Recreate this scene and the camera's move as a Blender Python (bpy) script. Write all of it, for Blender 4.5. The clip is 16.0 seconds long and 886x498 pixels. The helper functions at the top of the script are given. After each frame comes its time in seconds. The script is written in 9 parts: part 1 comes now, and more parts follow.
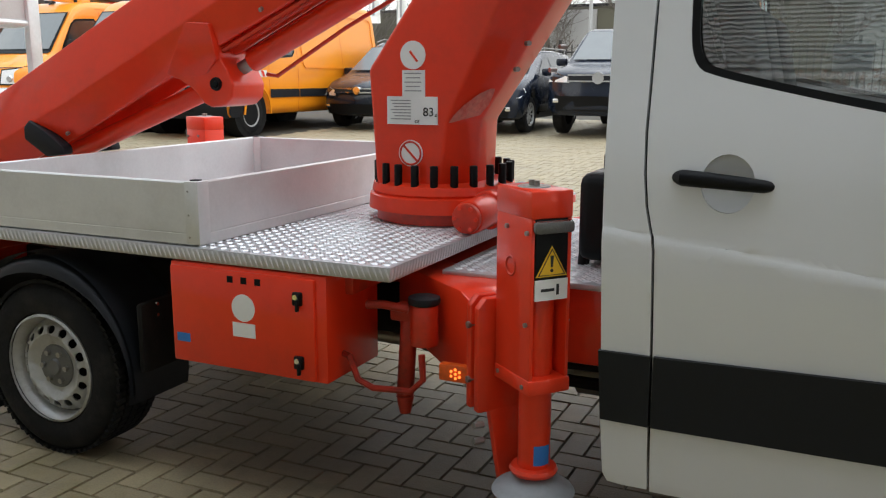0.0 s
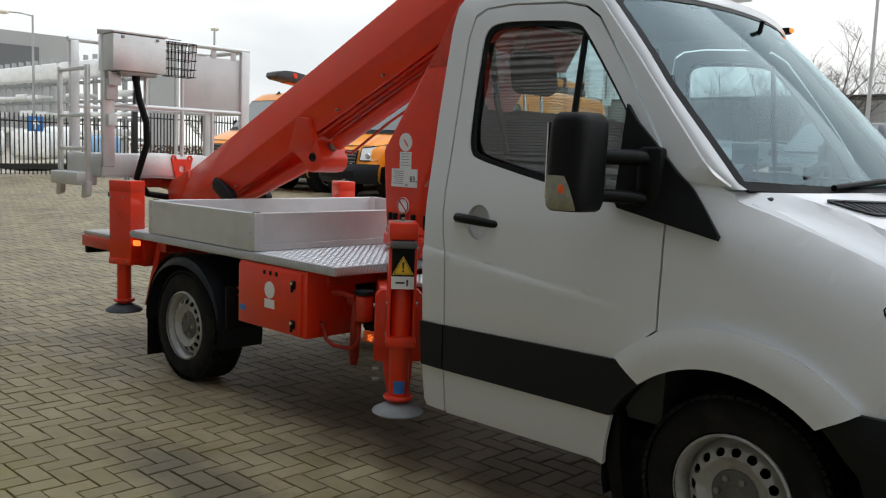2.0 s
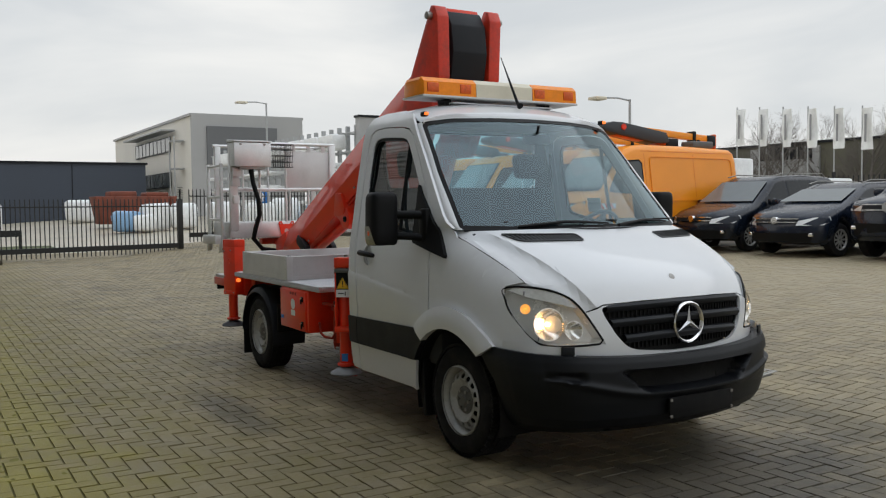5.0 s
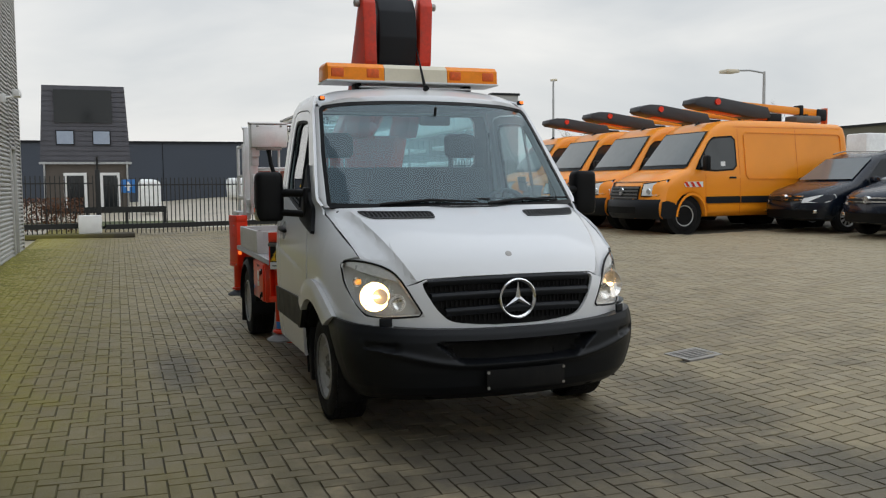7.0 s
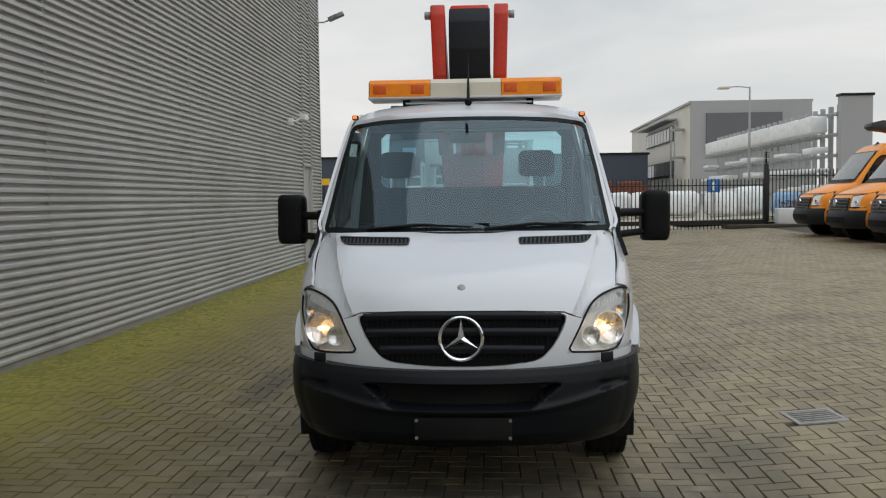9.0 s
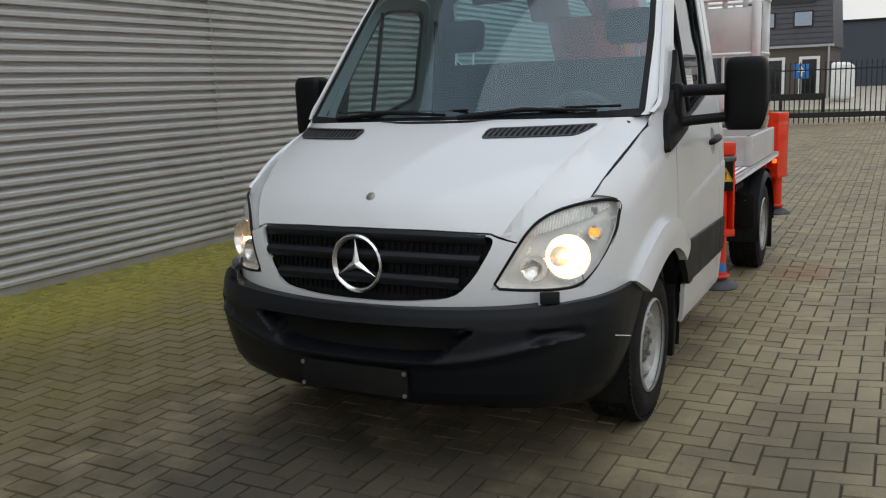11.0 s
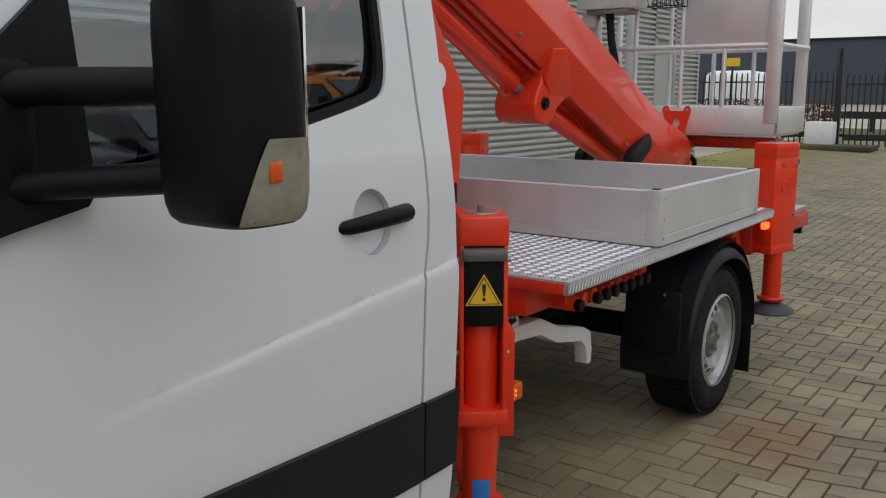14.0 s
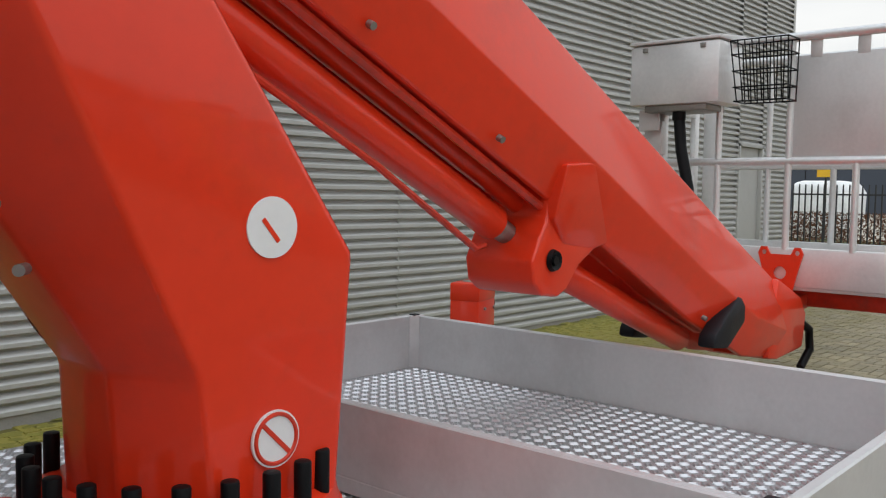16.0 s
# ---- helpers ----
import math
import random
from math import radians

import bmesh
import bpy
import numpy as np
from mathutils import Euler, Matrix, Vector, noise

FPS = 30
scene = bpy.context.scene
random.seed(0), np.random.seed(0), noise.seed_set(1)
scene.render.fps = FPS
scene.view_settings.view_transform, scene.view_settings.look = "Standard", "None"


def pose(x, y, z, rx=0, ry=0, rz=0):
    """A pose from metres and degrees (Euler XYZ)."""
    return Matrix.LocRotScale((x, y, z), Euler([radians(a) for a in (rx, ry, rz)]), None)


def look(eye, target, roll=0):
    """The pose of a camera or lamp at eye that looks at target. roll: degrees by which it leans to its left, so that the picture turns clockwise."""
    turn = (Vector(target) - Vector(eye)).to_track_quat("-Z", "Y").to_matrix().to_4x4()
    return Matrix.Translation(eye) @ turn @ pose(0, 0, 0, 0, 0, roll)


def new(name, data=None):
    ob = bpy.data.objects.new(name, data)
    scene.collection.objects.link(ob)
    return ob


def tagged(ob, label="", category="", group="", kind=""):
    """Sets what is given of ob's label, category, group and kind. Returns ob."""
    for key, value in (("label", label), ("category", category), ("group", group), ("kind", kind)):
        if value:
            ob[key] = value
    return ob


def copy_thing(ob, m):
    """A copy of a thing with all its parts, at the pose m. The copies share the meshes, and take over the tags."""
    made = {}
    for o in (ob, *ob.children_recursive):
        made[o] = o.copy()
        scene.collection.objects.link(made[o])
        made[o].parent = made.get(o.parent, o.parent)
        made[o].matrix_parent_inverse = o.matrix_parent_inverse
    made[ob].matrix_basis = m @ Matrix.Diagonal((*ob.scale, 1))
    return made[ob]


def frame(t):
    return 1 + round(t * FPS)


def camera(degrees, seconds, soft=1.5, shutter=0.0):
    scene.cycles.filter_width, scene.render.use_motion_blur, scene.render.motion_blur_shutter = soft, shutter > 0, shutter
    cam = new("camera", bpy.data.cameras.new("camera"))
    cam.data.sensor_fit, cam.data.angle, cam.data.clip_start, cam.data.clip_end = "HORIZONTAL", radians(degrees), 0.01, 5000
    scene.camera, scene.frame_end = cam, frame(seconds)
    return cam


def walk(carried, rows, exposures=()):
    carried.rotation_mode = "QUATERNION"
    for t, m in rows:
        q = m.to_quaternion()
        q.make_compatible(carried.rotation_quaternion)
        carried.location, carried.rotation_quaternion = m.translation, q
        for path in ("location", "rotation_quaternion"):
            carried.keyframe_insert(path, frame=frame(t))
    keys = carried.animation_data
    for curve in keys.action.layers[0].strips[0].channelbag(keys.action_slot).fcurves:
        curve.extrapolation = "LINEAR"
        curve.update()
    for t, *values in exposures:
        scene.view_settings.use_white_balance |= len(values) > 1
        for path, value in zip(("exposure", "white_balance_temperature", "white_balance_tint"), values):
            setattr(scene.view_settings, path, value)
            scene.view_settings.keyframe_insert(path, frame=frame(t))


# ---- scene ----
cam = camera(53.4, 16.0, soft=1.2)
PATH = [
    (0, (-0.935, -3.234, 1.445), (-1.761, -1.454, 1.06), 0.1),
    (0.5, (-0.386, -3.299, 1.472), (-1.473, -1.655, 1.13), 1.4),
    (1, (0.12, -3.449, 1.446), (-1.094, -1.882, 1.179), 1.5),
    (1.5, (0.669, -3.565, 1.433), (-0.663, -2.09, 1.212), 1.6),
    (2, (1.224, -3.722, 1.464), (-0.155, -2.289, 1.249), 2.1),
    (2.5, (1.765, -3.871, 1.473), (0.376, -2.445, 1.28), 2.0),
    (3, (2.318, -3.943, 1.503), (0.872, -2.573, 1.324), 1.3),
    (3.2, (2.53, -3.957, 1.491), (1.056, -2.614, 1.33), 1.0),
    (5.3, (4.704, -3.682, 1.531), (2.965, -2.698, 1.447), -0.2),
    (5.5, (4.85, -3.56, 1.521), (3.094, -2.604, 1.453), 0.2),
    (6, (5.089, -3.194, 1.485), (3.307, -2.287, 1.476), 0.1),
    (6.5, (5.313, -2.722, 1.501), (3.499, -1.881, 1.465), -0.4),
    (7, (5.56, -2.183, 1.516), (3.687, -1.494, 1.372), -0.6),
    (7.5, (5.646, -1.626, 1.537), (3.727, -1.076, 1.424), -0.6),
    (8, (5.688, -1.025, 1.55), (3.713, -0.719, 1.46), -1.3),
    (8.5, (5.592, -0.428, 1.543), (3.596, -0.327, 1.458), -0.7),
    (9, (5.421, 0.178, 1.573), (3.427, 0.061, 1.461), -0.7),
    (9.2, (5.342, 0.426, 1.58), (3.36, 0.185, 1.463), -1.9),
    (11.3, (3.472, 2.113, 1.503), (1.77, 1.13, 1.135), -2.4),
    (11.5, (3.251, 2.233, 1.486), (1.573, 1.208, 1.122), -2.7),
    (12, (2.662, 2.379, 1.484), (1.032, 1.286, 1.1), -3.1),
    (12.5, (2.052, 2.425, 1.477), (0.432, 1.318, 1.089), -3.0),
    (13, (1.455, 2.463, 1.478), (-0.126, 1.296, 1.107), -1.4),
    (13.5, (0.847, 2.378, 1.465), (-0.735, 1.21, 1.101), -0.4),
    (14, (0.232, 2.244, 1.468), (-1.353, 1.076, 1.115), 0.0),
    (14.5, (-0.332, 2.007, 1.47), (-1.914, 0.814, 1.201), -0.6),
    (15, (-0.851, 1.791, 1.509), (-2.46, 0.612, 1.366), -1.2),
    (15.5, (-1.254, 1.58, 1.517), (-2.776, 0.288, 1.395), -0.7),
    (16, (-1.527, 1.436, 1.584), (-3.026, 0.118, 1.457), 0.9),
]
LIGHTENED = [(0, 1.18), (1, 0.92), (2, 0.56), (3, 0.36), (5.3, 0.20), (7, 0.17), (9, 0.08), (11.3, 0.20), (12.5, 0.18), (13.5, 0.04), (14.5, 0.08), (15, 0.08), (15.5, 0.10), (16, 0.36)]
walk(cam, [(t, look(eye, target, roll)) for t, eye, target, roll in PATH], exposures=LIGHTENED)

# ---- world, sun, exposure ----
world = bpy.data.worlds.new("overcast_sky")
scene.world = world
world.use_nodes = True
wn, wl = world.node_tree.nodes, world.node_tree.links
wn.clear()
w_out = wn.new("ShaderNodeOutputWorld")
w_bg = wn.new("ShaderNodeBackground")
w_sky = wn.new("ShaderNodeTexSky")
w_sky.sky_type = "NISHITA"
w_sky.sun_disc = False
w_sky.sun_elevation, w_sky.sun_rotation = radians(34), radians(200)
w_sky.air_density, w_sky.dust_density = 1.0, 4.0
w_dim = wn.new("ShaderNodeMix")
w_dim.data_type = "RGBA"
w_dim.blend_type = "MULTIPLY"
w_dim.inputs[0].default_value = 1.0
w_dim.inputs[7].default_value = (0.08, 0.08, 0.08, 1)
w_co = wn.new("ShaderNodeTexCoord")
w_map = wn.new("ShaderNodeMapping")
w_map.inputs["Scale"].default_value = (1.0, 1.0, 3.5)
w_noise = wn.new("ShaderNodeTexNoise")
w_noise.inputs["Scale"].default_value = 2.2
w_noise.inputs["Detail"].default_value = 5.0
w_noise.inputs["Distortion"].default_value = 0.5
w_ramp = wn.new("ShaderNodeValToRGB")
w_ramp.color_ramp.elements[0].position, w_ramp.color_ramp.elements[0].color = 0.34, (0.66, 0.69, 0.71, 1)
w_ramp.color_ramp.elements[1].position, w_ramp.color_ramp.elements[1].color = 0.68, (0.93, 0.925, 0.90, 1)
w_mix = wn.new("ShaderNodeMix")
w_mix.data_type = "RGBA"
w_mix.inputs[0].default_value = 0.88
wl.new(w_sky.outputs[0], w_dim.inputs[6])
wl.new(w_co.outputs["Generated"], w_map.inputs[0])
wl.new(w_map.outputs[0], w_noise.inputs["Vector"])
wl.new(w_noise.outputs["Fac"], w_ramp.inputs[0])
wl.new(w_dim.outputs[2], w_mix.inputs[6])
wl.new(w_ramp.outputs[0], w_mix.inputs[7])
w_sep = wn.new("ShaderNodeSeparateXYZ")
w_high = wn.new("ShaderNodeMapRange")
w_high.interpolation_type = "SMOOTHSTEP"
w_high.inputs["From Min"].default_value, w_high.inputs["From Max"].default_value = 0.30, 1.0
w_blue = wn.new("ShaderNodeMix")
w_blue.data_type = "RGBA"
w_blue.blend_type = "MULTIPLY"
w_blue.inputs[7].default_value = (0.76, 0.86, 0.99, 1)
wl.new(w_co.outputs["Generated"], w_sep.inputs[0])
wl.new(w_sep.outputs["Z"], w_high.inputs["Value"])
wl.new(w_high.outputs[0], w_blue.inputs[0])
wl.new(w_mix.outputs[2], w_blue.inputs[6])
wl.new(w_blue.outputs[2], w_bg.inputs[0])
w_bg.inputs[1].default_value = 0.94
wl.new(w_bg.outputs[0], w_out.inputs[0])
sun = new("sun", bpy.data.lights.new("sun", "SUN"))
sun.data.energy, sun.data.angle, sun.data.color = 0.85, radians(80), (0.97, 0.98, 1.0)
sun.matrix_world = look((5, 9, 24), (0, 0, 0))


# ---- building helpers ----
class Shape:
    """Collects the faces of one mesh."""

    def __init__(self):
        self.bm = bmesh.new()

    def add(self, other, m=None):
        mesh = bpy.data.meshes.new("tmp")
        other.to_mesh(mesh)
        other.free()
        if m is not None:
            mesh.transform(m)
        self.bm.from_mesh(mesh)
        bpy.data.meshes.remove(mesh)
        return self

    def box(self, c, s, bevel=0.0, m=None, seg=2):
        b = bmesh.new()
        bmesh.ops.create_cube(b, size=1.0, matrix=Matrix.Translation(c) @ Matrix.Diagonal((*s, 1)))
        if bevel:
            bmesh.ops.bevel(b, geom=b.edges[:], offset=bevel, segments=seg, affect="EDGES", profile=0.5)
        return self.add(b, m)

    def cyl(self, p0, p1, r, r2=None, seg=24, bevel=0.0):
        p0, p1 = Vector(p0), Vector(p1)
        d = p1 - p0
        b = bmesh.new()
        bmesh.ops.create_cone(b, cap_ends=True, segments=seg, radius1=r, radius2=r if r2 is None else r2, depth=d.length)
        if bevel:
            rim = [e for e in b.edges if len(e.link_faces) == 2 and any(len(f.verts) > 4 for f in e.link_faces)]
            bmesh.ops.bevel(b, geom=rim, offset=bevel, segments=2, affect="EDGES", profile=0.5)
        return self.add(b, Matrix.Translation((p0 + p1) / 2) @ d.to_track_quat("Z", "Y").to_matrix().to_4x4())

    def pipe(self, pts, r, seg=10, closed=False):
        pts = [Vector(p) for p in pts]
        n = len(pts)
        rings = []
        up = None
        for i, p in enumerate(pts):
            if closed:
                d = pts[(i + 1) % n] - pts[i - 1]
            else:
                d = pts[min(i + 1, n - 1)] - pts[max(i - 1, 0)]
            d.normalize()
            if up is None:
                up = d.orthogonal().normalized()
            up = (up - d * up.dot(d)).normalized()
            side = d.cross(up)
            rr = r[i] if isinstance(r, (list, tuple)) else r
            rings.append([self.bm.verts.new(p + rr * (math.cos(a) * up + math.sin(a) * side)) for a in (2 * math.pi * k / seg for k in range(seg))])
        last = n if closed else n - 1
        for i in range(last):
            a, b = rings[i], rings[(i + 1) % n]
            for k in range(seg):
                self.bm.faces.new((a[k], a[(k + 1) % seg], b[(k + 1) % seg], b[k]))
        if not closed:
            self.bm.faces.new(rings[0][::-1])
            self.bm.faces.new(rings[-1])
        return self

    def prism(self, pts, axis, a, b, bevel=0.0, seg=2, m=None):
        """A flat outline pulled from a to b along an axis. Outline in the two other axes, in order."""
        t = bmesh.new()
        put = {"x": lambda u, v, w: (w, u, v), "y": lambda u, v, w: (u, w, v), "z": lambda u, v, w: (u, v, w)}[axis]
        lo = [t.verts.new(put(u, v, a)) for u, v in pts]
        hi = [t.verts.new(put(u, v, b)) for u, v in pts]
        n = len(pts)
        t.faces.new(lo)
        t.faces.new(hi[::-1])
        for i in range(n):
            t.faces.new((lo[i], hi[i], hi[(i + 1) % n], lo[(i + 1) % n]))
        bmesh.ops.recalc_face_normals(t, faces=t.faces[:])
        if bevel:
            bmesh.ops.bevel(t, geom=t.edges[:], offset=bevel, segments=seg, affect="EDGES", profile=0.5, clamp_overlap=True)
        return self.add(t, m)

    def lathe(self, prof, m=None, seg=32):
        """Turns (radius, height) points round z."""
        t = bmesh.new()
        rings = []
        for r, h in prof:
            if r < 1e-6:
                rings.append([t.verts.new((0, 0, h))])
            else:
                rings.append([t.verts.new((r * math.cos(2 * math.pi * k / seg), r * math.sin(2 * math.pi * k / seg), h)) for k in range(seg)])
        for a, b in zip(rings, rings[1:]):
            for k in range(seg):
                j = (k + 1) % seg
                if len(a) == 1 and len(b) > 1:
                    t.faces.new((a[0], b[k], b[j]))
                elif len(b) == 1 and len(a) > 1:
                    t.faces.new((a[k], a[j], b[0]))
                elif len(a) > 1:
                    t.faces.new((a[k], a[j], b[j], b[k]))
        bmesh.ops.recalc_face_normals(t, faces=t.faces[:])
        return self.add(t, m)

    def grid(self, rows, closed=False):
        """A sheet from rows of points."""
        vs = [[self.bm.verts.new(p) for p in row] for row in rows]
        for a, b in zip(vs, vs[1:]):
            for k in range(len(a) - (0 if closed else 1)):
                j = (k + 1) % len(a)
                self.bm.faces.new((a[k], a[j], b[j], b[k]))
        return self

    def sheet(self, outline, holes, place, step=0.08, thick=0.0, flip=False, cuts=()):
        """A flat outline with holes, cut into small pieces, laid onto a curved surface by place(u, v), and given a thickness inwards."""
        t = bmesh.new()
        edges = []
        for loop in (outline, *holes):
            vs = [t.verts.new((u, v, 0)) for u, v in loop]
            edges += [t.edges.new((vs[i], vs[(i + 1) % len(vs)])) for i in range(len(vs))]
        bmesh.ops.triangle_fill(t, use_beauty=True, use_dissolve=False, edges=edges)
        us, vs_ = [p[0] for p in outline], [p[1] for p in outline]
        for lo, hi, no in ((min(us), max(us), (1, 0, 0)), (min(vs_), max(vs_), (0, 1, 0))):
            c = math.ceil((hi - lo) / step)
            for k in range(1, c):
                q = lo + (hi - lo) * k / c
                bmesh.ops.bisect_plane(t, geom=t.verts[:] + t.edges[:] + t.faces[:], plane_co=(q * no[0], q * no[1], 0), plane_no=no, dist=1e-5)
        for at, no in cuts:
            bmesh.ops.bisect_plane(t, geom=t.verts[:] + t.edges[:] + t.faces[:], plane_co=at, plane_no=no, dist=1e-5)
        bmesh.ops.remove_doubles(t, verts=t.verts[:], dist=2e-4)
        for f in t.faces:
            f.normal_update()
            if (f.normal.z > 0) == flip:
                f.normal_flip()
        for v in t.verts:
            v.co = place(v.co.x, v.co.y)
        t.normal_update()
        if thick:
            top = t.faces[:]
            inner = {v: t.verts.new(v.co - v.normal * thick) for v in t.verts[:]}
            rim = [e for e in t.edges if len(e.link_faces) == 1]
            for e in rim:
                l = e.link_loops[0]
                p, q = l.vert, l.link_loop_next.vert
                t.faces.new((q, p, inner[p], inner[q]))
            for f in top:
                t.faces.new([inner[v] for v in reversed(f.verts[:])])
        return self.add(t)


def part(name, shape, material, parent=None, label="", angle=38, m=None):
    """Links a shape as one mesh object, under a thing or a part."""
    mesh = bpy.data.meshes.new(name)
    bm = shape.bm if isinstance(shape, Shape) else shape
    if m is not None:
        bm.transform(m)
    bm.to_mesh(mesh)
    bm.free()
    mesh.materials.append(material)
    mesh.polygons.foreach_set("use_smooth", [True] * len(mesh.polygons))
    mesh.set_sharp_from_angle(angle=radians(angle))
    ob = new(name, mesh)
    if parent is not None:
        ob.parent = parent
        ob.matrix_parent_inverse = parent.matrix_world.inverted()
    if label:
        ob["label"] = label
    return ob


def thing(name, label, category, group="", kind="", at=(0, 0, 0)):
    ob = new(name)
    ob.location = at
    ob.empty_display_size = 0.1
    bpy.context.view_layer.update()
    return tagged(ob, label, category, group, kind)


def hull(name, shape, material, label, category="", kind="", group="", angle=38):
    """A thing or a piece of the setting that is one mesh."""
    return tagged(part(name, shape, material, None, "", angle), label, category, group, kind)


def text_shape(words, size, m, depth=0.001):
    """Letters of the built-in font as a shape in the plane of m."""
    cu = bpy.data.curves.new("tmp_text", "FONT")
    cu.body, cu.size, cu.extrude, cu.align_x, cu.align_y = words, size, depth, "CENTER", "CENTER"
    ob = bpy.data.objects.new("tmp_text", cu)
    scene.collection.objects.link(ob)
    bpy.context.view_layer.update()
    mesh = bpy.data.meshes.new_from_object(ob.evaluated_get(bpy.context.evaluated_depsgraph_get()))
    s = Shape()
    mesh.transform(m)
    s.bm.from_mesh(mesh)
    bpy.data.objects.remove(ob)
    bpy.data.curves.remove(cu)
    bpy.data.meshes.remove(mesh)
    return s


def lerp(x, pts):
    """A smooth-ish curve through (x, value) points."""
    if x <= pts[0][0]:
        return pts[0][1]
    for (a, va), (b, vb) in zip(pts, pts[1:]):
        if x <= b:
            return va + (vb - va) * (x - a) / (b - a)
    return pts[-1][1]


# ---- materials ----
def material(name, color, rough=0.5, metal=0.0, coat=0.0, vary=0.12, scale=6.0, fine=60.0, bump=0.0, spec=0.5, dirt=None, dirt_amount=0.0, per_object=0.0, per_island=0.0, dirt_scale=2.0, in_world=False, rough_vary=0.2, grain=0.5):
    """Colour with wear at two scales, and fine relief."""
    mt = bpy.data.materials.new(name)
    mt.use_nodes = True
    n, l = mt.node_tree.nodes, mt.node_tree.links
    b = n["Principled BSDF"]
    b.inputs["Metallic"].default_value = metal
    b.inputs["Specular IOR Level"].default_value = spec
    b.inputs["Coat Weight"].default_value = coat
    b.inputs["Coat Roughness"].default_value = 0.06
    co = n.new("ShaderNodeNewGeometry") if in_world else n.new("ShaderNodeTexCoord")
    where = co.outputs["Position"] if in_world else co.outputs["Object"]
    big, small = n.new("ShaderNodeTexNoise"), n.new("ShaderNodeTexNoise")
    for t, s, d in ((big, scale, 4.0), (small, fine, 3.0)):
        t.inputs["Scale"].default_value, t.inputs["Detail"].default_value = s, d
        l.new(where, t.inputs["Vector"])
    add = n.new("ShaderNodeMath")
    add.operation = "MULTIPLY_ADD"
    l.new(small.outputs["Fac"], add.inputs[0])
    add.inputs[1].default_value = grain
    l.new(big.outputs["Fac"], add.inputs[2])
    fac = add.outputs[0]
    ramp = n.new("ShaderNodeMapRange")
    ramp.inputs["From Min"].default_value, ramp.inputs["From Max"].default_value = 0.2 + 0.5 * grain, 0.8 + 0.5 * grain
    ramp.inputs["To Min"].default_value, ramp.inputs["To Max"].default_value = 1 - vary, 1 + vary
    l.new(fac, ramp.inputs["Value"])
    val = ramp.outputs[0]
    for kind, amount in (("obj", per_object), ("isl", per_island)):
        if amount:
            src = n.new("ShaderNodeObjectInfo") if kind == "obj" else n.new("ShaderNodeNewGeometry")
            out = src.outputs["Random"] if kind == "obj" else src.outputs["Random Per Island"]
            rr = n.new("ShaderNodeMapRange")
            rr.inputs["To Min"].default_value, rr.inputs["To Max"].default_value = 1 - amount, 1 + amount
            l.new(out, rr.inputs["Value"])
            mu = n.new("ShaderNodeMath")
            mu.operation = "MULTIPLY"
            l.new(val, mu.inputs[0])
            l.new(rr.outputs[0], mu.inputs[1])
            val = mu.outputs[0]
    hsv = n.new("ShaderNodeHueSaturation")
    hsv.inputs["Color"].default_value = (*color, 1)
    l.new(val, hsv.inputs["Value"])
    col = hsv.outputs[0]
    if dirt:
        dn = n.new("ShaderNodeTexNoise")
        dn.inputs["Scale"].default_value, dn.inputs["Detail"].default_value, dn.inputs["Roughness"].default_value = dirt_scale, 8.0, 0.7
        l.new(where, dn.inputs["Vector"])
        dr = n.new("ShaderNodeMapRange")
        dr.inputs["From Min"].default_value, dr.inputs["From Max"].default_value = 0.5, 0.72
        dr.inputs["To Max"].default_value = dirt_amount
        l.new(dn.outputs["Fac"], dr.inputs["Value"])
        mx = n.new("ShaderNodeMix")
        mx.data_type = "RGBA"
        l.new(dr.outputs[0], mx.inputs[0])
        l.new(col, mx.inputs[6])
        mx.inputs[7].default_value = (*dirt, 1)
        col = mx.outputs[2]
    l.new(col, b.inputs["Base Color"])
    rg = n.new("ShaderNodeMapRange")
    rg.inputs["From Min"].default_value, rg.inputs["From Max"].default_value = 0.2 + 0.5 * grain, 0.8 + 0.5 * grain
    rg.inputs["To Min"].default_value, rg.inputs["To Max"].default_value = max(0.02, rough * (1 - rough_vary)), min(1, rough * (1 + rough_vary))
    l.new(fac, rg.inputs["Value"])
    l.new(rg.outputs[0], b.inputs["Roughness"])
    if bump:
        bp = n.new("ShaderNodeBump")
        bp.inputs["Strength"].default_value, bp.inputs["Distance"].default_value = bump, 0.004
        l.new(small.outputs["Fac"], bp.inputs["Height"])
        l.new(bp.outputs[0], b.inputs["Normal"])
    return mt


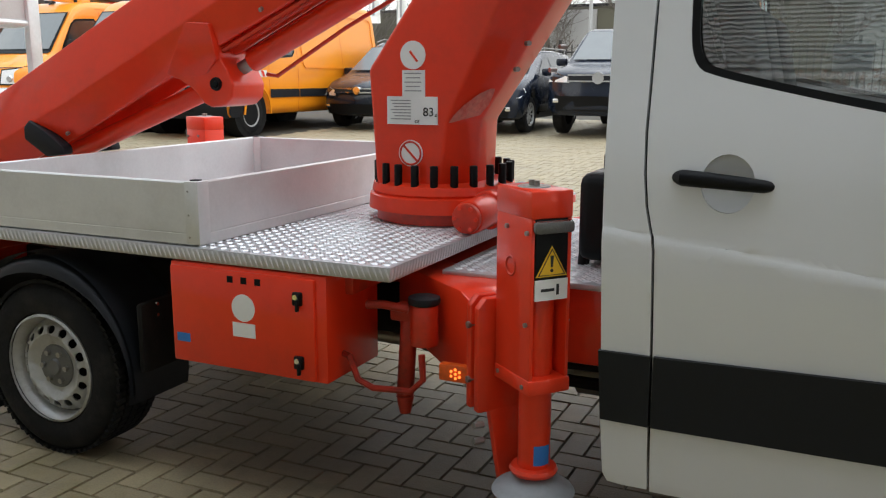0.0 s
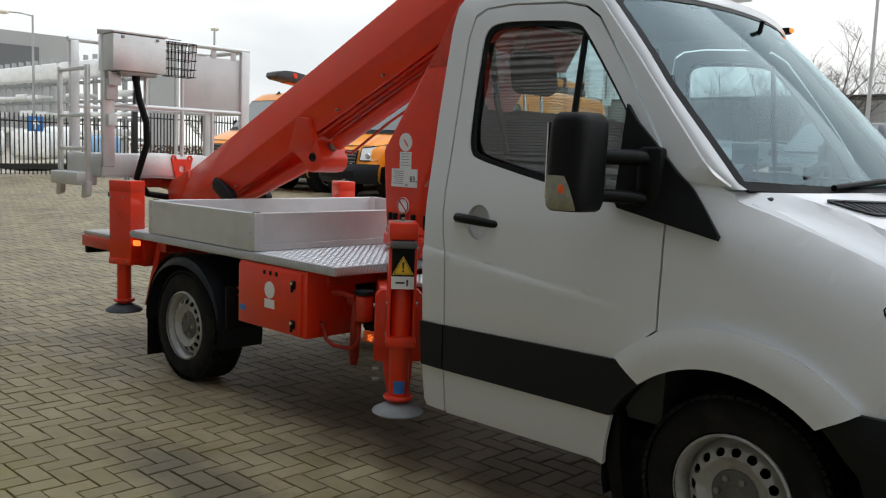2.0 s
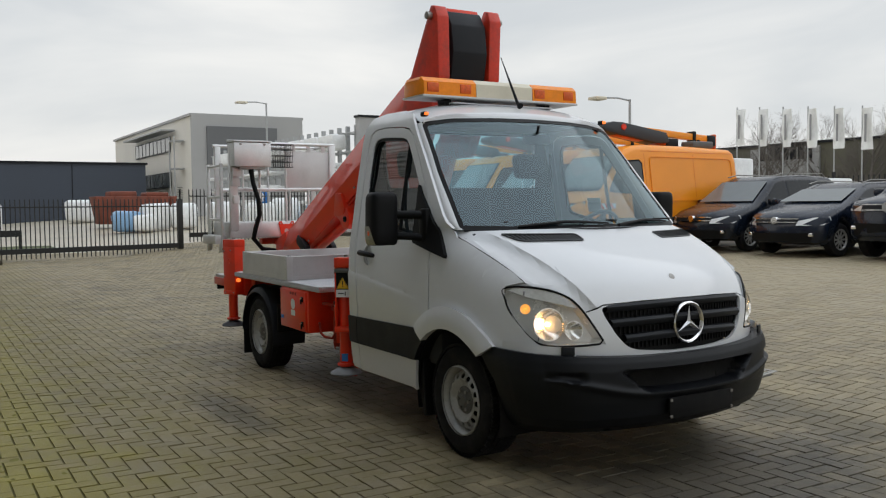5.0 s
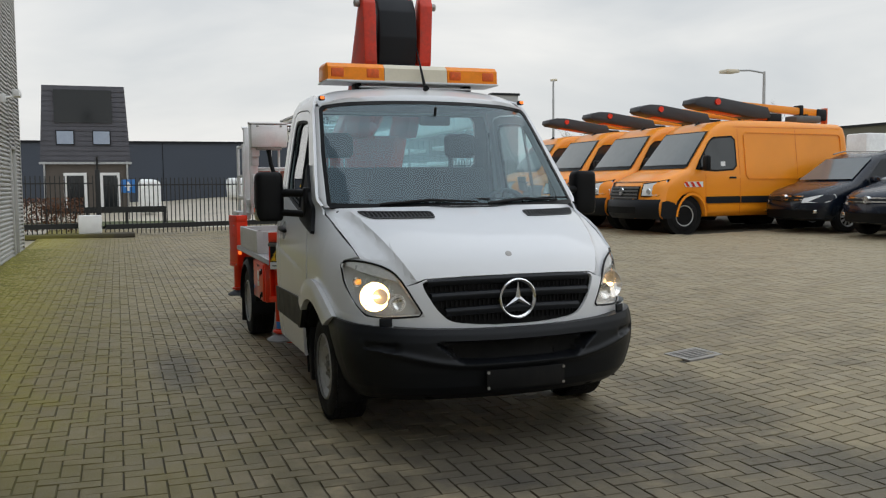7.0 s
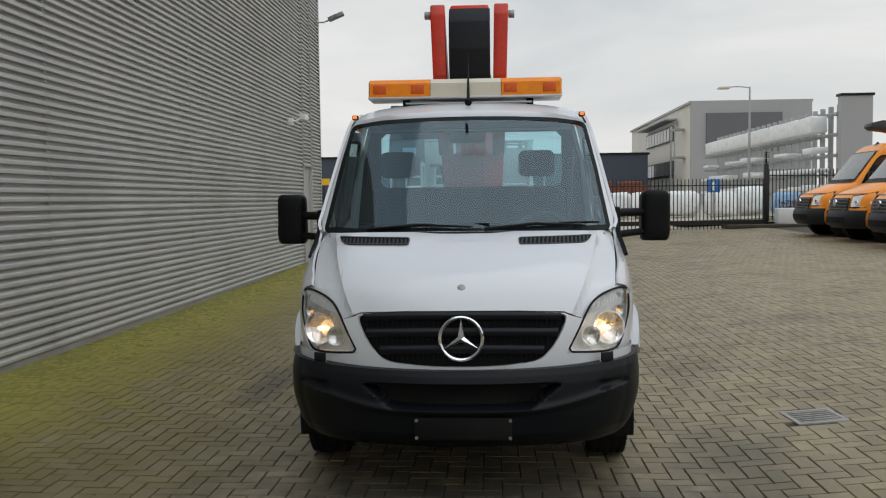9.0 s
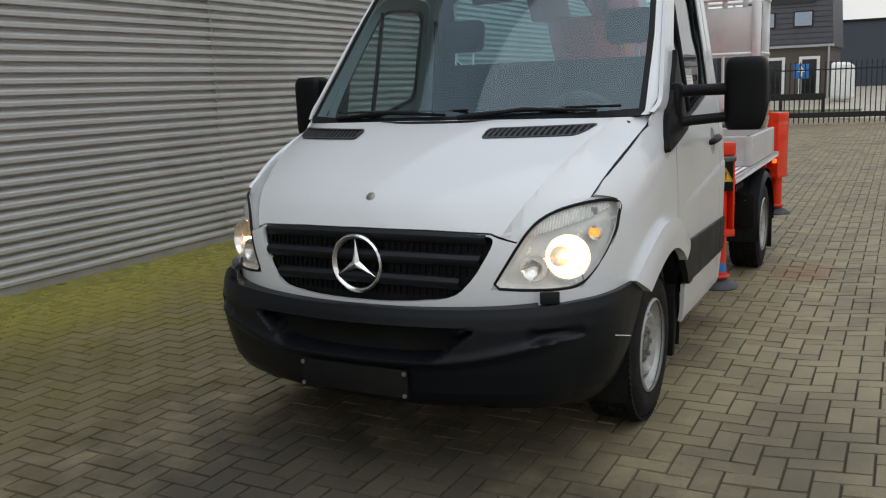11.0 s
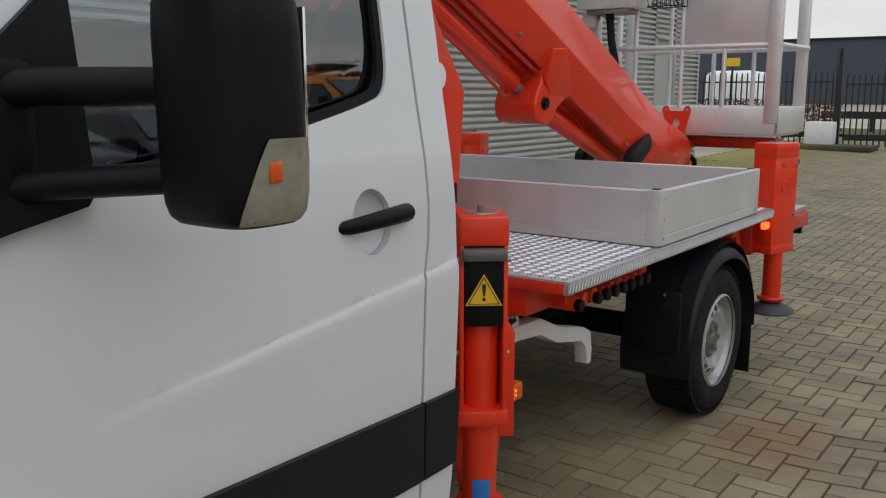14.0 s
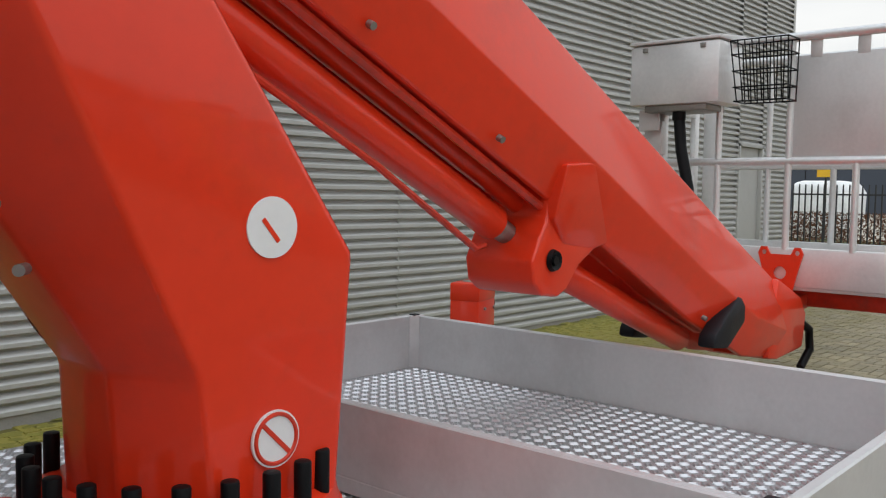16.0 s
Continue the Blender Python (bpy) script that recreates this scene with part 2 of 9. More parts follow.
def glass(name, tint, gloss=(1.0, 1.0, 1.0), boost=1.25):
    """A thin pane: clear with a tint, mirrored more towards grazing angles."""
    mt = bpy.data.materials.new(name)
    mt.use_nodes = True
    n, l = mt.node_tree.nodes, mt.node_tree.links
    n.clear()
    out, mix, tr, gl, lw = (n.new(k) for k in ("ShaderNodeOutputMaterial", "ShaderNodeMixShader", "ShaderNodeBsdfTransparent", "ShaderNodeBsdfGlossy", "ShaderNodeLayerWeight"))
    tr.inputs[0].default_value = (*tint, 1)
    gl.inputs["Color"].default_value = (*gloss, 1)
    gl.inputs["Roughness"].default_value = 0.02
    lw.inputs["Blend"].default_value = 0.5
    power, scale_ = n.new("ShaderNodeMath"), n.new("ShaderNodeMath")
    power.operation, scale_.operation = "POWER", "MULTIPLY_ADD"
    power.inputs[1].default_value = 5.0
    scale_.inputs[1].default_value, scale_.inputs[2].default_value = 0.92, 0.045 * boost
    scale_.use_clamp = True
    l.new(lw.outputs["Facing"], power.inputs[0])
    l.new(power.outputs[0], scale_.inputs[0])
    l.new(scale_.outputs[0], mix.inputs[0])
    l.new(tr.outputs[0], mix.inputs[1])
    l.new(gl.outputs[0], mix.inputs[2])
    l.new(mix.outputs[0], out.inputs[0])
    return mt


def glow(name, color, strength):
    mt = bpy.data.materials.new(name)
    mt.use_nodes = True
    b = mt.node_tree.nodes["Principled BSDF"]
    b.inputs["Base Color"].default_value = (*color, 1)
    b.inputs["Emission Color"].default_value = (*color, 1)
    b.inputs["Emission Strength"].default_value = strength
    return mt


M_WHITE = material("white_car_paint", (0.70, 0.71, 0.725), 0.32, coat=1.0, vary=0.012, scale=0.8, fine=9, rough_vary=0.03)
M_RED = material("red_enamel", (0.80, 0.040, 0.009), 0.40, coat=0.5, spec=0.25, vary=0.07, scale=2.0, fine=25, dirt=(0.30, 0.05, 0.03), dirt_amount=0.25, dirt_scale=3)
M_RED_WORN = material("worn_red_enamel", (0.62, 0.036, 0.012), 0.42, spec=0.35, coat=0.25, vary=0.2, scale=5.0, fine=40, dirt=(0.16, 0.05, 0.035), dirt_amount=0.6, dirt_scale=6)
M_GRIMY = material("oily_red_enamel", (0.36, 0.024, 0.010), 0.45, spec=0.35, vary=0.3, scale=8, fine=40, dirt=(0.03, 0.022, 0.018), dirt_amount=0.85, dirt_scale=9)
M_BLACK = material("black_plastic", (0.0045, 0.0048, 0.0055), 0.48, spec=0.18, vary=0.2, scale=8, fine=180, bump=0.15)
M_TRIM = material("dark_grey_trim", (0.010, 0.0115, 0.0145), 0.5, spec=0.25, vary=0.15, scale=5, fine=150, bump=0.12)
M_BUMPER = material("grained_bumper_plastic", (0.0055, 0.0066, 0.0085), 0.42, spec=0.24, vary=0.15, scale=4, fine=220, bump=0.12)
M_RUBBER = material("tyre_rubber", (0.0075, 0.0075, 0.0085), 0.75, spec=0.22, vary=0.3, scale=10, fine=90, bump=0.3, dirt=(0.06, 0.054, 0.045), dirt_amount=0.3, dirt_scale=7)
M_HUB = material("dull_hub_metal", (0.13, 0.13, 0.128), 0.5, metal=0.3, vary=0.2, scale=14)
M_RIM = material("silver_wheel_paint", (0.44, 0.44, 0.43), 0.38, metal=0.35, vary=0.12, scale=9, fine=60, dirt=(0.16, 0.13, 0.10), dirt_amount=0.6, dirt_scale=9)
M_ALU = material("mill_aluminium", (0.66, 0.655, 0.65), 0.45, metal=0.35, vary=0.08, scale=4, fine=70, bump=0.05, dirt=(0.42, 0.40, 0.38), dirt_amount=0.4, dirt_scale=2.5)
M_ALU_BRIGHT = material("bright_aluminium", (0.76, 0.76, 0.755), 0.36, metal=0.5, vary=0.1, scale=6, fine=60, bump=0.05)
M_TREAD = material("tread_plate_aluminium", (0.52, 0.52, 0.53), 0.40, metal=0.7, vary=0.12, scale=4, fine=50, bump=0.05, dirt=(0.35, 0.33, 0.30), dirt_amount=0.35, dirt_scale=4)
M_BAR = material("polished_tread_bar", (0.62, 0.62, 0.63), 0.36, metal=0.65, vary=0.1, scale=6)
M_CHROME = material("chrome", (0.85, 0.85, 0.86), 0.1, metal=1.0, vary=0.03)
M_STEEL = material("bare_steel", (0.32, 0.31, 0.29), 0.45, metal=0.8, vary=0.2, scale=8, dirt=(0.14, 0.08, 0.05), dirt_amount=0.4)
M_UNDER = material("chassis_black", (0.006, 0.006, 0.006), 0.8, spec=0.2, vary=0.4, scale=6, dirt=(0.03, 0.026, 0.022), dirt_amount=0.4)
M_CABIN = material("cabin_plastic", (0.035, 0.037, 0.04), 0.65, vary=0.2)
M_SEAT = material("seat_cloth", (0.016, 0.019, 0.023), 0.9, vary=0.25, fine=40)
M_GLASS = glass("window_glass", (0.70, 0.75, 0.74), boost=4.2)
M_SCREEN = glass("windscreen_glass", (0.58, 0.78, 0.82), (0.76, 0.92, 0.98), boost=2.3)
M_LENS = glass("lamp_lens", (0.93, 0.93, 0.92))
M_PAPER = material("white_sticker", (0.80, 0.80, 0.79), 0.5, vary=0.04)
M_INK = material("black_ink", (0.02, 0.02, 0.022), 0.6, vary=0.1)
M_GREYINK = material("grey_ink", (0.30, 0.30, 0.31), 0.6, vary=0.1)
M_YELLOW = material("warning_yellow", (0.85, 0.50, 0.02), 0.45, vary=0.06)
M_BLUE = material("blue_sticker", (0.03, 0.18, 0.52), 0.45, vary=0.08)
M_AMBER = material("amber_plastic", (0.95, 0.27, 0.004), 0.35, spec=0.3, coat=0.08, vary=0.1, scale=20)
M_AMBER_DARK = material("amber_reflector", (0.72, 0.10, 0.006), 0.35, vary=0.2, scale=30)
M_CREAM = material("cream_diffuser", (0.72, 0.66, 0.52), 0.4, vary=0.06)
M_LIT = glow("lit_headlamp", (1.0, 0.55, 0.18), 17.0)
M_REFLECT = material("satin_reflector", (0.90, 0.88, 0.84), 0.16, metal=0.9, vary=0.1, scale=30)
M_HOUSING = material("lamp_housing", (0.93, 0.93, 0.92), 0.25, metal=0.25, vary=0.06, scale=12)
M_MIRRORLENS = material("clear_signal_lens", (0.27, 0.26, 0.20), 0.12, coat=0.9, vary=0.15, scale=30)
M_CLEAR = material("clear_ribbed_lens", (0.72, 0.72, 0.70), 0.18, coat=0.6, vary=0.12, scale=40)
M_CHAMBER = material("signal_chamber", (0.70, 0.70, 0.68), 0.22, metal=0.25, vary=0.12, scale=40)
M_LIT_SMALL = glow("lit_side_lamp", (1.0, 0.42, 0.07), 1.1)
M_LIT_ORANGE = glow("lit_marker", (1.0, 0.20, 0.03), 1.0)
PAVER = dict(rough=0.58, spec=0.45, vary=0.28, scale=3.0, fine=150, grain=1.1, bump=0.8, dirt=(0.080, 0.068, 0.046), dirt_amount=0.75, dirt_scale=0.9, in_world=True)
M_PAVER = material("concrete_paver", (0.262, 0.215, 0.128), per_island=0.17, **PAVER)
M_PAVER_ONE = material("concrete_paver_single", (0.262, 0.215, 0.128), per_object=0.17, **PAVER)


def stain_or_shading(mt, color, at, size, low, high, strip=False):
    """Colour with a broken edge: stains round about a place, a strip of growth along a wall, painted shade and sheen.
    """
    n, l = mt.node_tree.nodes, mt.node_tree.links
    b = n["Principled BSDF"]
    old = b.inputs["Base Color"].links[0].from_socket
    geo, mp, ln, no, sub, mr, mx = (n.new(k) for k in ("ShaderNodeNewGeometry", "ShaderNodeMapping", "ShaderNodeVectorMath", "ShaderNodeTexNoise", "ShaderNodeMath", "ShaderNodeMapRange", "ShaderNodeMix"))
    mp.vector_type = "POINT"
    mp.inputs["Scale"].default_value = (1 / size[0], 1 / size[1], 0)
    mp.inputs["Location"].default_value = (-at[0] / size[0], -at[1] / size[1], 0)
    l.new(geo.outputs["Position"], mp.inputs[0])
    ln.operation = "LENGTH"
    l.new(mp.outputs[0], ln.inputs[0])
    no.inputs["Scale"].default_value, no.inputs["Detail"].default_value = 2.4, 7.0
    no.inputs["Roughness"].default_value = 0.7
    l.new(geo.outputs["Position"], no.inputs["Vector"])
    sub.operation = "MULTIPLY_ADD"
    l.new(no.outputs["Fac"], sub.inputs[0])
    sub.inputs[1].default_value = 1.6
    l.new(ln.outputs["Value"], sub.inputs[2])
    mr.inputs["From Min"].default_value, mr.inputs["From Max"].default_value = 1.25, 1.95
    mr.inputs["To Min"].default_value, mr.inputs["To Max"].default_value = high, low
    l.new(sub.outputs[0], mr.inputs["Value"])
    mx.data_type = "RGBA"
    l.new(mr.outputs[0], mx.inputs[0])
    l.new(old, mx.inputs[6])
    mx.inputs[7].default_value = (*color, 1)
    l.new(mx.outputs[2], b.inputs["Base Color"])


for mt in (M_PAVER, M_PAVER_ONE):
    # drier far paving, with its grazing sky sheen painted in as paler colour
    stain_or_shading(mt, (0.40, 0.335, 0.22), (-4.0, 12.0), (17.0, 9.5), 0.0, 0.75)
    stain_or_shading(mt, (0.062, 0.053, 0.034), (1.0, -1.9), (2.4, 0.9), 0.0, 0.5)
    stain_or_shading(mt, (0.175, 0.143, 0.032), (-5.0, -4.4), (40.0, 3.0), 0.0, 0.85)
    stain_or_shading(mt, (0.290, 0.250, 0.042), (-5.0, -4.5), (60.0, 1.7), 0.0, 0.9)
    stain_or_shading(mt, (0.24, 0.13, 0.06), (-3.47, 1.27), (0.40, 0.28), 0.0, 0.75)
    # damp stains ahead of the nose, with the shade under it painted in
    stain_or_shading(mt, (0.026, 0.023, 0.020), (1.05, 0.0), (1.0, 1.5), 0.0, 0.8)
    # shade under the truck's middle, painted into the paver colour
    stain_or_shading(mt, (0.05, 0.045, 0.038), (-2.2, -0.3), (2.2, 0.75), 0.0, 0.5)
    # one narrow darker strip on the paving beside the deck
    stain_or_shading(mt, (0.045, 0.040, 0.032), (-2.1, -1.75), (0.9, 0.22), 0.0, 0.6)
    stain_or_shading(mt, (0.05, 0.046, 0.034), (1.9, 1.4), (0.5, 0.35), 0.0, 0.6)
    stain_or_shading(mt, (0.060, 0.052, 0.034), (2.7, 0.9), (1.5, 1.1), 0.0, 0.5)
    stain_or_shading(mt, (0.060, 0.052, 0.034), (2.0, -2.9), (2.2, 0.9), 0.0, 0.5)
    stain_or_shading(mt, (0.060, 0.052, 0.034), (0.4, 1.6), (1.1, 0.4), 0.0, 0.5)
M_JOINT = material("joint_sand", (0.062, 0.053, 0.036), 0.95, vary=0.35, scale=2, fine=60, bump=0.4, dirt=(0.05, 0.045, 0.026), dirt_amount=0.5, dirt_scale=1.5)
stain_or_shading(M_JOINT, (0.14, 0.125, 0.026), (-5.0, -4.5), (60.0, 2.2), 0.0, 0.85)
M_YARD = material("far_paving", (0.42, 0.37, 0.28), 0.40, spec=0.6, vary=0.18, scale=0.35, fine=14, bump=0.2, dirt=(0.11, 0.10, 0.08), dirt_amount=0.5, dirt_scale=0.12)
M_CLAD = material("grey_cladding", (0.46, 0.46, 0.445), 0.40, metal=0.2, vary=0.07, scale=1.0, fine=20, dirt=(0.27, 0.265, 0.24), dirt_amount=0.4, dirt_scale=0.8)
M_MOSS = material("moss", (0.20, 0.185, 0.034), 0.95, vary=0.4, scale=5, fine=120, bump=0.6)
M_FENCE = material("black_fence_paint", (0.012, 0.013, 0.013), 0.5, vary=0.2)
M_ORANGE = material("orange_van_paint", (1.0, 0.33, 0.012), 0.34, coat=0.35, vary=0.04, scale=1.5)
M_NAVY = material("dark_blue_car_paint", (0.008, 0.013, 0.026), 0.25, spec=0.25, coat=0.35, vary=0.1)
M_DARKGLASS = material("dark_vehicle_glass", (0.012, 0.015, 0.017), 0.08, spec=0.5, vary=0.05)
# pale base colour stands in for the sky reflected in the panes
M_PALEGLASS = material("sky_reflecting_glass", (0.15, 0.165, 0.165), 0.06, spec=1.0, vary=0.05)


# ---- ground and large structure ----
def ground_z(x, y):
    """The yard is dished: level under the truck and rising gently away from it."""
    z = 0.55 * (1 - math.exp(-max(0.0, y - 1.5) / 6.0)) + 0.008 * max(0.0, -x - 6) * (1 if x > -60 else 54 / max(1, -x - 6)) + 0.02 * min(3.0, max(0.0, -y - 2))
    return z


xs = [-2000, -900, -400, -200, -120, -80] + [-60 + 2 * k for k in range(45)] + [36, 60, 120, 300, 900, 2000]
ys = [-2000, -800, -300, -100, -40, -20, -10] + [-6 + 1.0 * k for k in range(40)] + [40, 60, 100, 200, 500, 2000]
gs = Shape().grid([[(x, y, ground_z(x, y) - 0.06) for y in ys] for x in xs])
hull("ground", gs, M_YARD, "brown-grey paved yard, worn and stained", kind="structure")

# warehouse wall with horizontal corrugated cladding
WALL_Y, WALL_X0, WALL_X1, PITCH = -4.32, -17.2, 16.0, 0.0872


def cladding(x0, x1, z0, z1):
    """Corrugated sheet: broad rounded ribs and narrow recessed channels, running along x."""
    prof = []
    n = int((z1 - z0) / PITCH)
    for k in range(n):
        b = z0 + k * PITCH
        for f, d in ((0.0, 0.0), (0.05, 0.042), (0.10, 0.048), (0.42, 0.048), (0.50, 0.043), (0.80, 0.0)):
            prof.append((WALL_Y + d, b + f * PITCH))
    s = Shape().grid([[(x0, y, z) for y, z in prof], [(x1, y, z) for y, z in prof]])
    return s


wall = hull("wall_south", Shape().box(((WALL_X0 + WALL_X1) / 2, WALL_Y - 0.16, 4.0), (WALL_X1 - WALL_X0 - 0.01, 0.30, 8.3)), M_CLAD, "tall grey warehouse wall clad in horizontal corrugated steel", kind="structure")
part("plinth", Shape().box(((WALL_X0 + WALL_X1) / 2, WALL_Y + 0.0, -0.02), (WALL_X1 - WALL_X0, 0.06, 0.28)), material("concrete_plinth", (0.30, 0.29, 0.27), 0.85, vary=0.15, bump=0.3), wall)
edges_x = [WALL_X0, -15.95, -15.02, -11.6, -7.4, -3.2, 1.0, 5.2, 9.4, 13.6, WALL_X1]
for a, b in zip(edges_x, edges_x[1:]):
    z0 = 2.42 if (a, b) == (-15.95, -15.02) else 0.2 - PITCH
    part("cladding_panel", cladding(a + 0.004, b - 0.004, z0, 8.1), M_CLAD, wall, angle=25)
    if b < 14:
        part("sheet_joint", Shape().box((b, WALL_Y + 0.037, 4.1), (0.012, 0.004, 8.0)), M_CLAD, wall)
part("corner_flashing", Shape().prism([(WALL_X0 - 0.02, WALL_Y + 0.05), (WALL_X0 + 0.07, WALL_Y + 0.05), (WALL_X0 + 0.07, WALL_Y + 0.042), (WALL_X0 - 0.012, WALL_Y + 0.042), (WALL_X0 - 0.012, WALL_Y - 0.3), (WALL_X0 - 0.02, WALL_Y - 0.3)], "z", 0.1, 8.2), M_CLAD, wall)


# ---- the aerial platform truck: cab ----
truck = thing("aerial_platform_truck", "white cab truck with red boom, aluminium deck and silver basket", "truck")
RW, FAX, RAX, WHEEL_R = 0.345, -0.05, -3.655, 0.352


def nose_xc(z):
    return lerp(z, [(0.3, 0.86), (0.60, 0.885), (0.70, 0.895), (0.78, 0.893), (0.86, 0.885), (0.92, 0.873), (0.97, 0.855), (1.02, 0.828), (1.06, 0.80), (1.10, 0.765), (1.15, 0.70), (1.20, 0.615), (1.25, 0.513), (1.30, 0.398), (1.34, 0.296), (1.37, 0.207), (1.40, 0.11), (1.44, -0.05)])


def nose_xs(z):
    return lerp(z, [(0.3, -0.05), (1.0, -0.02), (1.1, -0.08), (1.2, -0.28), (1.3, -0.48), (1.38, -0.62), (1.45, -0.70)])


def half_w(z):
    """Half width of the cab by height."""
    return lerp(z, [(0.28, 0.945), (0.36, 0.965), (0.5, 0.978), (0.8, 0.985), (1.0, 0.984), (1.2, 0.975), (1.3, 0.962), (1.45, 0.935), (1.7, 0.895), (1.9, 0.862), (2.05, 0.835), (2.12, 0.815), (2.17, 0.785), (2.21, 0.73), (2.24, 0.62)])


def nose_x(y, z):
    """The nose seen from the front: x at (y, z)."""
    w = half_w(z) + 0.003
    q = min(1.0, abs(y) / w)
    xs_, xc = nose_xs(z), nose_xc(z)
    back = math.sin(min(1.0, q / 0.75) * math.pi / 2) ** 2 * (1 - 0.7 * max(0.0, (q - 0.9) / 0.1))
    return xs_ + (xc - xs_) * (1 - q ** 4) ** 0.4 - 0.055 * back * min(1.0, max(0.0, (1.36 - z) / 0.22))


def side_y(x, z):
    """Half width of the cab at (x, z)."""
    w = half_w(z)
    if z < 1.44:
        xs_, xc = nose_xs(z), nose_xc(z)
        if x > xs_:
            xe = x + 0.055 * min(1.0, max(0.0, (x - 0.1) / 0.3)) * min(1.0, max(0.0, (1.36 - z) / 0.22))
            q = min(1.0, (xe - xs_) / max(0.05, xc - xs_))
            k = min(1.0, max(0.0, (1.43 - z) / 0.12))
            w += k * ((w + 0.003) * max(0.0, 1 - q ** 2.5) ** 0.25 - 0.003 - w)
    if -1.54 < x < -0.40 and 0.72 < z < 1.3:
        d = z - (1.033 - 0.115 * (x + 1.37))
        fade = min(1.0, max(0.0, (-0.44 - x) / 0.35))
        w += 0.006 * fade * min(1.0, max(0.0, 0.5 - d / 0.018)) * (1 - min(1.0, max(0.0, -d / 0.24)))
    return w


def side_place(sgn, off=0.0):
    return lambda u, v: (u, sgn * (side_y(u, v) + off), v)


def glass_y(z):
    """Half width over the door glass: upright along the belt, leaning in above."""
    if z > 1.75:
        return half_w(z) - 0.012
    q = max(0.0, 1.47 - z)
    z = max(z, 1.47)
    k = (z - 1.47) / 0.28
    return half_w(1.75) - 0.012 + 0.28 * (0.038 * (1 - k) + 0.105 * (1 - k * k)) + 0.038 * q


def front_place(off=0.0):
    return lambda u, v: (nose_x(u, v) + off, u, v)


def ws_x(y, z):
    """The windscreen's surface."""
    t = (z - 1.39) / 0.78
    return 0.155 - 1.055 * (z - 1.39) - 0.03 * math.sin(max(0, min(1, t)) * math.pi) * -1 - lerp(t, [(0, 0.275), (0.41, 0.282), (0.87, 0.212), (1.0, 0.19)]) * (abs(y) / 0.9) ** 2.3


def arc(cx, cz, r, a0, a1, n, rz=None):
    rz = r if rz is None else rz
    return [(cx + r * math.cos(radians(a0 + (a1 - a0) * k / n)), cz + rz * math.sin(radians(a0 + (a1 - a0) * k / n))) for k in range(n + 1)]


ARCH = (-0.085, 0.33)
# side edge of the bonnet, in (y, z)
HOOD_EDGE = [(0.848, 1.094), (0.862, 1.15), (0.877, 1.20), (0.891, 1.25), (0.902, 1.30), (0.909, 1.335)]
# window of the door, and the door's outline, in (x, z)
WIN = [(-1.305, 1.462), (-1.327, 1.55), (-1.327, 1.93), (-1.315, 1.985), (-1.28, 2.012), (-1.18, 2.018), (-0.93, 2.002), (-0.84, 1.985), (-0.80, 1.955), (-0.70, 1.83), (-0.56, 1.645), (-0.44, 1.47), (-0.385, 1.36), (-0.36, 1.285), (-0.60, 1.315), (-0.90, 1.365), (-1.16, 1.42), (-1.25, 1.442)]
for _ in range(2):
    WIN = [(a[0] * (1 - k) + b[0] * k, a[1] * (1 - k) + b[1] * k) for a, b in zip(WIN, WIN[1:] + WIN[:1]) for k in (0.25, 0.75)]
DOOR = [(-1.362, 0.34), (-1.366, 0.72), (-1.373, 1.01), (-1.384, 1.06), (-1.397, 1.12), (-1.405, 1.20), (-1.409, 1.30), (-1.405, 1.96), (-1.385, 2.045), (-1.33, 2.075), (-1.20, 2.082), (-0.92, 2.065), (-0.82, 2.045), (-0.75, 2.0), (-0.62, 1.83), (-0.48, 1.63), (-0.36, 1.44), (-0.345, 1.40), (-0.345, 0.875), (-0.40, 0.83)] + arc(*ARCH, 0.575, 126, 150, 4)[1:] + [(-0.585, 0.54), (-0.572, 0.34)]
CREASE = [((-1.37, 1.033 + d, 0), (0.115, 1, 0)) for d in (-0.009, 0.009, 0.0, -0.03, 0.03, -0.1)]
DISH = arc(-1.207, 1.185, 0.064, 0, 345, 23, 0.072)
ARCH_IN = arc(*ARCH, 0.462, 0, 180, 24, 0.455)
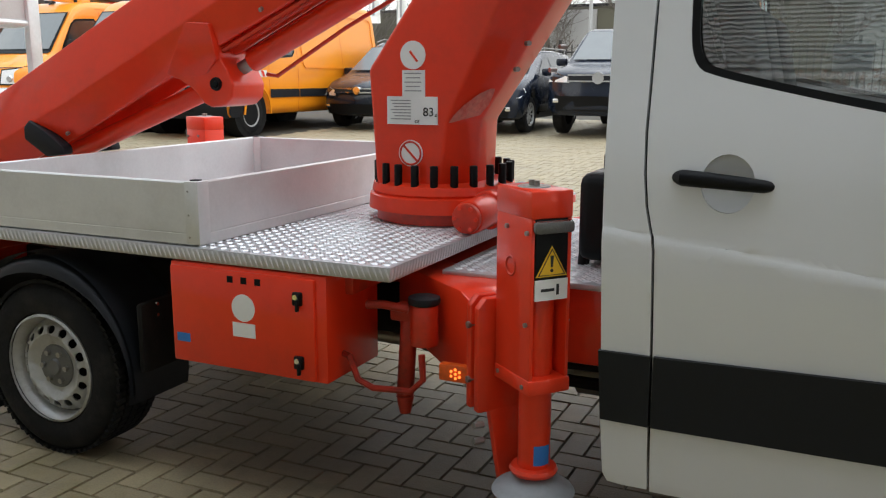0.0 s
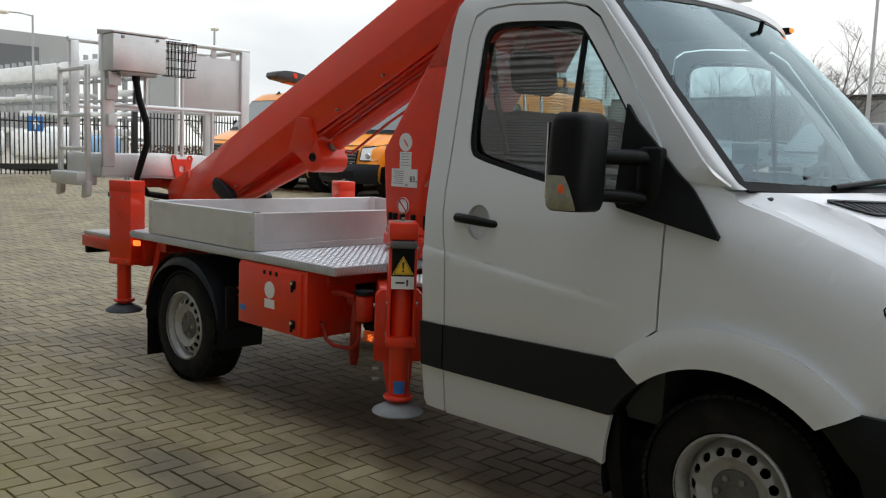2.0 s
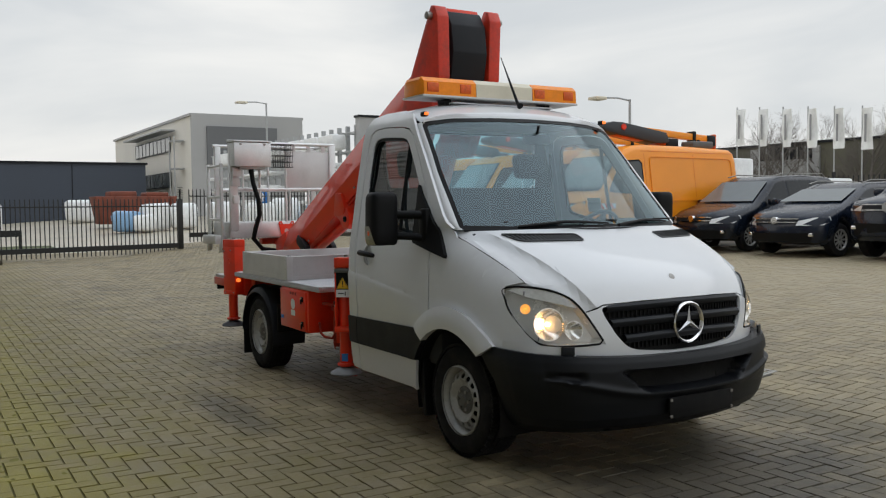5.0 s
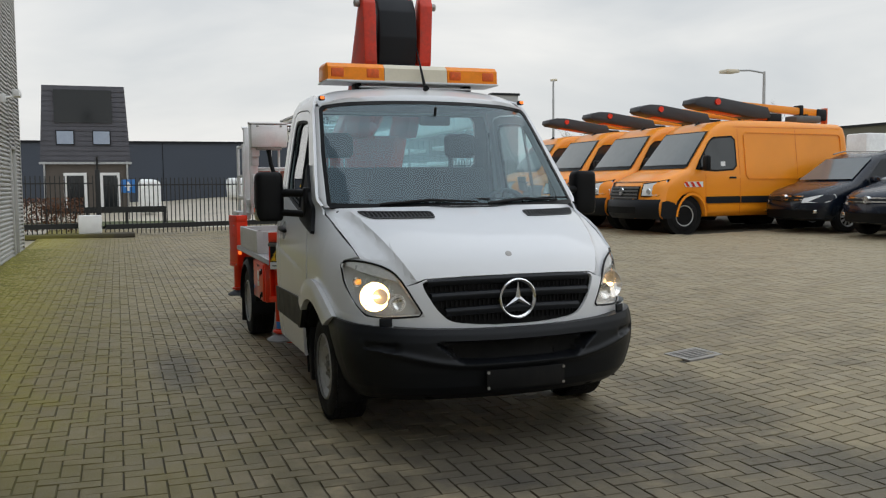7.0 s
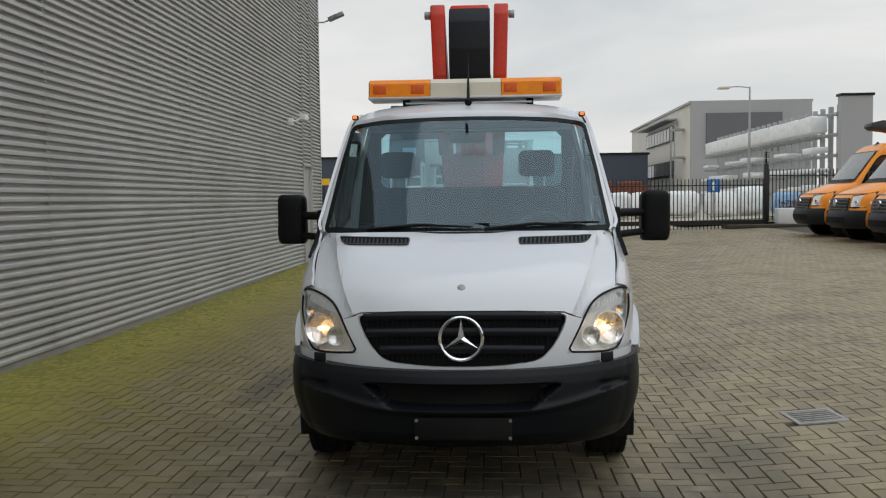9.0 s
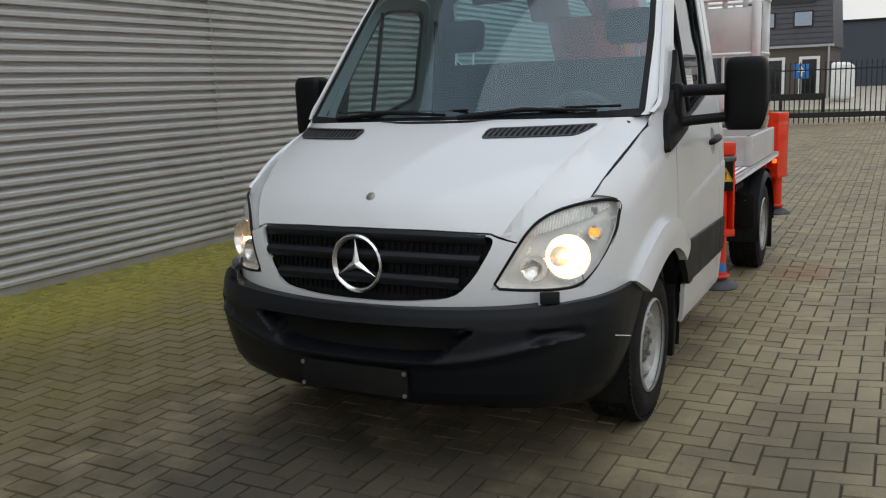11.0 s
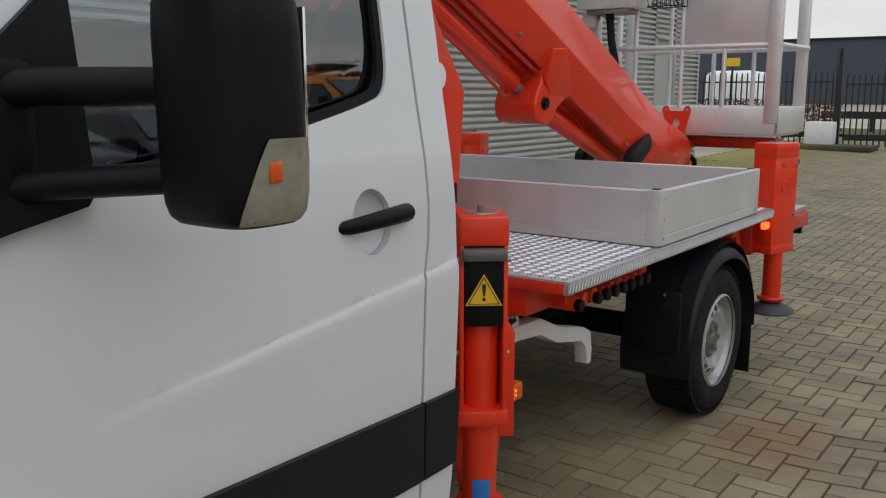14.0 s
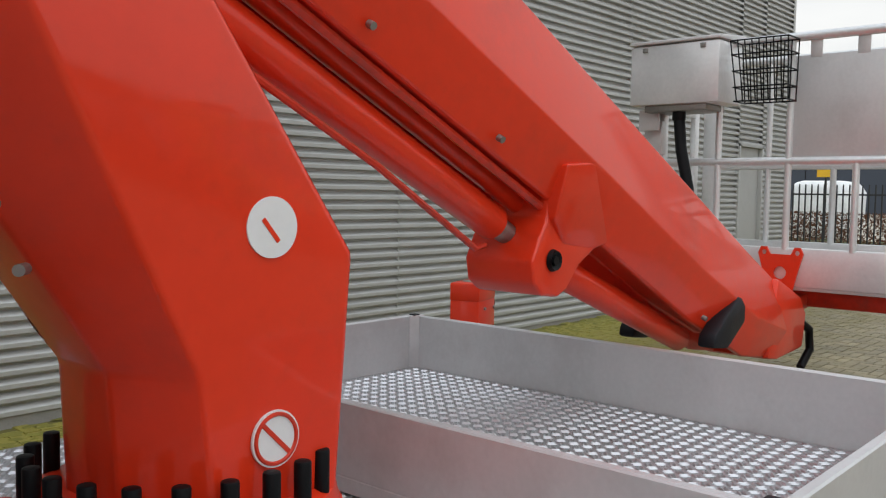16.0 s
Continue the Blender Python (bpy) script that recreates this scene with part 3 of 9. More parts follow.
for sgn, side in ((-1, "right"), (1, "left")):
    fl = sgn < 0
    sp = side_place(sgn)
    door = part("door", Shape().sheet(DOOR, [WIN, DISH], sp, 0.03, 0.018, flip=fl, cuts=CREASE), M_WHITE, truck, "white cab door with a scuffed edge")
    # fender with the wheel arch
    fen = [(-0.338, 1.40), (-0.338, 0.872), (-0.397, 0.826), (-0.405, 0.80)] + arc(*ARCH, 0.565, 124, 45, 14)[1:] + [(0.40, 0.722), (0.56, 0.735), (0.60, 0.752), (0.583, 0.770), (0.532, 0.815), (0.477, 0.878), (0.424, 0.95), (0.378, 1.04), (0.385, 1.068), (0.42, 1.078)] + [(nose_x(y, z) - 0.003, z - 0.003) for y, z in HOOD_EDGE] + [(-0.125, 1.36), (-0.15, 1.375), (-0.20, 1.40)]
    part("fender", Shape().sheet(fen, [], sp, 0.05, 0.015, flip=fl), M_WHITE, truck)
    flare = arc(*ARCH, 0.582, 133.5, 43, 18) + arc(*ARCH, 0.462, 47, 130, 18, 0.455)
    part("arch_flare", Shape().sheet(flare, [], lambda u, v: (u, sgn * (side_y(u, v) + 0.006 + 0.011 * min(1.0, max(0.0, (0.585 - math.hypot(u - ARCH[0], v - ARCH[1])) / 0.05))), v), 0.03, 0.04, flip=fl), M_WHITE, truck)
    part("arch_end", Shape().sheet(arc(*ARCH, 0.580, 134.0, 150, 5) + [(-0.578, 0.535), (-0.505, 0.535)] + arc(*ARCH, 0.462, 152, 131, 5, 0.455), [], side_place(sgn, 0.014), 0.06, 0.03, flip=fl), M_TRIM, truck)
    part("sill_end", Shape().sheet([(-0.588, 0.34), (-0.588, 0.528), (-0.51, 0.528), (-0.535, 0.42), (-0.548, 0.33)], [], sp, 0.06, 0.02, flip=fl), M_WHITE, truck)
    # rear corner of the cab
    post = [(-1.418, 0.345), (-1.369, 0.345), (-1.373, 0.72), (-1.380, 1.01), (-1.391, 1.06), (-1.404, 1.12), (-1.412, 1.20), (-1.416, 1.30), (-1.412, 1.965), (-1.39, 2.055), (-1.335, 2.083), (-1.20, 2.09), (-0.92, 2.073), (-0.815, 2.052), (-0.743, 2.006), (-0.613, 1.834), (-0.473, 1.634), (-0.353, 1.444), (-0.30, 1.40), (-0.14, 1.392), (-0.235, 1.47), (-0.388, 1.65), (-0.548, 1.84), (-0.682, 1.99), (-0.775, 2.095), (-0.84, 2.155), (-1.0, 2.185), (-1.3, 2.19), (-1.45, 2.17), (-1.505, 2.10), (-1.515, 2.0), (-1.52, 1.6), (-1.512, 1.05), (-1.503, 0.72), (-1.498, 0.50), (-1.492, 0.375), (-1.478, 0.35)]
    part("cab_side", Shape().sheet(post, [], sp, 0.04, 0.02, flip=fl, cuts=CREASE), M_WHITE, truck)
    # black rubbing strips
    part("rub_strip", Shape().sheet([(-1.362, 0.532), (-1.362, 0.728), (-0.490, 0.744), (-0.540, 0.684), (-0.586, 0.618), (-0.586, 0.532)], [], side_place(sgn, 0.012), 0.12, 0.02, flip=fl), M_TRIM, door, "dark grey side moulding")
    part("corner_strip", Shape().sheet([(-1.498, 0.535), (-1.508, 0.728), (-1.369, 0.728), (-1.369, 0.532)], [], side_place(sgn, 0.012), 0.08, 0.02, flip=fl), M_TRIM, truck, "dark grey side moulding")
    # glass, seal, divider
    ins = [(x + (-0.002 if x > -0.8 else 0.002), z) for x, z in WIN]
    pane = part("window_pane", Shape().sheet(ins, [], lambda u, v: (u, sgn * glass_y(v), v), 0.03, 0, flip=fl), M_GLASS, door, "tinted door glass")
    pane.visible_shadow = False
    cx, cz = -0.90, 1.70
    inner = [(cx + (x - cx) * 0.955, cz + (z - cz) * 0.935) for x, z in WIN]
    part("window_seal", Shape().sheet(WIN, [inner], side_place(sgn, -0.002), 0.08, 0.012, flip=fl), M_BLACK, door)
    part("window_divider", Shape().pipe([(-0.80, sgn * (side_y(-0.80, 1.34) - 0.004), 1.34), (-0.812, sgn * (side_y(-0.81, 1.65) - 0.004), 1.65), (-0.815, sgn * (side_y(-0.815, 1.98) - 0.004), 1.98)], 0.013), M_BLACK, door)
    # black triangle under the mirror
    part("mirror_base", Shape().sheet([(-0.140, 1.206), (-0.335, 1.247), (-0.530, 1.288), (-0.548, 1.31), (-0.550, 1.50), (-0.552, 1.665), (-0.505, 1.605), (-0.40, 1.51), (-0.26, 1.375), (-0.135, 1.222)], [], side_place(sgn, 0.012), 0.06, 0.03, flip=fl), M_BLACK, truck, "black plastic mirror triangle")
    part("panel_gap", Shape().pipe([(-0.3415, sgn * (side_y(-0.3415, z) - 0.002), z) for z in (0.878, 0.95, 1.05, 1.15, 1.25)], 0.0036, 6), M_INK, truck)
    # handle in its dish
    hx = -1.207
    part("handle_dish", Shape().sheet(DISH, [], lambda u, v: (u, sgn * (side_y(u, v) - 0.019 * max(0.0, 1 - ((u - hx) ** 2 / 0.0041 + (v - 1.185) ** 2 / 0.00518)) ** 0.6), v), 0.014, 0, flip=fl), M_WHITE, door)
    yh = sgn * (side_y(hx, 1.2) + 0.035)
    part("handle", Shape().pipe([(hx - 0.125, yh - sgn * 0.03, 1.197), (hx - 0.105, yh - sgn * 0.006, 1.198), (hx - 0.05, yh, 1.196), (hx + 0.04, yh, 1.190), (hx + 0.085, yh - sgn * 0.008, 1.186), (hx + 0.105, yh - sgn * 0.03, 1.184)], [0.016, 0.021, 0.020, 0.018, 0.016, 0.012], 12), M_BLACK, door, "black plastic door handle")
    part("door_lock", Shape().lathe([(0, 0.004), (0.009, 0.004), (0.011, 0.002), (0.0115, -0.004)], Matrix.Translation((hx - 0.098, sgn * (abs(yh) + 0.008), 1.198)) @ pose(0, 0, 0, -sgn * 90, 0, 0), 16), M_STEEL, door)
    part("panel_gap", Shape().pipe([(x, sgn * (side_y(x, z) + 0.0004), z) for x, z in ((-1.385, 1.030), (-1.42, 1.043), (-1.465, 1.056), (-1.483, 1.052), (-1.492, 1.03), (-1.494, 0.95))], 0.0022, 6), M_GREYINK, truck)
    for x, z0, z1, w in ((-1.383, 0.925, 0.975, 0.006), (-1.379, 0.86, 0.905, 0.004), (-1.380, 0.78, 0.80, 0.005), (-1.402, 0.988, 0.993, 0.022)) if sgn > 0 else ():
        part("paint_scuff", Shape().sheet([(x, z0), (x - w, z0 + 0.3 * (z1 - z0)), (x - 0.4 * w, z1), (x + 0.3 * w, z0 + 0.7 * (z1 - z0))], [], side_place(sgn, 0.0012), 0.05, 0, flip=fl), M_HUB, truck, "bare scuff in the white paint")
    # door mirror: two arms and a tall housing
    def oval(z, g=1.0, a0=0, a1=360, n=32):
        k = lerp(z, [(1.283, 0.80), (1.292, 0.91), (1.31, 0.97), (1.36, 1.0), (1.55, 0.98), (1.588, 0.95), (1.608, 0.87), (1.62, 0.70)])
        pts = []
        for q in range(n):
            a = radians(a0 + (a1 - a0) * q / (n if a1 - a0 == 360 else n - 1))
            c, s_ = math.cos(a), math.sin(a)
            pts.append(((-0.60 if sgn > 0 else -0.57) + 0.080 * k * g * math.copysign(abs(c) ** 0.55, c) + 0.03 * (z - 1.48), sgn * ((1.258 if sgn > 0 else 1.205) + 0.098 * k * g * math.copysign(abs(s_) ** 0.55, s_)), z))
        return pts

    ms = Shape().grid([oval(z) for z in (1.283, 1.292, 1.31, 1.36, 1.45, 1.52, 1.55, 1.588, 1.608, 1.62)], closed=True)
    ms.bm.faces.new(ms.bm.verts[:32])
    ms.bm.faces.new(ms.bm.verts[-32:])
    bmesh.ops.recalc_face_normals(ms.bm, faces=ms.bm.faces[:])
    mir = part("door_mirror", ms, M_BLACK, truck, "black two-armed door mirror", angle=60)
    part("mirror_arm", Shape().pipe([(-0.42, sgn * 0.965, 1.47), (-0.46, sgn * 1.03, 1.475), (-0.57, sgn * 1.18, 1.475)], 0.028, 12), M_BLACK, mir)
    part("mirror_arm", Shape().pipe([(-0.42, sgn * 0.97, 1.325), (-0.46, sgn * 1.03, 1.335), (-0.57, sgn * 1.18, 1.345)], 0.024, 12), M_BLACK, mir)
    part("mirror_foot", Shape().box((-0.415, sgn * 0.975, 1.40), (0.10, 0.05, 0.23), 0.018), M_BLACK, mir)
    part("mirror_glass", Shape().box(((-0.60 if sgn > 0 else -0.57) - 0.079, sgn * (1.258 if sgn > 0 else 1.205), 1.455), (0.006, 0.145, 0.26), 0.002), M_CHROME, mir)
    rows = [[Vector(p) for p in oval(z, 1.03, 45 + lerp(z, [(1.29, 0), (1.405, 40)]), 128, 14)] for z in (1.287, 1.30, 1.33, 1.37, 1.395, 1.405)]
    si = Shape().grid(rows)
    if sgn > 0:
        bmesh.ops.reverse_faces(si.bm, faces=si.bm.faces[:])
    ind = part("mirror_indicator", si, M_MIRRORLENS, mir, "clear turn signal with amber bulb", angle=60)
    part("indicator_bulb", Shape().box((-0.59 if sgn > 0 else -0.56, sgn * ((1.258 if sgn > 0 else 1.205) + 0.100), 1.36), (0.022, 0.008, 0.028), 0.003), M_AMBER_DARK, ind)
    # roof marker lamp
    part("roof_marker", Shape().box((-0.735, sgn * 0.785, 2.150), (0.05, 0.042, 0.034), 0.01), M_BLACK, truck)
    part("roof_marker_lens", Shape().box((-0.712, sgn * 0.785, 2.152), (0.03, 0.030, 0.022), 0.008), M_LIT_ORANGE, truck)
    # pressure sticker over the arch
    stk = part("pressure_sticker", Shape().box((-0.0885, sgn * (side_y(-0.09, 0.886) + 0.019), 0.886), (0.073, 0.012, 0.034), 0.001), M_BLUE, truck, "small blue tyre pressure sticker")
    mt = Matrix.Translation((-0.0885, sgn * (side_y(-0.09, 0.886) + 0.0255), 0.886)) @ (pose(0, 0, 0, 90, 0, 0) if sgn < 0 else pose(0, 0, 0, 90, 0, 180))
    part("pressure_text", text_shape("3,0 bar", 0.022, mt), M_PAPER, stk)

# scuffs on the door edges
part("paint_chip", Shape().sheet([(-0.97, 0.744), (-0.90, 0.752), (-0.83, 0.747), (-0.80, 0.739), (-0.90, 0.737)], [], side_place(-1, 0.013), 0.05, 0, flip=True), M_STEEL, truck, "chipped paint above the side moulding")

# roof
rows = []
for k in range(15):
    x = -1.53 + (0.86) * k / 14
    row = []
    drop = 0.075 * max(0.0, (x + 0.95) / 0.28) ** 2 + 0.03 * max(0.0, (-x - 1.40) / 0.13) ** 2
    for j in range(-14, 15):
        q = j / 14
        y = 0.80 * math.sin(q * math.pi / 2) if abs(q) > 0.999 else 0.80 * (1 - (1 - abs(q)) ** 1.6) * (1 if q > 0 else -1)
        z = 2.262 - 0.05 * (abs(y) / 0.8) ** 2 - 0.045 * (abs(y) / 0.8) ** 10 - drop
        row.append((x - 0.09 * (abs(y) / 0.8) ** 2.5 * max(0, (x + 1.2) / 0.55), y, z))
    rows.append(row)
part("roof", Shape().grid(rows), M_WHITE, truck, angle=60)
front_edge = []
for px_, py_, pz_ in rows[-1]:
    zz_ = lerp(abs(py_), [(0.0, 2.137), (0.3, 2.134), (0.6, 2.124), (0.785, 2.10), (0.81, 2.07)])
    front_edge.append((ws_x(py_, zz_) + 0.007, py_, zz_))
part("roof_front", Shape().grid([rows[-1], [tuple(a * 0.5 + b * 0.5 + d for a, b, d in zip(p, q, (0.012, 0, 0.010))) for p, q in zip(rows[-1], front_edge)], front_edge]), M_WHITE, truck, angle=60)
part("roof_rib", Shape().box((-1.15, 0, 2.262), (0.5, 0.9, 0.012), 0.005), M_WHITE, truck)
# rear wall with its window
RWIN = [(-0.66, 1.67), (-0.70, 1.71), (-0.70, 2.05), (-0.66, 2.09), (0.66, 2.09), (0.70, 2.05), (0.70, 1.71), (0.66, 1.67)]
part("cab_rear_wall", Shape().sheet([(-0.93, 0.36), (-0.965, 0.9), (-0.95, 1.3), (-0.87, 1.85), (-0.80, 2.14), (-0.6, 2.20), (0.6, 2.20), (0.80, 2.14), (0.87, 1.85), (0.95, 1.3), (0.965, 0.9), (0.93, 0.36)], [RWIN], lambda u, v: (-1.50 + 0.01 * (v - 1) - 0.01 * (1 - (u / 0.95) ** 2), u, v), 0.2, 0.03, flip=True), M_WHITE, truck)
pane = part("rear_window", Shape().sheet(RWIN, [], lambda u, v: (-1.49, u, v), 0.3, 0), M_SCREEN, truck)
pane.visible_shadow = False
# windscreen with a black edge
WS = [(-0.885, 1.378), (-0.90, 1.40), (-0.862, 1.75), (-0.812, 2.07), (-0.785, 2.103), (-0.60, 2.126), (-0.3, 2.136), (0, 2.139), (0.3, 2.136), (0.60, 2.126), (0.785, 2.103), (0.812, 2.07), (0.862, 1.75), (0.90, 1.40), (0.885, 1.378), (0.6, 1.372), (0.3, 1.375), (0, 1.377), (-0.3, 1.375), (-0.6, 1.372)]
WSI = [(-0.875, 1.408), (-0.838, 1.75), (-0.790, 2.058), (-0.765, 2.08), (-0.58, 2.100), (-0.3, 2.110), (0, 2.113), (0.3, 2.110), (0.58, 2.100), (0.765, 2.08), (0.790, 2.058), (0.838, 1.75), (0.875, 1.408), (0.5, 1.396), (0, 1.400), (-0.5, 1.396)]
ws = part("windscreen", Shape().sheet(WS, [], lambda u, v: (ws_x(u, v), u, v), 0.1, 0), M_SCREEN, truck, "sloping tinted windscreen")
ws.visible_shadow = False
part("windscreen_edge", Shape().sheet(WS, [WSI], lambda u, v: (ws_x(u, v) + 0.004, u, v), 0.1, 0.012), M_BLACK, ws)
part("cowl", Shape().sheet([(-0.66, 1.372), (-0.67, 1.379), (-0.5, 1.381), (0, 1.382), (0.5, 1.381), (0.67, 1.379), (0.66, 1.372), (0.5, 1.370), (0, 1.372), (-0.5, 1.370)], [], lambda u, v: (ws_x(u, v) + 0.02 + 0.6 * (1.39 - v), u, v), 0.1, 0.01), M_BLACK, truck)
for y0, y1 in ((-0.60, 0.05), (0.12, 0.72)):
    part("wiper", Shape().pipe([(ws_x(y0, 1.40) + 0.04, y0, 1.395), (ws_x((y0 + y1) / 2, 1.425) + 0.03, (y0 + y1) / 2, 1.422), (ws_x(y1, 1.41) + 0.03, y1, 1.408)], [0.012, 0.01, 0.006], 8).pipe([(ws_x(y0 - 0.05, 1.44) + 0.015, y0 - 0.05, 1.425), (ws_x(y1, 1.43) + 0.015, y1 + 0.1, 1.425)], 0.006, 6), M_BLACK, truck)
# pillars beside the windscreen
for sgn in (-1, 1):
    rows = []
    for z in (1.380, 1.41, 1.45, 1.55, 1.65, 1.75, 1.85, 1.95, 2.03, 2.09):
        yw = lerp(z, [(1.378, 0.885), (1.40, 0.90), (1.75, 0.862), (2.075, 0.812), (2.115, 0.785)])
        xs_ = lerp(z, [(1.380, -0.135), (1.392, -0.14), (1.47, -0.235), (1.65, -0.388), (1.84, -0.548), (1.99, -0.682), (2.10, -0.78)])
        a, b = Vector((ws_x(yw, z) + 0.002, sgn * yw, z)), Vector((xs_, sgn * (side_y(xs_, z) - 0.001), z))
        rows.append([tuple(a), tuple(a.lerp(b, 0.5) + Vector((0.004, sgn * 0.006, 0))), tuple(b), (xs_ - 0.03, sgn * (side_y(xs_ - 0.03, z) - 0.006), z)])
    ps = Shape().grid(rows)
    if sgn > 0:
        bmesh.ops.reverse_faces(ps.bm, faces=ps.bm.faces[:])
    part("windscreen_pillar", ps, M_WHITE, truck, angle=60)
# bonnet and its vents
HOOD_R = [(0, 1.384), (0.6, 1.380), (0.905, 1.372), *HOOD_EDGE[::-1], (0.844, 1.083), (0.83, 1.079), (0.80, 1.073), (0.758, 1.061), (0.722, 1.042), (0.690, 1.018), (0.662, 0.979), (0.646, 0.950), (0.63, 0.946), (0.60, 0.955), (0.57, 0.965), (0.54, 0.978), (0.3, 0.989), (0, 0.992)]
HOOD = HOOD_R + [(-y, z) for y, z in HOOD_R[-2:0:-1]]


def crease_y(z):
    """The fold that runs from beside the vent down to the corner of the grille."""
    return 0.585 + 0.215 * (z - 0.97) / 0.40


def hood_place(u, v):
    x = nose_x(u, v)
    d = abs(u) - crease_y(v)
    edge = min(1.0, max(0.0, (lerp(v, [(z, y) for y, z in HOOD_EDGE]) - abs(u)) / 0.07))
    if d > 0:
        t = min(1.0, d / 0.055)
        drop = 0.016 * t * (2 - t) * edge * edge * (3 - 2 * edge)
    else:
        drop = -0.004 * max(0.0, 1 + d / 0.10) ** 2
    drop *= min(1.0, max(0.0, (1.375 - v) / 0.05))
    lean = min(1.0, max(0.0, (v - 0.98) / 0.30))
    return (x - drop * (0.9 - 0.5 * lean), u, v - drop * (0.35 + 0.6 * lean))


M_VENT = material("vent_grey_plastic", (0.035, 0.036, 0.038), 0.6, vary=0.1)
FOLD = [((sg * 0.585, 0.97, 0), (0.40, -sg * 0.215, 0)) for sg in (-1, 1)] + [((sg * 0.64, 0.97, 0), (0.40, -sg * 0.215, 0)) for sg in (-1, 1)]
bonnet = part("bonnet", Shape().sheet(HOOD, [], hood_place, 0.03, 0.012, cuts=FOLD), M_WHITE, truck, "white bonnet with two vents", angle=11)


def on_hood(u, v, up):
    """A place on the bonnet, lifted off it."""
    a, b, c = Vector(hood_place(u, v)), Vector(hood_place(u + 0.01, v)), Vector(hood_place(u, v + 0.006))
    nn = (b - a).cross(c - a).normalized()
    if nn.z < 0:
        nn = -nn
    return tuple(a + nn * up)


for sgn in (-1, 1):
    v_out = [(0.318, 1.318), (0.316, 1.338), (0.322, 1.3455), (0.335, 1.348), (0.735, 1.3535), (0.752, 1.352), (0.757, 1.348), (0.735, 1.328), (0.712, 1.316), (0.69, 1.312), (0.33, 1.3105), (0.321, 1.313)]
    v_out = [(sgn * y, z) for y, z in v_out]
    cy_, cz_ = sgn * 0.535, 1.331
    v_in = [(cy_ + (y - cy_) * 0.965, cz_ + (z - cz_) * 0.80) for y, z in v_out]
    part("bonnet_vent", Shape().sheet(v_out, [], lambda u, v: on_hood(u, v, 0.0015), 0.03, 0, flip=sgn < 0), M_UNDER, bonnet, "black slatted bonnet vent")
    part("vent_frame", Shape().sheet(v_out, [v_in], lambda u, v: on_hood(u, v, 0.0045), 0.03, 0.004, flip=sgn < 0), M_VENT, bonnet)
    for k in range(17):
        y = 0.338 + 0.0243 * k
        lo = lerp(y, [(0.69, 1.3135), (0.712, 1.317), (0.735, 1.328), (0.755, 1.345)])
        top = lerp(y, [(0.33, 1.3435), (0.735, 1.350), (0.752, 1.349)])
        if top - lo > 0.006:
            s_ = Shape().grid([[on_hood(sgn * (y + dy + 0.006 * (q > 0.5)), lo + (top - lo) * q, up) for dy, up in ((-0.0055, 0.001), (-0.0045, 0.0045), (0.0035, 0.003), (0.0045, 0.001))] for q in (0, 0.5, 1)])
            part("vent_slat", s_, M_VENT, bonnet)
# black sheets added behind the bonnet gaps, painting in the dark shut lines
for sgn in (-1, 1):
    part("bonnet_seal", Shape().sheet([(sgn * (y + d), z) for d, pts in ((-0.014, HOOD_EDGE), (0.014, HOOD_EDGE[::-1])) for y, z in pts], [], lambda u, v: (nose_x(u, v) - 0.009, u, v), 0.04, 0, flip=sgn < 0), M_BLACK, truck, "black sheet behind the bonnet gap")
# roundel on the bonnet
part("bonnet_badge", Shape().lathe([(0, 0.003), (0.018, 0.002), (0.021, 0)], Matrix.Translation(on_hood(0, 1.104, 0.001)) @ pose(0, 0, 0, 0, 52, 0), 24), M_STEEL, bonnet)
# front panel round the grille
GR_ = [(-0.555, 0.952), (-0.53, 0.968), (-0.3, 0.978), (0, 0.981), (0.3, 0.978), (0.53, 0.968), (0.555, 0.952), (0.545, 0.91), (0.49, 0.81), (0.43, 0.745), (0.37, 0.722), (0.2, 0.705), (0, 0.70), (-0.2, 0.705), (-0.37, 0.722), (-0.43, 0.745), (-0.49, 0.81), (-0.545, 0.91)]
GR = [(a[0] * (1 - k) + b[0] * k, a[1] * (1 - k) + b[1] * k) for a, b in zip(GR_, GR_[1:] + GR_[:1]) for k in (0.2, 0.5, 0.8)]
FP = [(-0.598, 0.948), (-0.57, 0.957), (-0.54, 0.971), (-0.3, 0.982), (0, 0.985), (0.3, 0.982), (0.54, 0.971), (0.57, 0.957), (0.598, 0.948), (0.640, 0.936), (0.596, 0.850), (0.552, 0.764), (0.68, 0.753), (0.772, 0.748), (0.824, 0.750), (0.862, 0.769), (0.885, 0.77), (0.885, 0.700), (0.80, 0.690), (0.6, 0.674), (0.3, 0.675), (0, 0.672), (-0.3, 0.675), (-0.6, 0.674), (-0.80, 0.690), (-0.885, 0.700), (-0.885, 0.77), (-0.862, 0.769), (-0.824, 0.750), (-0.772, 0.748), (-0.68, 0.753), (-0.552, 0.764), (-0.596, 0.850), (-0.640, 0.936)]
part("front_panel", Shape().sheet(FP, [GR], front_place(0.002), 0.05, 0.02), M_WHITE, truck)
grille = part("grille", Shape().sheet(GR, [], front_place(-0.035), 0.08, 0.01), M_UNDER, truck, "black grille with a chrome emblem")
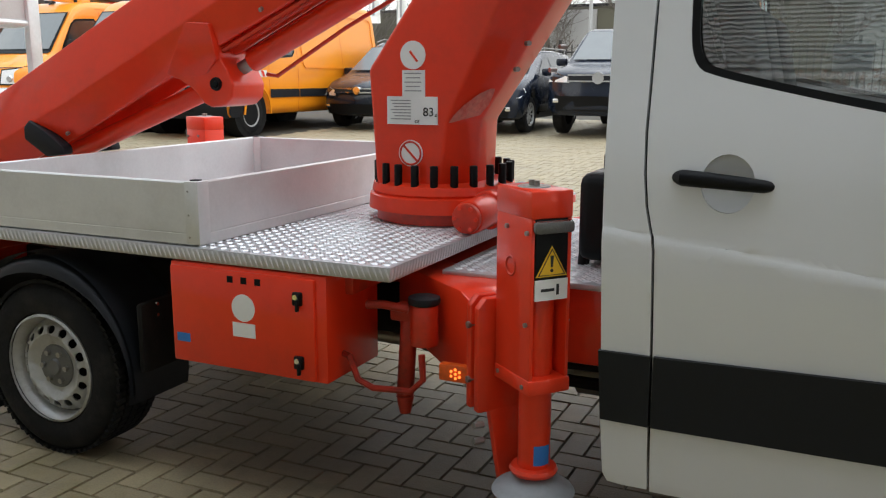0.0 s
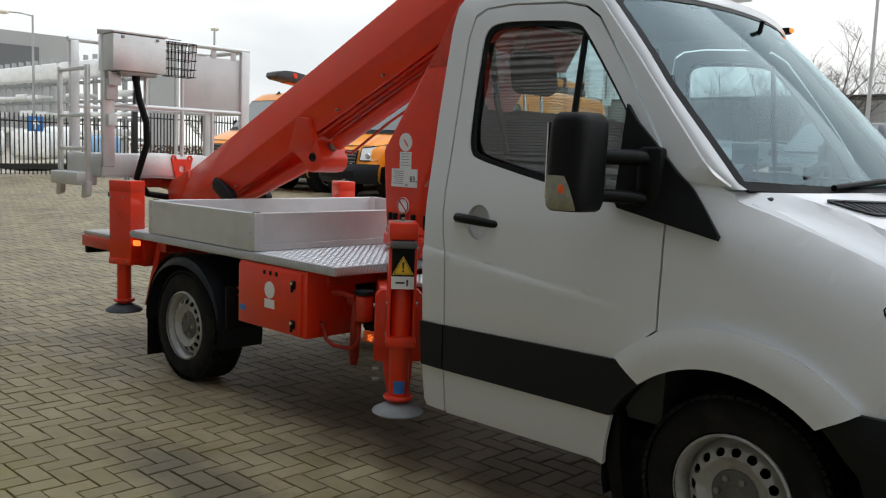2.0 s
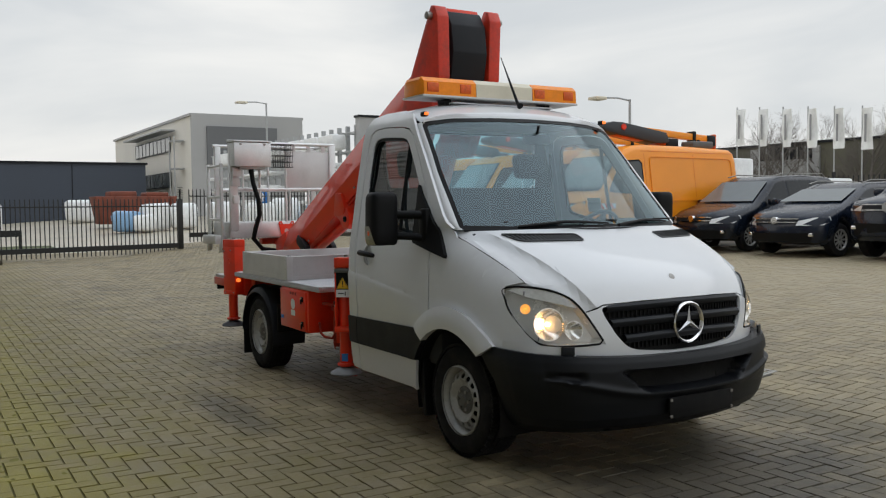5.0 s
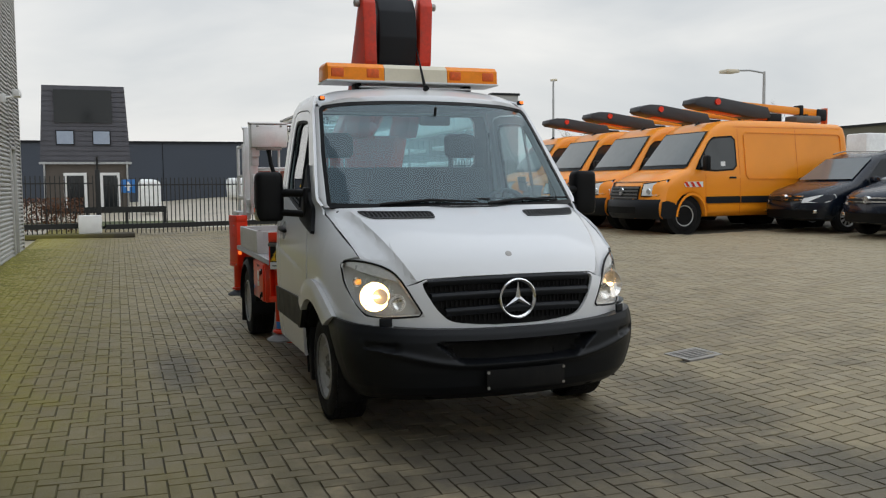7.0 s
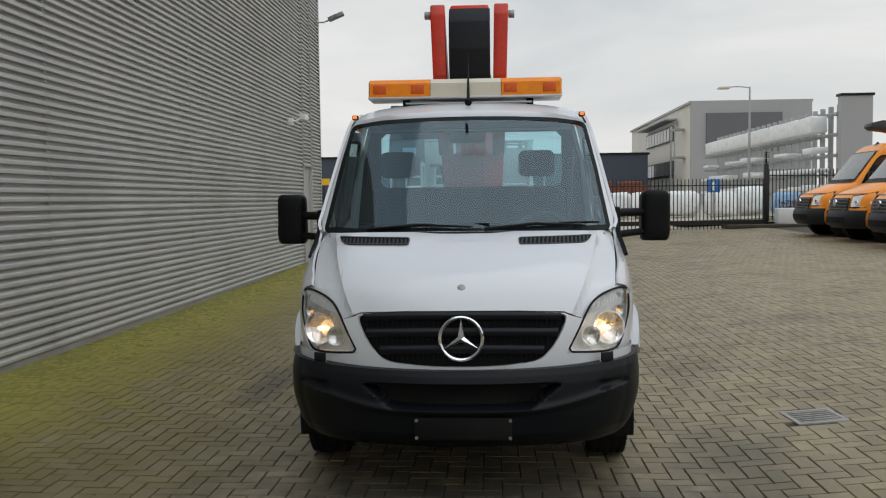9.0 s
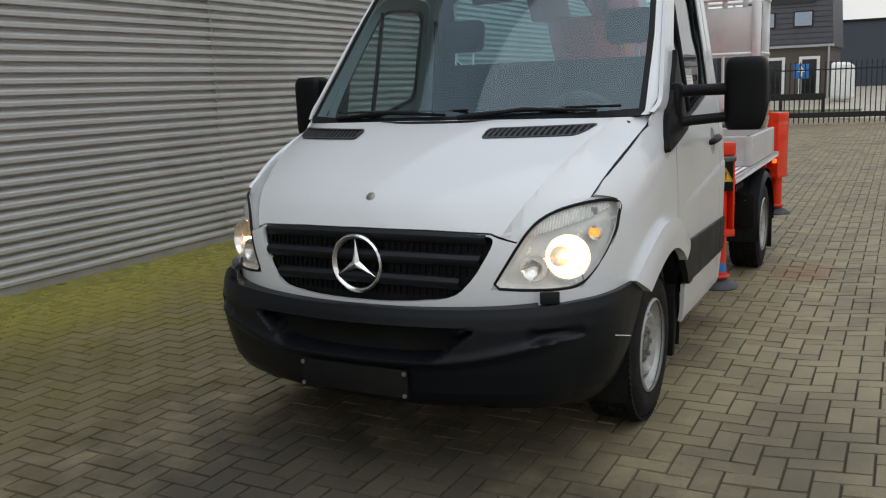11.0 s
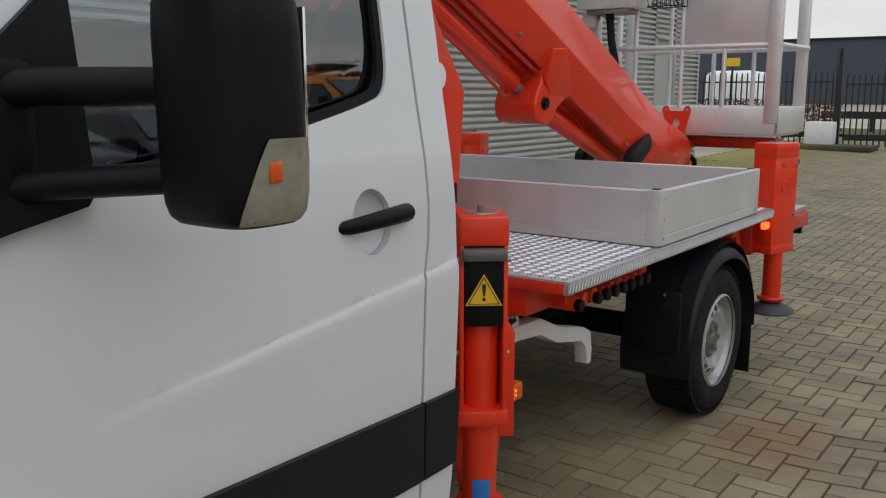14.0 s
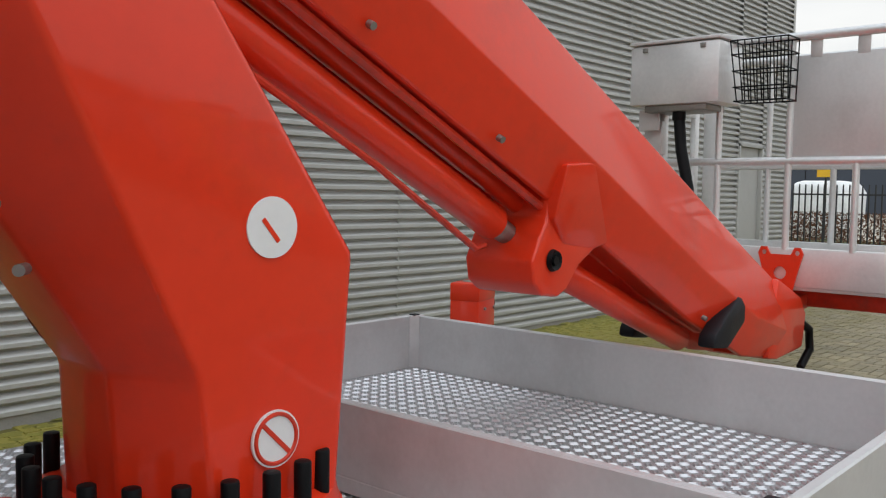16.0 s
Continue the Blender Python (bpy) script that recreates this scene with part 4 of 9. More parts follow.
for z, w in ((0.955, 0.525), (0.872, 0.508), (0.785, 0.432)):
    pts = [(w * k / 12, z + 0.012 * (1 - (k / 12) ** 2)) for k in range(-12, 13)]
    bar = Shape().grid([[(nose_x(y, zz) + dx, y, zz + dz) for y, zz in pts] for dx, dz in ((-0.035, -0.026), (-0.008, -0.024), (0.006, -0.006), (0.006, 0.006), (-0.008, 0.020), (-0.035, 0.022))])
    part("grille_bar", bar, M_TRIM, grille)
mesh_s = Shape()
for k in range(40):
    y = -0.53 + 1.06 * k / 39
    for z0, z1 in ((0.73, 0.77), (0.81, 0.85), (0.90, 0.935)):
        if abs(y) < 0.40 + (z0 - 0.72) * 0.6:
            mesh_s.box((nose_x(y, z0) - 0.028, y, (z0 + z1) / 2), (0.01, 0.006, z1 - z0))
tagged(part("grille_mesh", mesh_s, M_BLACK, grille), kind="stuff")
em = Matrix.Translation((0.893, 0, 0.852)) @ pose(0, 0, 0, 0, 90, 0)
part("emblem_ring", Shape().lathe([(0.098, -0.008), (0.104, 0.004), (0.112, 0.008), (0.119, 0.002), (0.119, -0.012)], em, 48), M_CHROME, grille)
star = Shape()
for a in (90, 210, 330):
    d, e = Vector((0, math.cos(radians(a)), math.sin(radians(a)))), Vector((0, -math.sin(radians(a)), math.cos(radians(a))))
    c = Vector((0.895, 0, 0.852))
    tip, b1, b2, ridge = c + d * 0.102, c + e * 0.018, c - e * 0.018, c + Vector((0.012, 0, 0))
    vs = [star.bm.verts.new(p) for p in (tip, b1, ridge, b2)]
    star.bm.faces.new((vs[0], vs[1], vs[2]))
    star.bm.faces.new((vs[0], vs[2], vs[3]))
part("emblem_spokes", star, M_CHROME, grille)
# headlamps
for sgn in (-1, 1):
    HL = [(0.559, 0.770), (0.603, 0.849), (0.648, 0.933), (0.670, 0.973), (0.696, 1.009), (0.725, 1.032), (0.76, 1.050), (0.80, 1.062), (0.84, 1.069), (0.884, 1.071), (0.92, 1.062), (0.931, 1.041), (0.930, 1.0), (0.928, 0.952), (0.91, 0.881), (0.884, 0.818), (0.856, 0.775), (0.822, 0.757), (0.771, 0.755), (0.681, 0.760)]
    HL = [(a[0] * (1 - k) + b[0] * k, a[1] * (1 - k) + b[1] * k) for a, b in zip(HL, HL[1:] + HL[:1]) for k in (0.22, 0.78)]
    hl = [(sgn * y, z) for y, z in HL]
    lamp = part("headlamp", Shape().sheet(hl, [], front_place(-0.085), 0.04, 0.004, flip=sgn < 0), M_HOUSING, truck, "lit clear headlamp with a black seal")
    part("lamp_wall", Shape().grid([[(nose_x(y, z) + d, y, z) for y, z in hl] for d in (0.0, -0.088)], closed=True), M_HOUSING, lamp)
    lens = part("headlamp_lens", Shape().sheet(hl, [], front_place(0.0), 0.04, 0, flip=sgn < 0), M_LENS, lamp)
    lens.visible_shadow = False
    cy, cz = 0.78, 0.93
    big = [(sgn * (cy + (y - cy) * 1.038), cz + (z - cz) * 1.038) for y, z in HL]
    wide = [(sgn * (cy + (y - cy) * 1.13), cz + (z - cz) * 1.13) for y, z in HL]
    part("lamp_surround", Shape().sheet(wide, [big], front_place(-0.010), 0.05, 0, flip=sgn < 0), M_WHITE, truck)
    part("headlamp_seal", Shape().pipe([(nose_x(y, z) + 0.001, sgn * (cy + (y - cy) * 1.02), cz + (z - cz) * 1.015) for y, z in HL + HL[:2]], 0.0062, 8), M_BLACK, lamp)
    for (y, z, r, nm, mat, deep) in ((0.795, 0.870, 0.086, "main_reflector", M_REFLECT, 0.05), (0.690, 0.838, 0.050, "high_beam_reflector", M_REFLECT, 0.03), (0.870, 0.950, 0.028, "side_reflector", M_REFLECT, 0.022)):
        aim = Matrix.Translation((nose_x(y, z) - 0.028, sgn * y, z)) @ pose(0, 0, 0, 0, 84, sgn * (16 if y < 0.8 else 38))
        prof = [(0.0, -deep)] + [(r * k / 8, -deep + deep * (k / 8) ** 2) for k in range(1, 9)] + [(r * 1.06, 0.0), (r * 1.06, -0.02)]
        part(nm, Shape().lathe(prof, aim, 24), mat, lamp, angle=14)
        if nm == "main_reflector":
            part("lit_bulb", Shape().lathe([(0, 0.0), (0.009, -0.003), (0.011, -0.03), (0.006, -deep)], aim, 14), M_LIT, lamp)
        elif nm == "side_reflector":
            part("side_bulb", Shape().lathe([(0, -0.004), (0.006, -0.008), (0.007, -deep)], aim, 14), M_LIT_SMALL, lamp)
    # ribbed upper band of the lamp
    band = [(0.665, 0.955), (0.70, 1.003), (0.728, 1.025), (0.762, 1.042), (0.80, 1.054), (0.84, 1.061), (0.885, 1.062), (0.905, 1.045), (0.85, 1.01), (0.77, 0.985)]
    part("turn_signal", Shape().sheet([(sgn * y, z) for y, z in band], [], front_place(-0.022), 0.03, 0.012, flip=sgn < 0), M_CHAMBER, lamp, "clear ribbed turn signal")
    for k in range(24):
        y = 0.677 + 0.0095 * k
        z0, z1 = lerp(y, [(0.665, 0.952), (0.77, 0.983), (0.85, 1.01), (0.905, 1.04)]), lerp(y, [(0.665, 0.957), (0.70, 1.0), (0.762, 1.039), (0.84, 1.058), (0.885, 1.059), (0.905, 1.046)])
        part("lens_rib", Shape().pipe([(nose_x(y, z0) - 0.021, sgn * y, z0), (nose_x(y, (z0 + z1) / 2) - 0.019, sgn * y, (z0 + z1) / 2), (nose_x(y, z1) - 0.021, sgn * y, z1)], 0.0034, 6), M_CLEAR, lamp)
    part("signal_bulb", Shape().box((nose_x(0.86, 1.035) - 0.016, sgn * 0.862, 1.035), (0.012, 0.028, 0.030), 0.006), M_GREYINK, lamp)
    part("washer_cap", Shape().box((0.752, sgn * 0.768, 0.735), (0.012, 0.075, 0.048), 0.004, m=Matrix.Translation((0.752, sgn * 0.768, 0.735)) @ pose(0, 0, 0, 0, 0, sgn * 28) @ Matrix.Translation((-0.752, -sgn * 0.768, -0.735))), M_TRIM, truck)
    part("panel_gap", Shape().pipe([(x, sgn * (side_y(x, z) + 0.0005), z) for x, z in ((0.602, 0.832), (0.592, 0.80), (0.588, 0.77), (0.590, 0.735))], 0.0022, 6), M_INK, truck)
# bumper


def bump_pt(s, z):
    """s from -1 to 1 round the nose, from one wheel arch to the other."""
    out = lerp(z, [(0.27, -0.09), (0.31, -0.02), (0.36, 0.015), (0.45, 0.035), (0.55, 0.045), (0.62, 0.042), (0.66, 0.03), (0.69, 0.012), (0.745, -0.02)])
    a = s * math.pi / 2
    y = 0.985 * math.copysign(abs(math.sin(a)) ** 0.55, a) if abs(a) > 1e-6 else 0.0
    x = 0.27 + 0.665 * max(0.0, math.cos(a)) ** 0.72
    x += (lerp(z, [(0.30, 0.375), (0.42, 0.39), (0.536, 0.355), (0.62, 0.27), (0.68, 0.185), (0.70, 0.17)]) - 0.27) * abs(s) ** 7
    nx, ny = math.cos(a) ** 1.0, math.sin(a)
    top = 0.045 * (abs(y) / 0.985) ** 2.2
    zz = z + top * max(0.0, (z - 0.6) / 0.12)
    px, py = x + out * (0.35 + 0.65 * nx) * (1 if abs(a) < 1.4 else 0.4), y + (out * 0.45 - 0.012) * math.copysign(ny * ny, a)
    py *= lerp(z, [(0.27, 0.93), (0.36, 0.955), (0.5, 0.985), (0.66, 1.0)])
    px -= 0.05 * math.sin(min(1.0, abs(y) / 0.7) * math.pi / 2) ** 2 * (1 - max(0.0, (abs(y) - 0.88) / 0.105))
    # the air intake in the middle, the lip that sweeps up from it, and the two side pockets
    ay = abs(y)
    smooth = lambda f: f * f * (3 - 2 * f)
    wide = 0.36 + 0.14 * min(1.0, max(0.0, (zz - 0.505) / 0.11))
    inside = smooth(min(1.0, max(0.0, (wide - ay) / 0.05 + 0.5))) * smooth(min(1.0, max(0.0, (zz - 0.497) / 0.02))) * smooth(min(1.0, max(0.0, (0.628 - zz) / 0.022)))
    px -= 0.095 * inside
    pocket = smooth(min(1.0, max(0.0, (0.10 - abs(ay - 0.80)) / 0.04))) * smooth(min(1.0, max(0.0, (zz - 0.563 - 0.10 * (ay - 0.72)) / 0.016))) * smooth(min(1.0, max(0.0, (0.632 - zz) / 0.03)))
    px -= 0.030 * pocket
    lip = 0.488 + 0.11 * max(0.0, (ay - 0.34) / 0.52) ** 1.5
    px += 0.020 * math.exp(-((zz - lip) / 0.020) ** 2) * min(1.0, max(0.0, (0.93 - ay) / 0.12))
    return (px, py, zz)


zs = [0.27 + 0.42 * k / 56 for k in range(57)]
bumper = part("front_bumper", Shape().grid([[bump_pt(-1 + 2 * k / 170, z) for k in range(171)] for z in zs] + [[(p[0] - 0.07, p[1] * 0.97, p[2]) for p in (bump_pt(-1 + 2 * k / 170, 0.69) for k in range(171))]]), M_BUMPER, truck, "dark grey grained plastic bumper, lightly scuffed", angle=40)
for sgn in (-1, 1):
    tops = [bump_pt(sgn * (0.42 + 0.58 * k / 24), 0.69) for k in range(24)]
    part("fender_apron", Shape().grid([[(p[0] - 0.022, p[1] - sgn * 0.022, p[2] + h) for p in tops] for h in (-0.03, 0.0, 0.045)]), M_WHITE, truck)


def on_bumper(y, z, off):
    a = math.asin(min(1.0, (abs(y) / 0.985) ** (1 / 0.55)))
    q = bump_pt(math.copysign(a / (math.pi / 2), y), z)
    return (q[0] + off, y, q[2])


oval_pts = [(0.43 * math.copysign(abs(math.cos(a)) ** 0.5, math.cos(a)), 0.562 + 0.050 * math.copysign(abs(math.sin(a)) ** 0.5, math.sin(a))) for a in (2 * math.pi * k / 40 for k in range(40))]
# black sheet added in the recess, in place of the intake's shade
part("air_intake", Shape().sheet(oval_pts, [], lambda u, v: on_bumper(u, v, 0.006), 0.04, 0), M_UNDER, bumper, "black air intake")
part("plate_holder", Shape().box((0.975, 0.01, 0.40), (0.016, 0.50, 0.115), 0.006), M_UNDER, bumper, "empty black plate holder")
for y in (-0.23, 0.25):
    for z in (0.355, 0.445):
        part("plate_screw", Shape().cyl((0.98, y, z), (0.988, y, z), 0.009, seg=12), M_STEEL, bumper)
part("scratch", Shape().box((0.53, 0.986, 0.55), (0.12, 0.003, 0.003), m=Matrix.Translation((0.53, 0.99, 0.55)) @ pose(0, 0, 0, 0, -14, -14) @ Matrix.Translation((-0.53, -0.99, -0.55))), M_PAPER, bumper)
# underside and wheel wells
part("cab_floor", Shape().box((-0.75, 0, 0.40), (1.46, 1.76, 0.06), 0.02), M_UNDER, truck)
part("engine_tray", Shape().box((0.32, 0, 0.42), (1.0, 1.15, 0.30), 0.05), M_UNDER, truck)
for sgn in (-1, 1):
    inner = Shape()
    inner.grid([[(ARCH[0] + 0.475 * math.cos(a), sgn * y, ARCH[1] + 0.47 * math.sin(a)) for a in (math.pi * k / 24 for k in range(-2, 27))] for y in (0.965, 0.55)])
    part("wheel_well", inner, M_UNDER, truck)
    part("mud_flap", Shape().prism([(-0.55, 0.53), (-0.50, 0.53), (-0.485, 0.34), (-0.455, 0.17), (-0.50, 0.165), (-0.545, 0.32)], "y", sgn * 0.70, sgn * 0.955, 0.006), M_BLACK, truck)
# cabin
part("rear_lining", Shape().sheet([(-0.86, 0.80), (-0.90, 1.30), (-0.84, 1.85), (-0.78, 2.10), (0.78, 2.10), (0.84, 1.85), (0.90, 1.30), (0.86, 0.80)], [RWIN], lambda u, v: (-1.462, u, v), 0.3, 0.008), M_SEAT, truck)
part("roof_lining", Shape().box((-1.14, 0, 2.125), (0.58, 1.36, 0.02), 0.006), M_SEAT, truck)
cabin = part("dashboard", Shape().prism([(-0.28, 0.9), (-0.22, 1.30), (-0.05, 1.36), (-0.02, 1.36), (-0.05, 0.9)], "y", -0.86, 0.86, 0.03), M_CABIN, truck)
part("cabin_lining", Shape().box((-0.9, 0.0, 0.75), (1.1, 1.8, 0.5), 0.02), M_CABIN, truck)
for y in (-0.55, -0.12, 0.50):
    seat = part("seat", Shape().box((-0.95, y, 1.03), (0.50, 0.42, 0.16), 0.05, seg=3), M_SEAT, truck)
    part("seat_back", Shape().box((0, 0, 0), (0.14, 0.44 if y > 0 else 0.40, 0.66), 0.055, m=Matrix.Translation((-1.22, y, 1.34)) @ pose(0, 0, 0, 0, -12, 0), seg=3), M_SEAT, seat)
    if y != -0.12:
        part("headrest", Shape().box((0, 0, 0), (0.10, 0.27, 0.20), 0.045, m=Matrix.Translation((-1.30, y, 1.84)) @ pose(0, 0, 0, 0, -10, 0), seg=3), M_SEAT, seat)
        for d in (-0.06, 0.06):
            part("headrest_post", Shape().cyl((-1.29, y + d, 1.64), (-1.30, y + d, 1.74), 0.007, seg=8), M_CHROME, seat)
sw = Matrix.Translation((-0.48, 0.50, 1.30)) @ pose(0, 0, 0, 0, -62, 0)
wheel_pts = [sw @ Vector((0.20 * math.cos(2 * math.pi * k / 32), 0.20 * math.sin(2 * math.pi * k / 32), 0)) for k in range(32)]
steer = part("steering_wheel", Shape().pipe(wheel_pts, 0.016, 10, closed=True).pipe([sw @ Vector((-0.2, 0, 0)), sw @ Vector((0, 0, -0.03)), sw @ Vector((0.2, 0, 0))], 0.02, 8).cyl(sw @ Vector((0, 0, -0.03)), (-0.25, 0.5, 1.15), 0.03), M_CABIN, truck)
part("interior_mirror", Shape().box((-0.52, 0.0, 1.985), (0.04, 0.24, 0.07), 0.02).cyl((-0.52, 0, 1.99), (-0.50, 0, 2.08), 0.01), M_BLACK, truck)
part("belt", Shape().pipe([(-1.36, -0.78, 1.95), (-1.33, -0.76, 1.7), (-1.2, -0.72, 1.25)], 0.014, 6), M_CABIN, truck)
part("belt", Shape().pipe([(-1.36, 0.78, 1.95), (-1.33, 0.76, 1.7), (-1.2, 0.72, 1.25)], 0.014, 6), M_CABIN, truck)
# form taped inside the driver's window
paper = part("window_form", Shape().sheet([(-0.89, 1.468), (-0.89, 1.58), (-1.046, 1.58), (-1.046, 1.468)], [], lambda u, v: (u, side_y(u, v) - 0.010, v), 0.1, 0), M_PAPER, truck, "handwritten white form taped to the door glass")
lines = Shape()
for k in range(6):
    z = 1.568 - 0.017 * k
    for x0, x1, w in ((-0.897, -0.925, 0.0028), (-0.94, -0.985 - 0.008 * ((k * 7) % 5), 0.002)):
        lines.sheet([(x0, z - w), (x0, z + w), (x1, z + w), (x1, z - w)], [], lambda u, v: (u, side_y(u, v) - 0.0085, v), 0.1, 0)
tagged(part("form_lines", lines, M_GREYINK, paper), kind="stuff")
# light bar on the roof
bar_x = -1.02
lb = part("light_bar", Shape().prism([(-0.715, 2.292), (0.665, 2.292), (0.665, 2.307), (-0.715, 2.307)], "x", bar_x - 0.15, bar_x + 0.15, 0.006), M_ALU, truck, "amber flashing light bar with a cream middle")
for y0, y1, mt_, nm in ((-0.715, -0.27, M_AMBER, "amber_dome"), (0.235, 0.665, M_AMBER, "amber_dome"), (-0.268, 0.233, M_CREAM, "cream_panel")):
    s = Shape()
    i0, i1 = (0.03 if y0 < -0.5 else 0), (0.03 if y1 > 0.5 else 0)
    rows = []
    for yy, ins in ((y0, 0.02), (y0 + i0 * 0.4 + 0.001, 0.0), (y1 - i1 * 0.4 - 0.001, 0.0), (y1, 0.02)):
        rows.append([(bar_x - 0.145 + ins * 1.5, yy, 2.307), (bar_x - 0.14 + ins * 2, yy, 2.40 - ins), (bar_x - 0.10, yy, 2.432 - ins), (bar_x + 0.10, yy, 2.432 - ins), (bar_x + 0.14 - ins * 2, yy, 2.40 - ins), (bar_x + 0.145 - ins * 1.5, yy, 2.307)])
    s.grid(rows)
    s.bm.faces.new([v for v in s.bm.verts[:6]][::-1])
    s.bm.faces.new([v for v in s.bm.verts[-6:]])
    part(nm, s, mt_, lb, "ribbed amber plastic dome" if mt_ is M_AMBER else "cream plastic panel", angle=20)
for y in (-0.63, -0.36, 0.30, 0.575):
    part("lamp_reflector", Shape().box((bar_x + 0.138, y, 2.358), (0.02, 0.095, 0.065), 0.005), M_AMBER_DARK, lb)
for y in (-0.45, 0.44):
    part("bar_foot", Shape().box((bar_x, y, 2.265), (0.12, 0.05, 0.06), 0.008), M_BLACK, lb)
part("aerial", Shape().pipe([(-0.72, 0.005, 2.24), (-0.75, 0.005, 2.26), (-0.95, 0.0, 2.62)], [0.025, 0.012, 0.0025], 10), M_BLACK, truck)


# ---- the truck: wheels and chassis ----
def tyre_shape():
    s = Shape()
    w = 0.112
    s.lathe([(0.212, -w + 0.012), (0.222, -w), (0.262, -w - 0.006), (0.305, -w), (0.328, -w + 0.018), (0.334, -w + 0.04), (0.334, w - 0.04), (0.328, w - 0.018), (0.305, w), (0.262, w + 0.006), (0.222, w), (0.212, w - 0.012)], None, 64)
    return s


def tread_shape():
    s = Shape()
    for k in range(72):
        a = 2 * math.pi * k / 72
        for j, (h, wd) in enumerate(((-0.084, 0.036), (-0.040, 0.034), (0.0, 0.034), (0.040, 0.034), (0.084, 0.036))):
            b = a + (0.02 if j % 2 else 0.0)
            s.box((0, 0, 0), (0.014, 0.0235, wd), 0.0, m=pose(0, 0, 0, 0, 0, math.degrees(b)) @ Matrix.Translation((0.3385, 0, h)) @ pose(0, 0, 0, 14 if j != 2 else -10, 0, 0))
    return s


def rim_disc_shape():
    """Pressed steel disc with a ring of oval holes, facing +z."""
    out = [(0.192 * math.cos(2 * math.pi * k / 64), 0.192 * math.sin(2 * math.pi * k / 64)) for k in range(64)]
    holes = []
    for k in range(16):
        a = 2 * math.pi * k / 16
        c, t = Vector((math.cos(a), math.sin(a))), Vector((-math.sin(a), math.cos(a)))
        holes.append([tuple(c * (0.150 + 0.0165 * math.cos(2 * math.pi * q / 12)) + t * (0.0185 * math.sin(2 * math.pi * q / 12))) for q in range(12)])

    def lay(u, v):
        r = math.hypot(u, v)
        return (u, v, lerp(r, [(0.0, 0.058), (0.045, 0.062), (0.06, 0.070), (0.105, 0.074), (0.118, 0.094), (0.128, 0.098), (0.165, 0.080), (0.180, 0.060), (0.192, 0.035)]))

    return Shape().sheet(out, holes, lay, 0.03, 0.006)


def make_wheel(x, y, sgn, mesh_from=None):
    to = Matrix.Translation((x, y, RW)) @ pose(0, 0, 0, -90 * sgn, 0, 0)
    if mesh_from:
        w = new("wheel")
        w.parent = truck
        w.matrix_world = to
        for c in mesh_from.children:
            o = new(c.name.split(".")[0], c.data)
            o.parent = w
            if "label" in c:
                o["label"] = c["label"]
            if "kind" in c:
                o["kind"] = c["kind"]
        return w
    w = new("wheel")
    w.parent = truck
    parts = (("tyre", tyre_shape(), M_RUBBER, "worn black tyre with block tread"), ("tread_pattern", tread_shape(), M_RUBBER, ""), ("rim", rim_disc_shape(), M_RIM, "silver steel rim with oval holes"),
             ("rim_barrel", Shape().lathe([(0.205, 0.118), (0.214, 0.112), (0.214, 0.10), (0.205, 0.095), (0.19, 0.06), (0.182, 0.02), (0.182, -0.09), (0.21, -0.11)], None, 48), M_RIM, ""),
             ("brake_drum", Shape().lathe([(0, 0.03), (0.16, 0.025), (0.165, -0.08), (0, -0.08)], None, 32), M_UNDER, ""),
             ("hub_cap", Shape().lathe([(0, 0.092), (0.028, 0.092), (0.034, 0.084), (0.044, 0.082), (0.082, 0.078), (0.088, 0.070)], None, 32), M_HUB, "dull grey hub"))
    for nm, sh, mt_, lb_ in parts:
        o = part(nm, sh, mt_, None, lb_)
        o.parent = w
        if nm == "tread_pattern":
            tagged(o, kind="stuff")
    bolts = Shape()
    for k in range(6):
        a = 2 * math.pi * k / 6
        b = part("wheel_bolt", Shape().cyl((0.06 * math.cos(a), 0.06 * math.sin(a), 0.07), (0.06 * math.cos(a), 0.06 * math.sin(a), 0.094), 0.011, seg=6), M_STEEL)
        b.parent = w
    bolts.bm.free()
    w.matrix_world = to
    return w


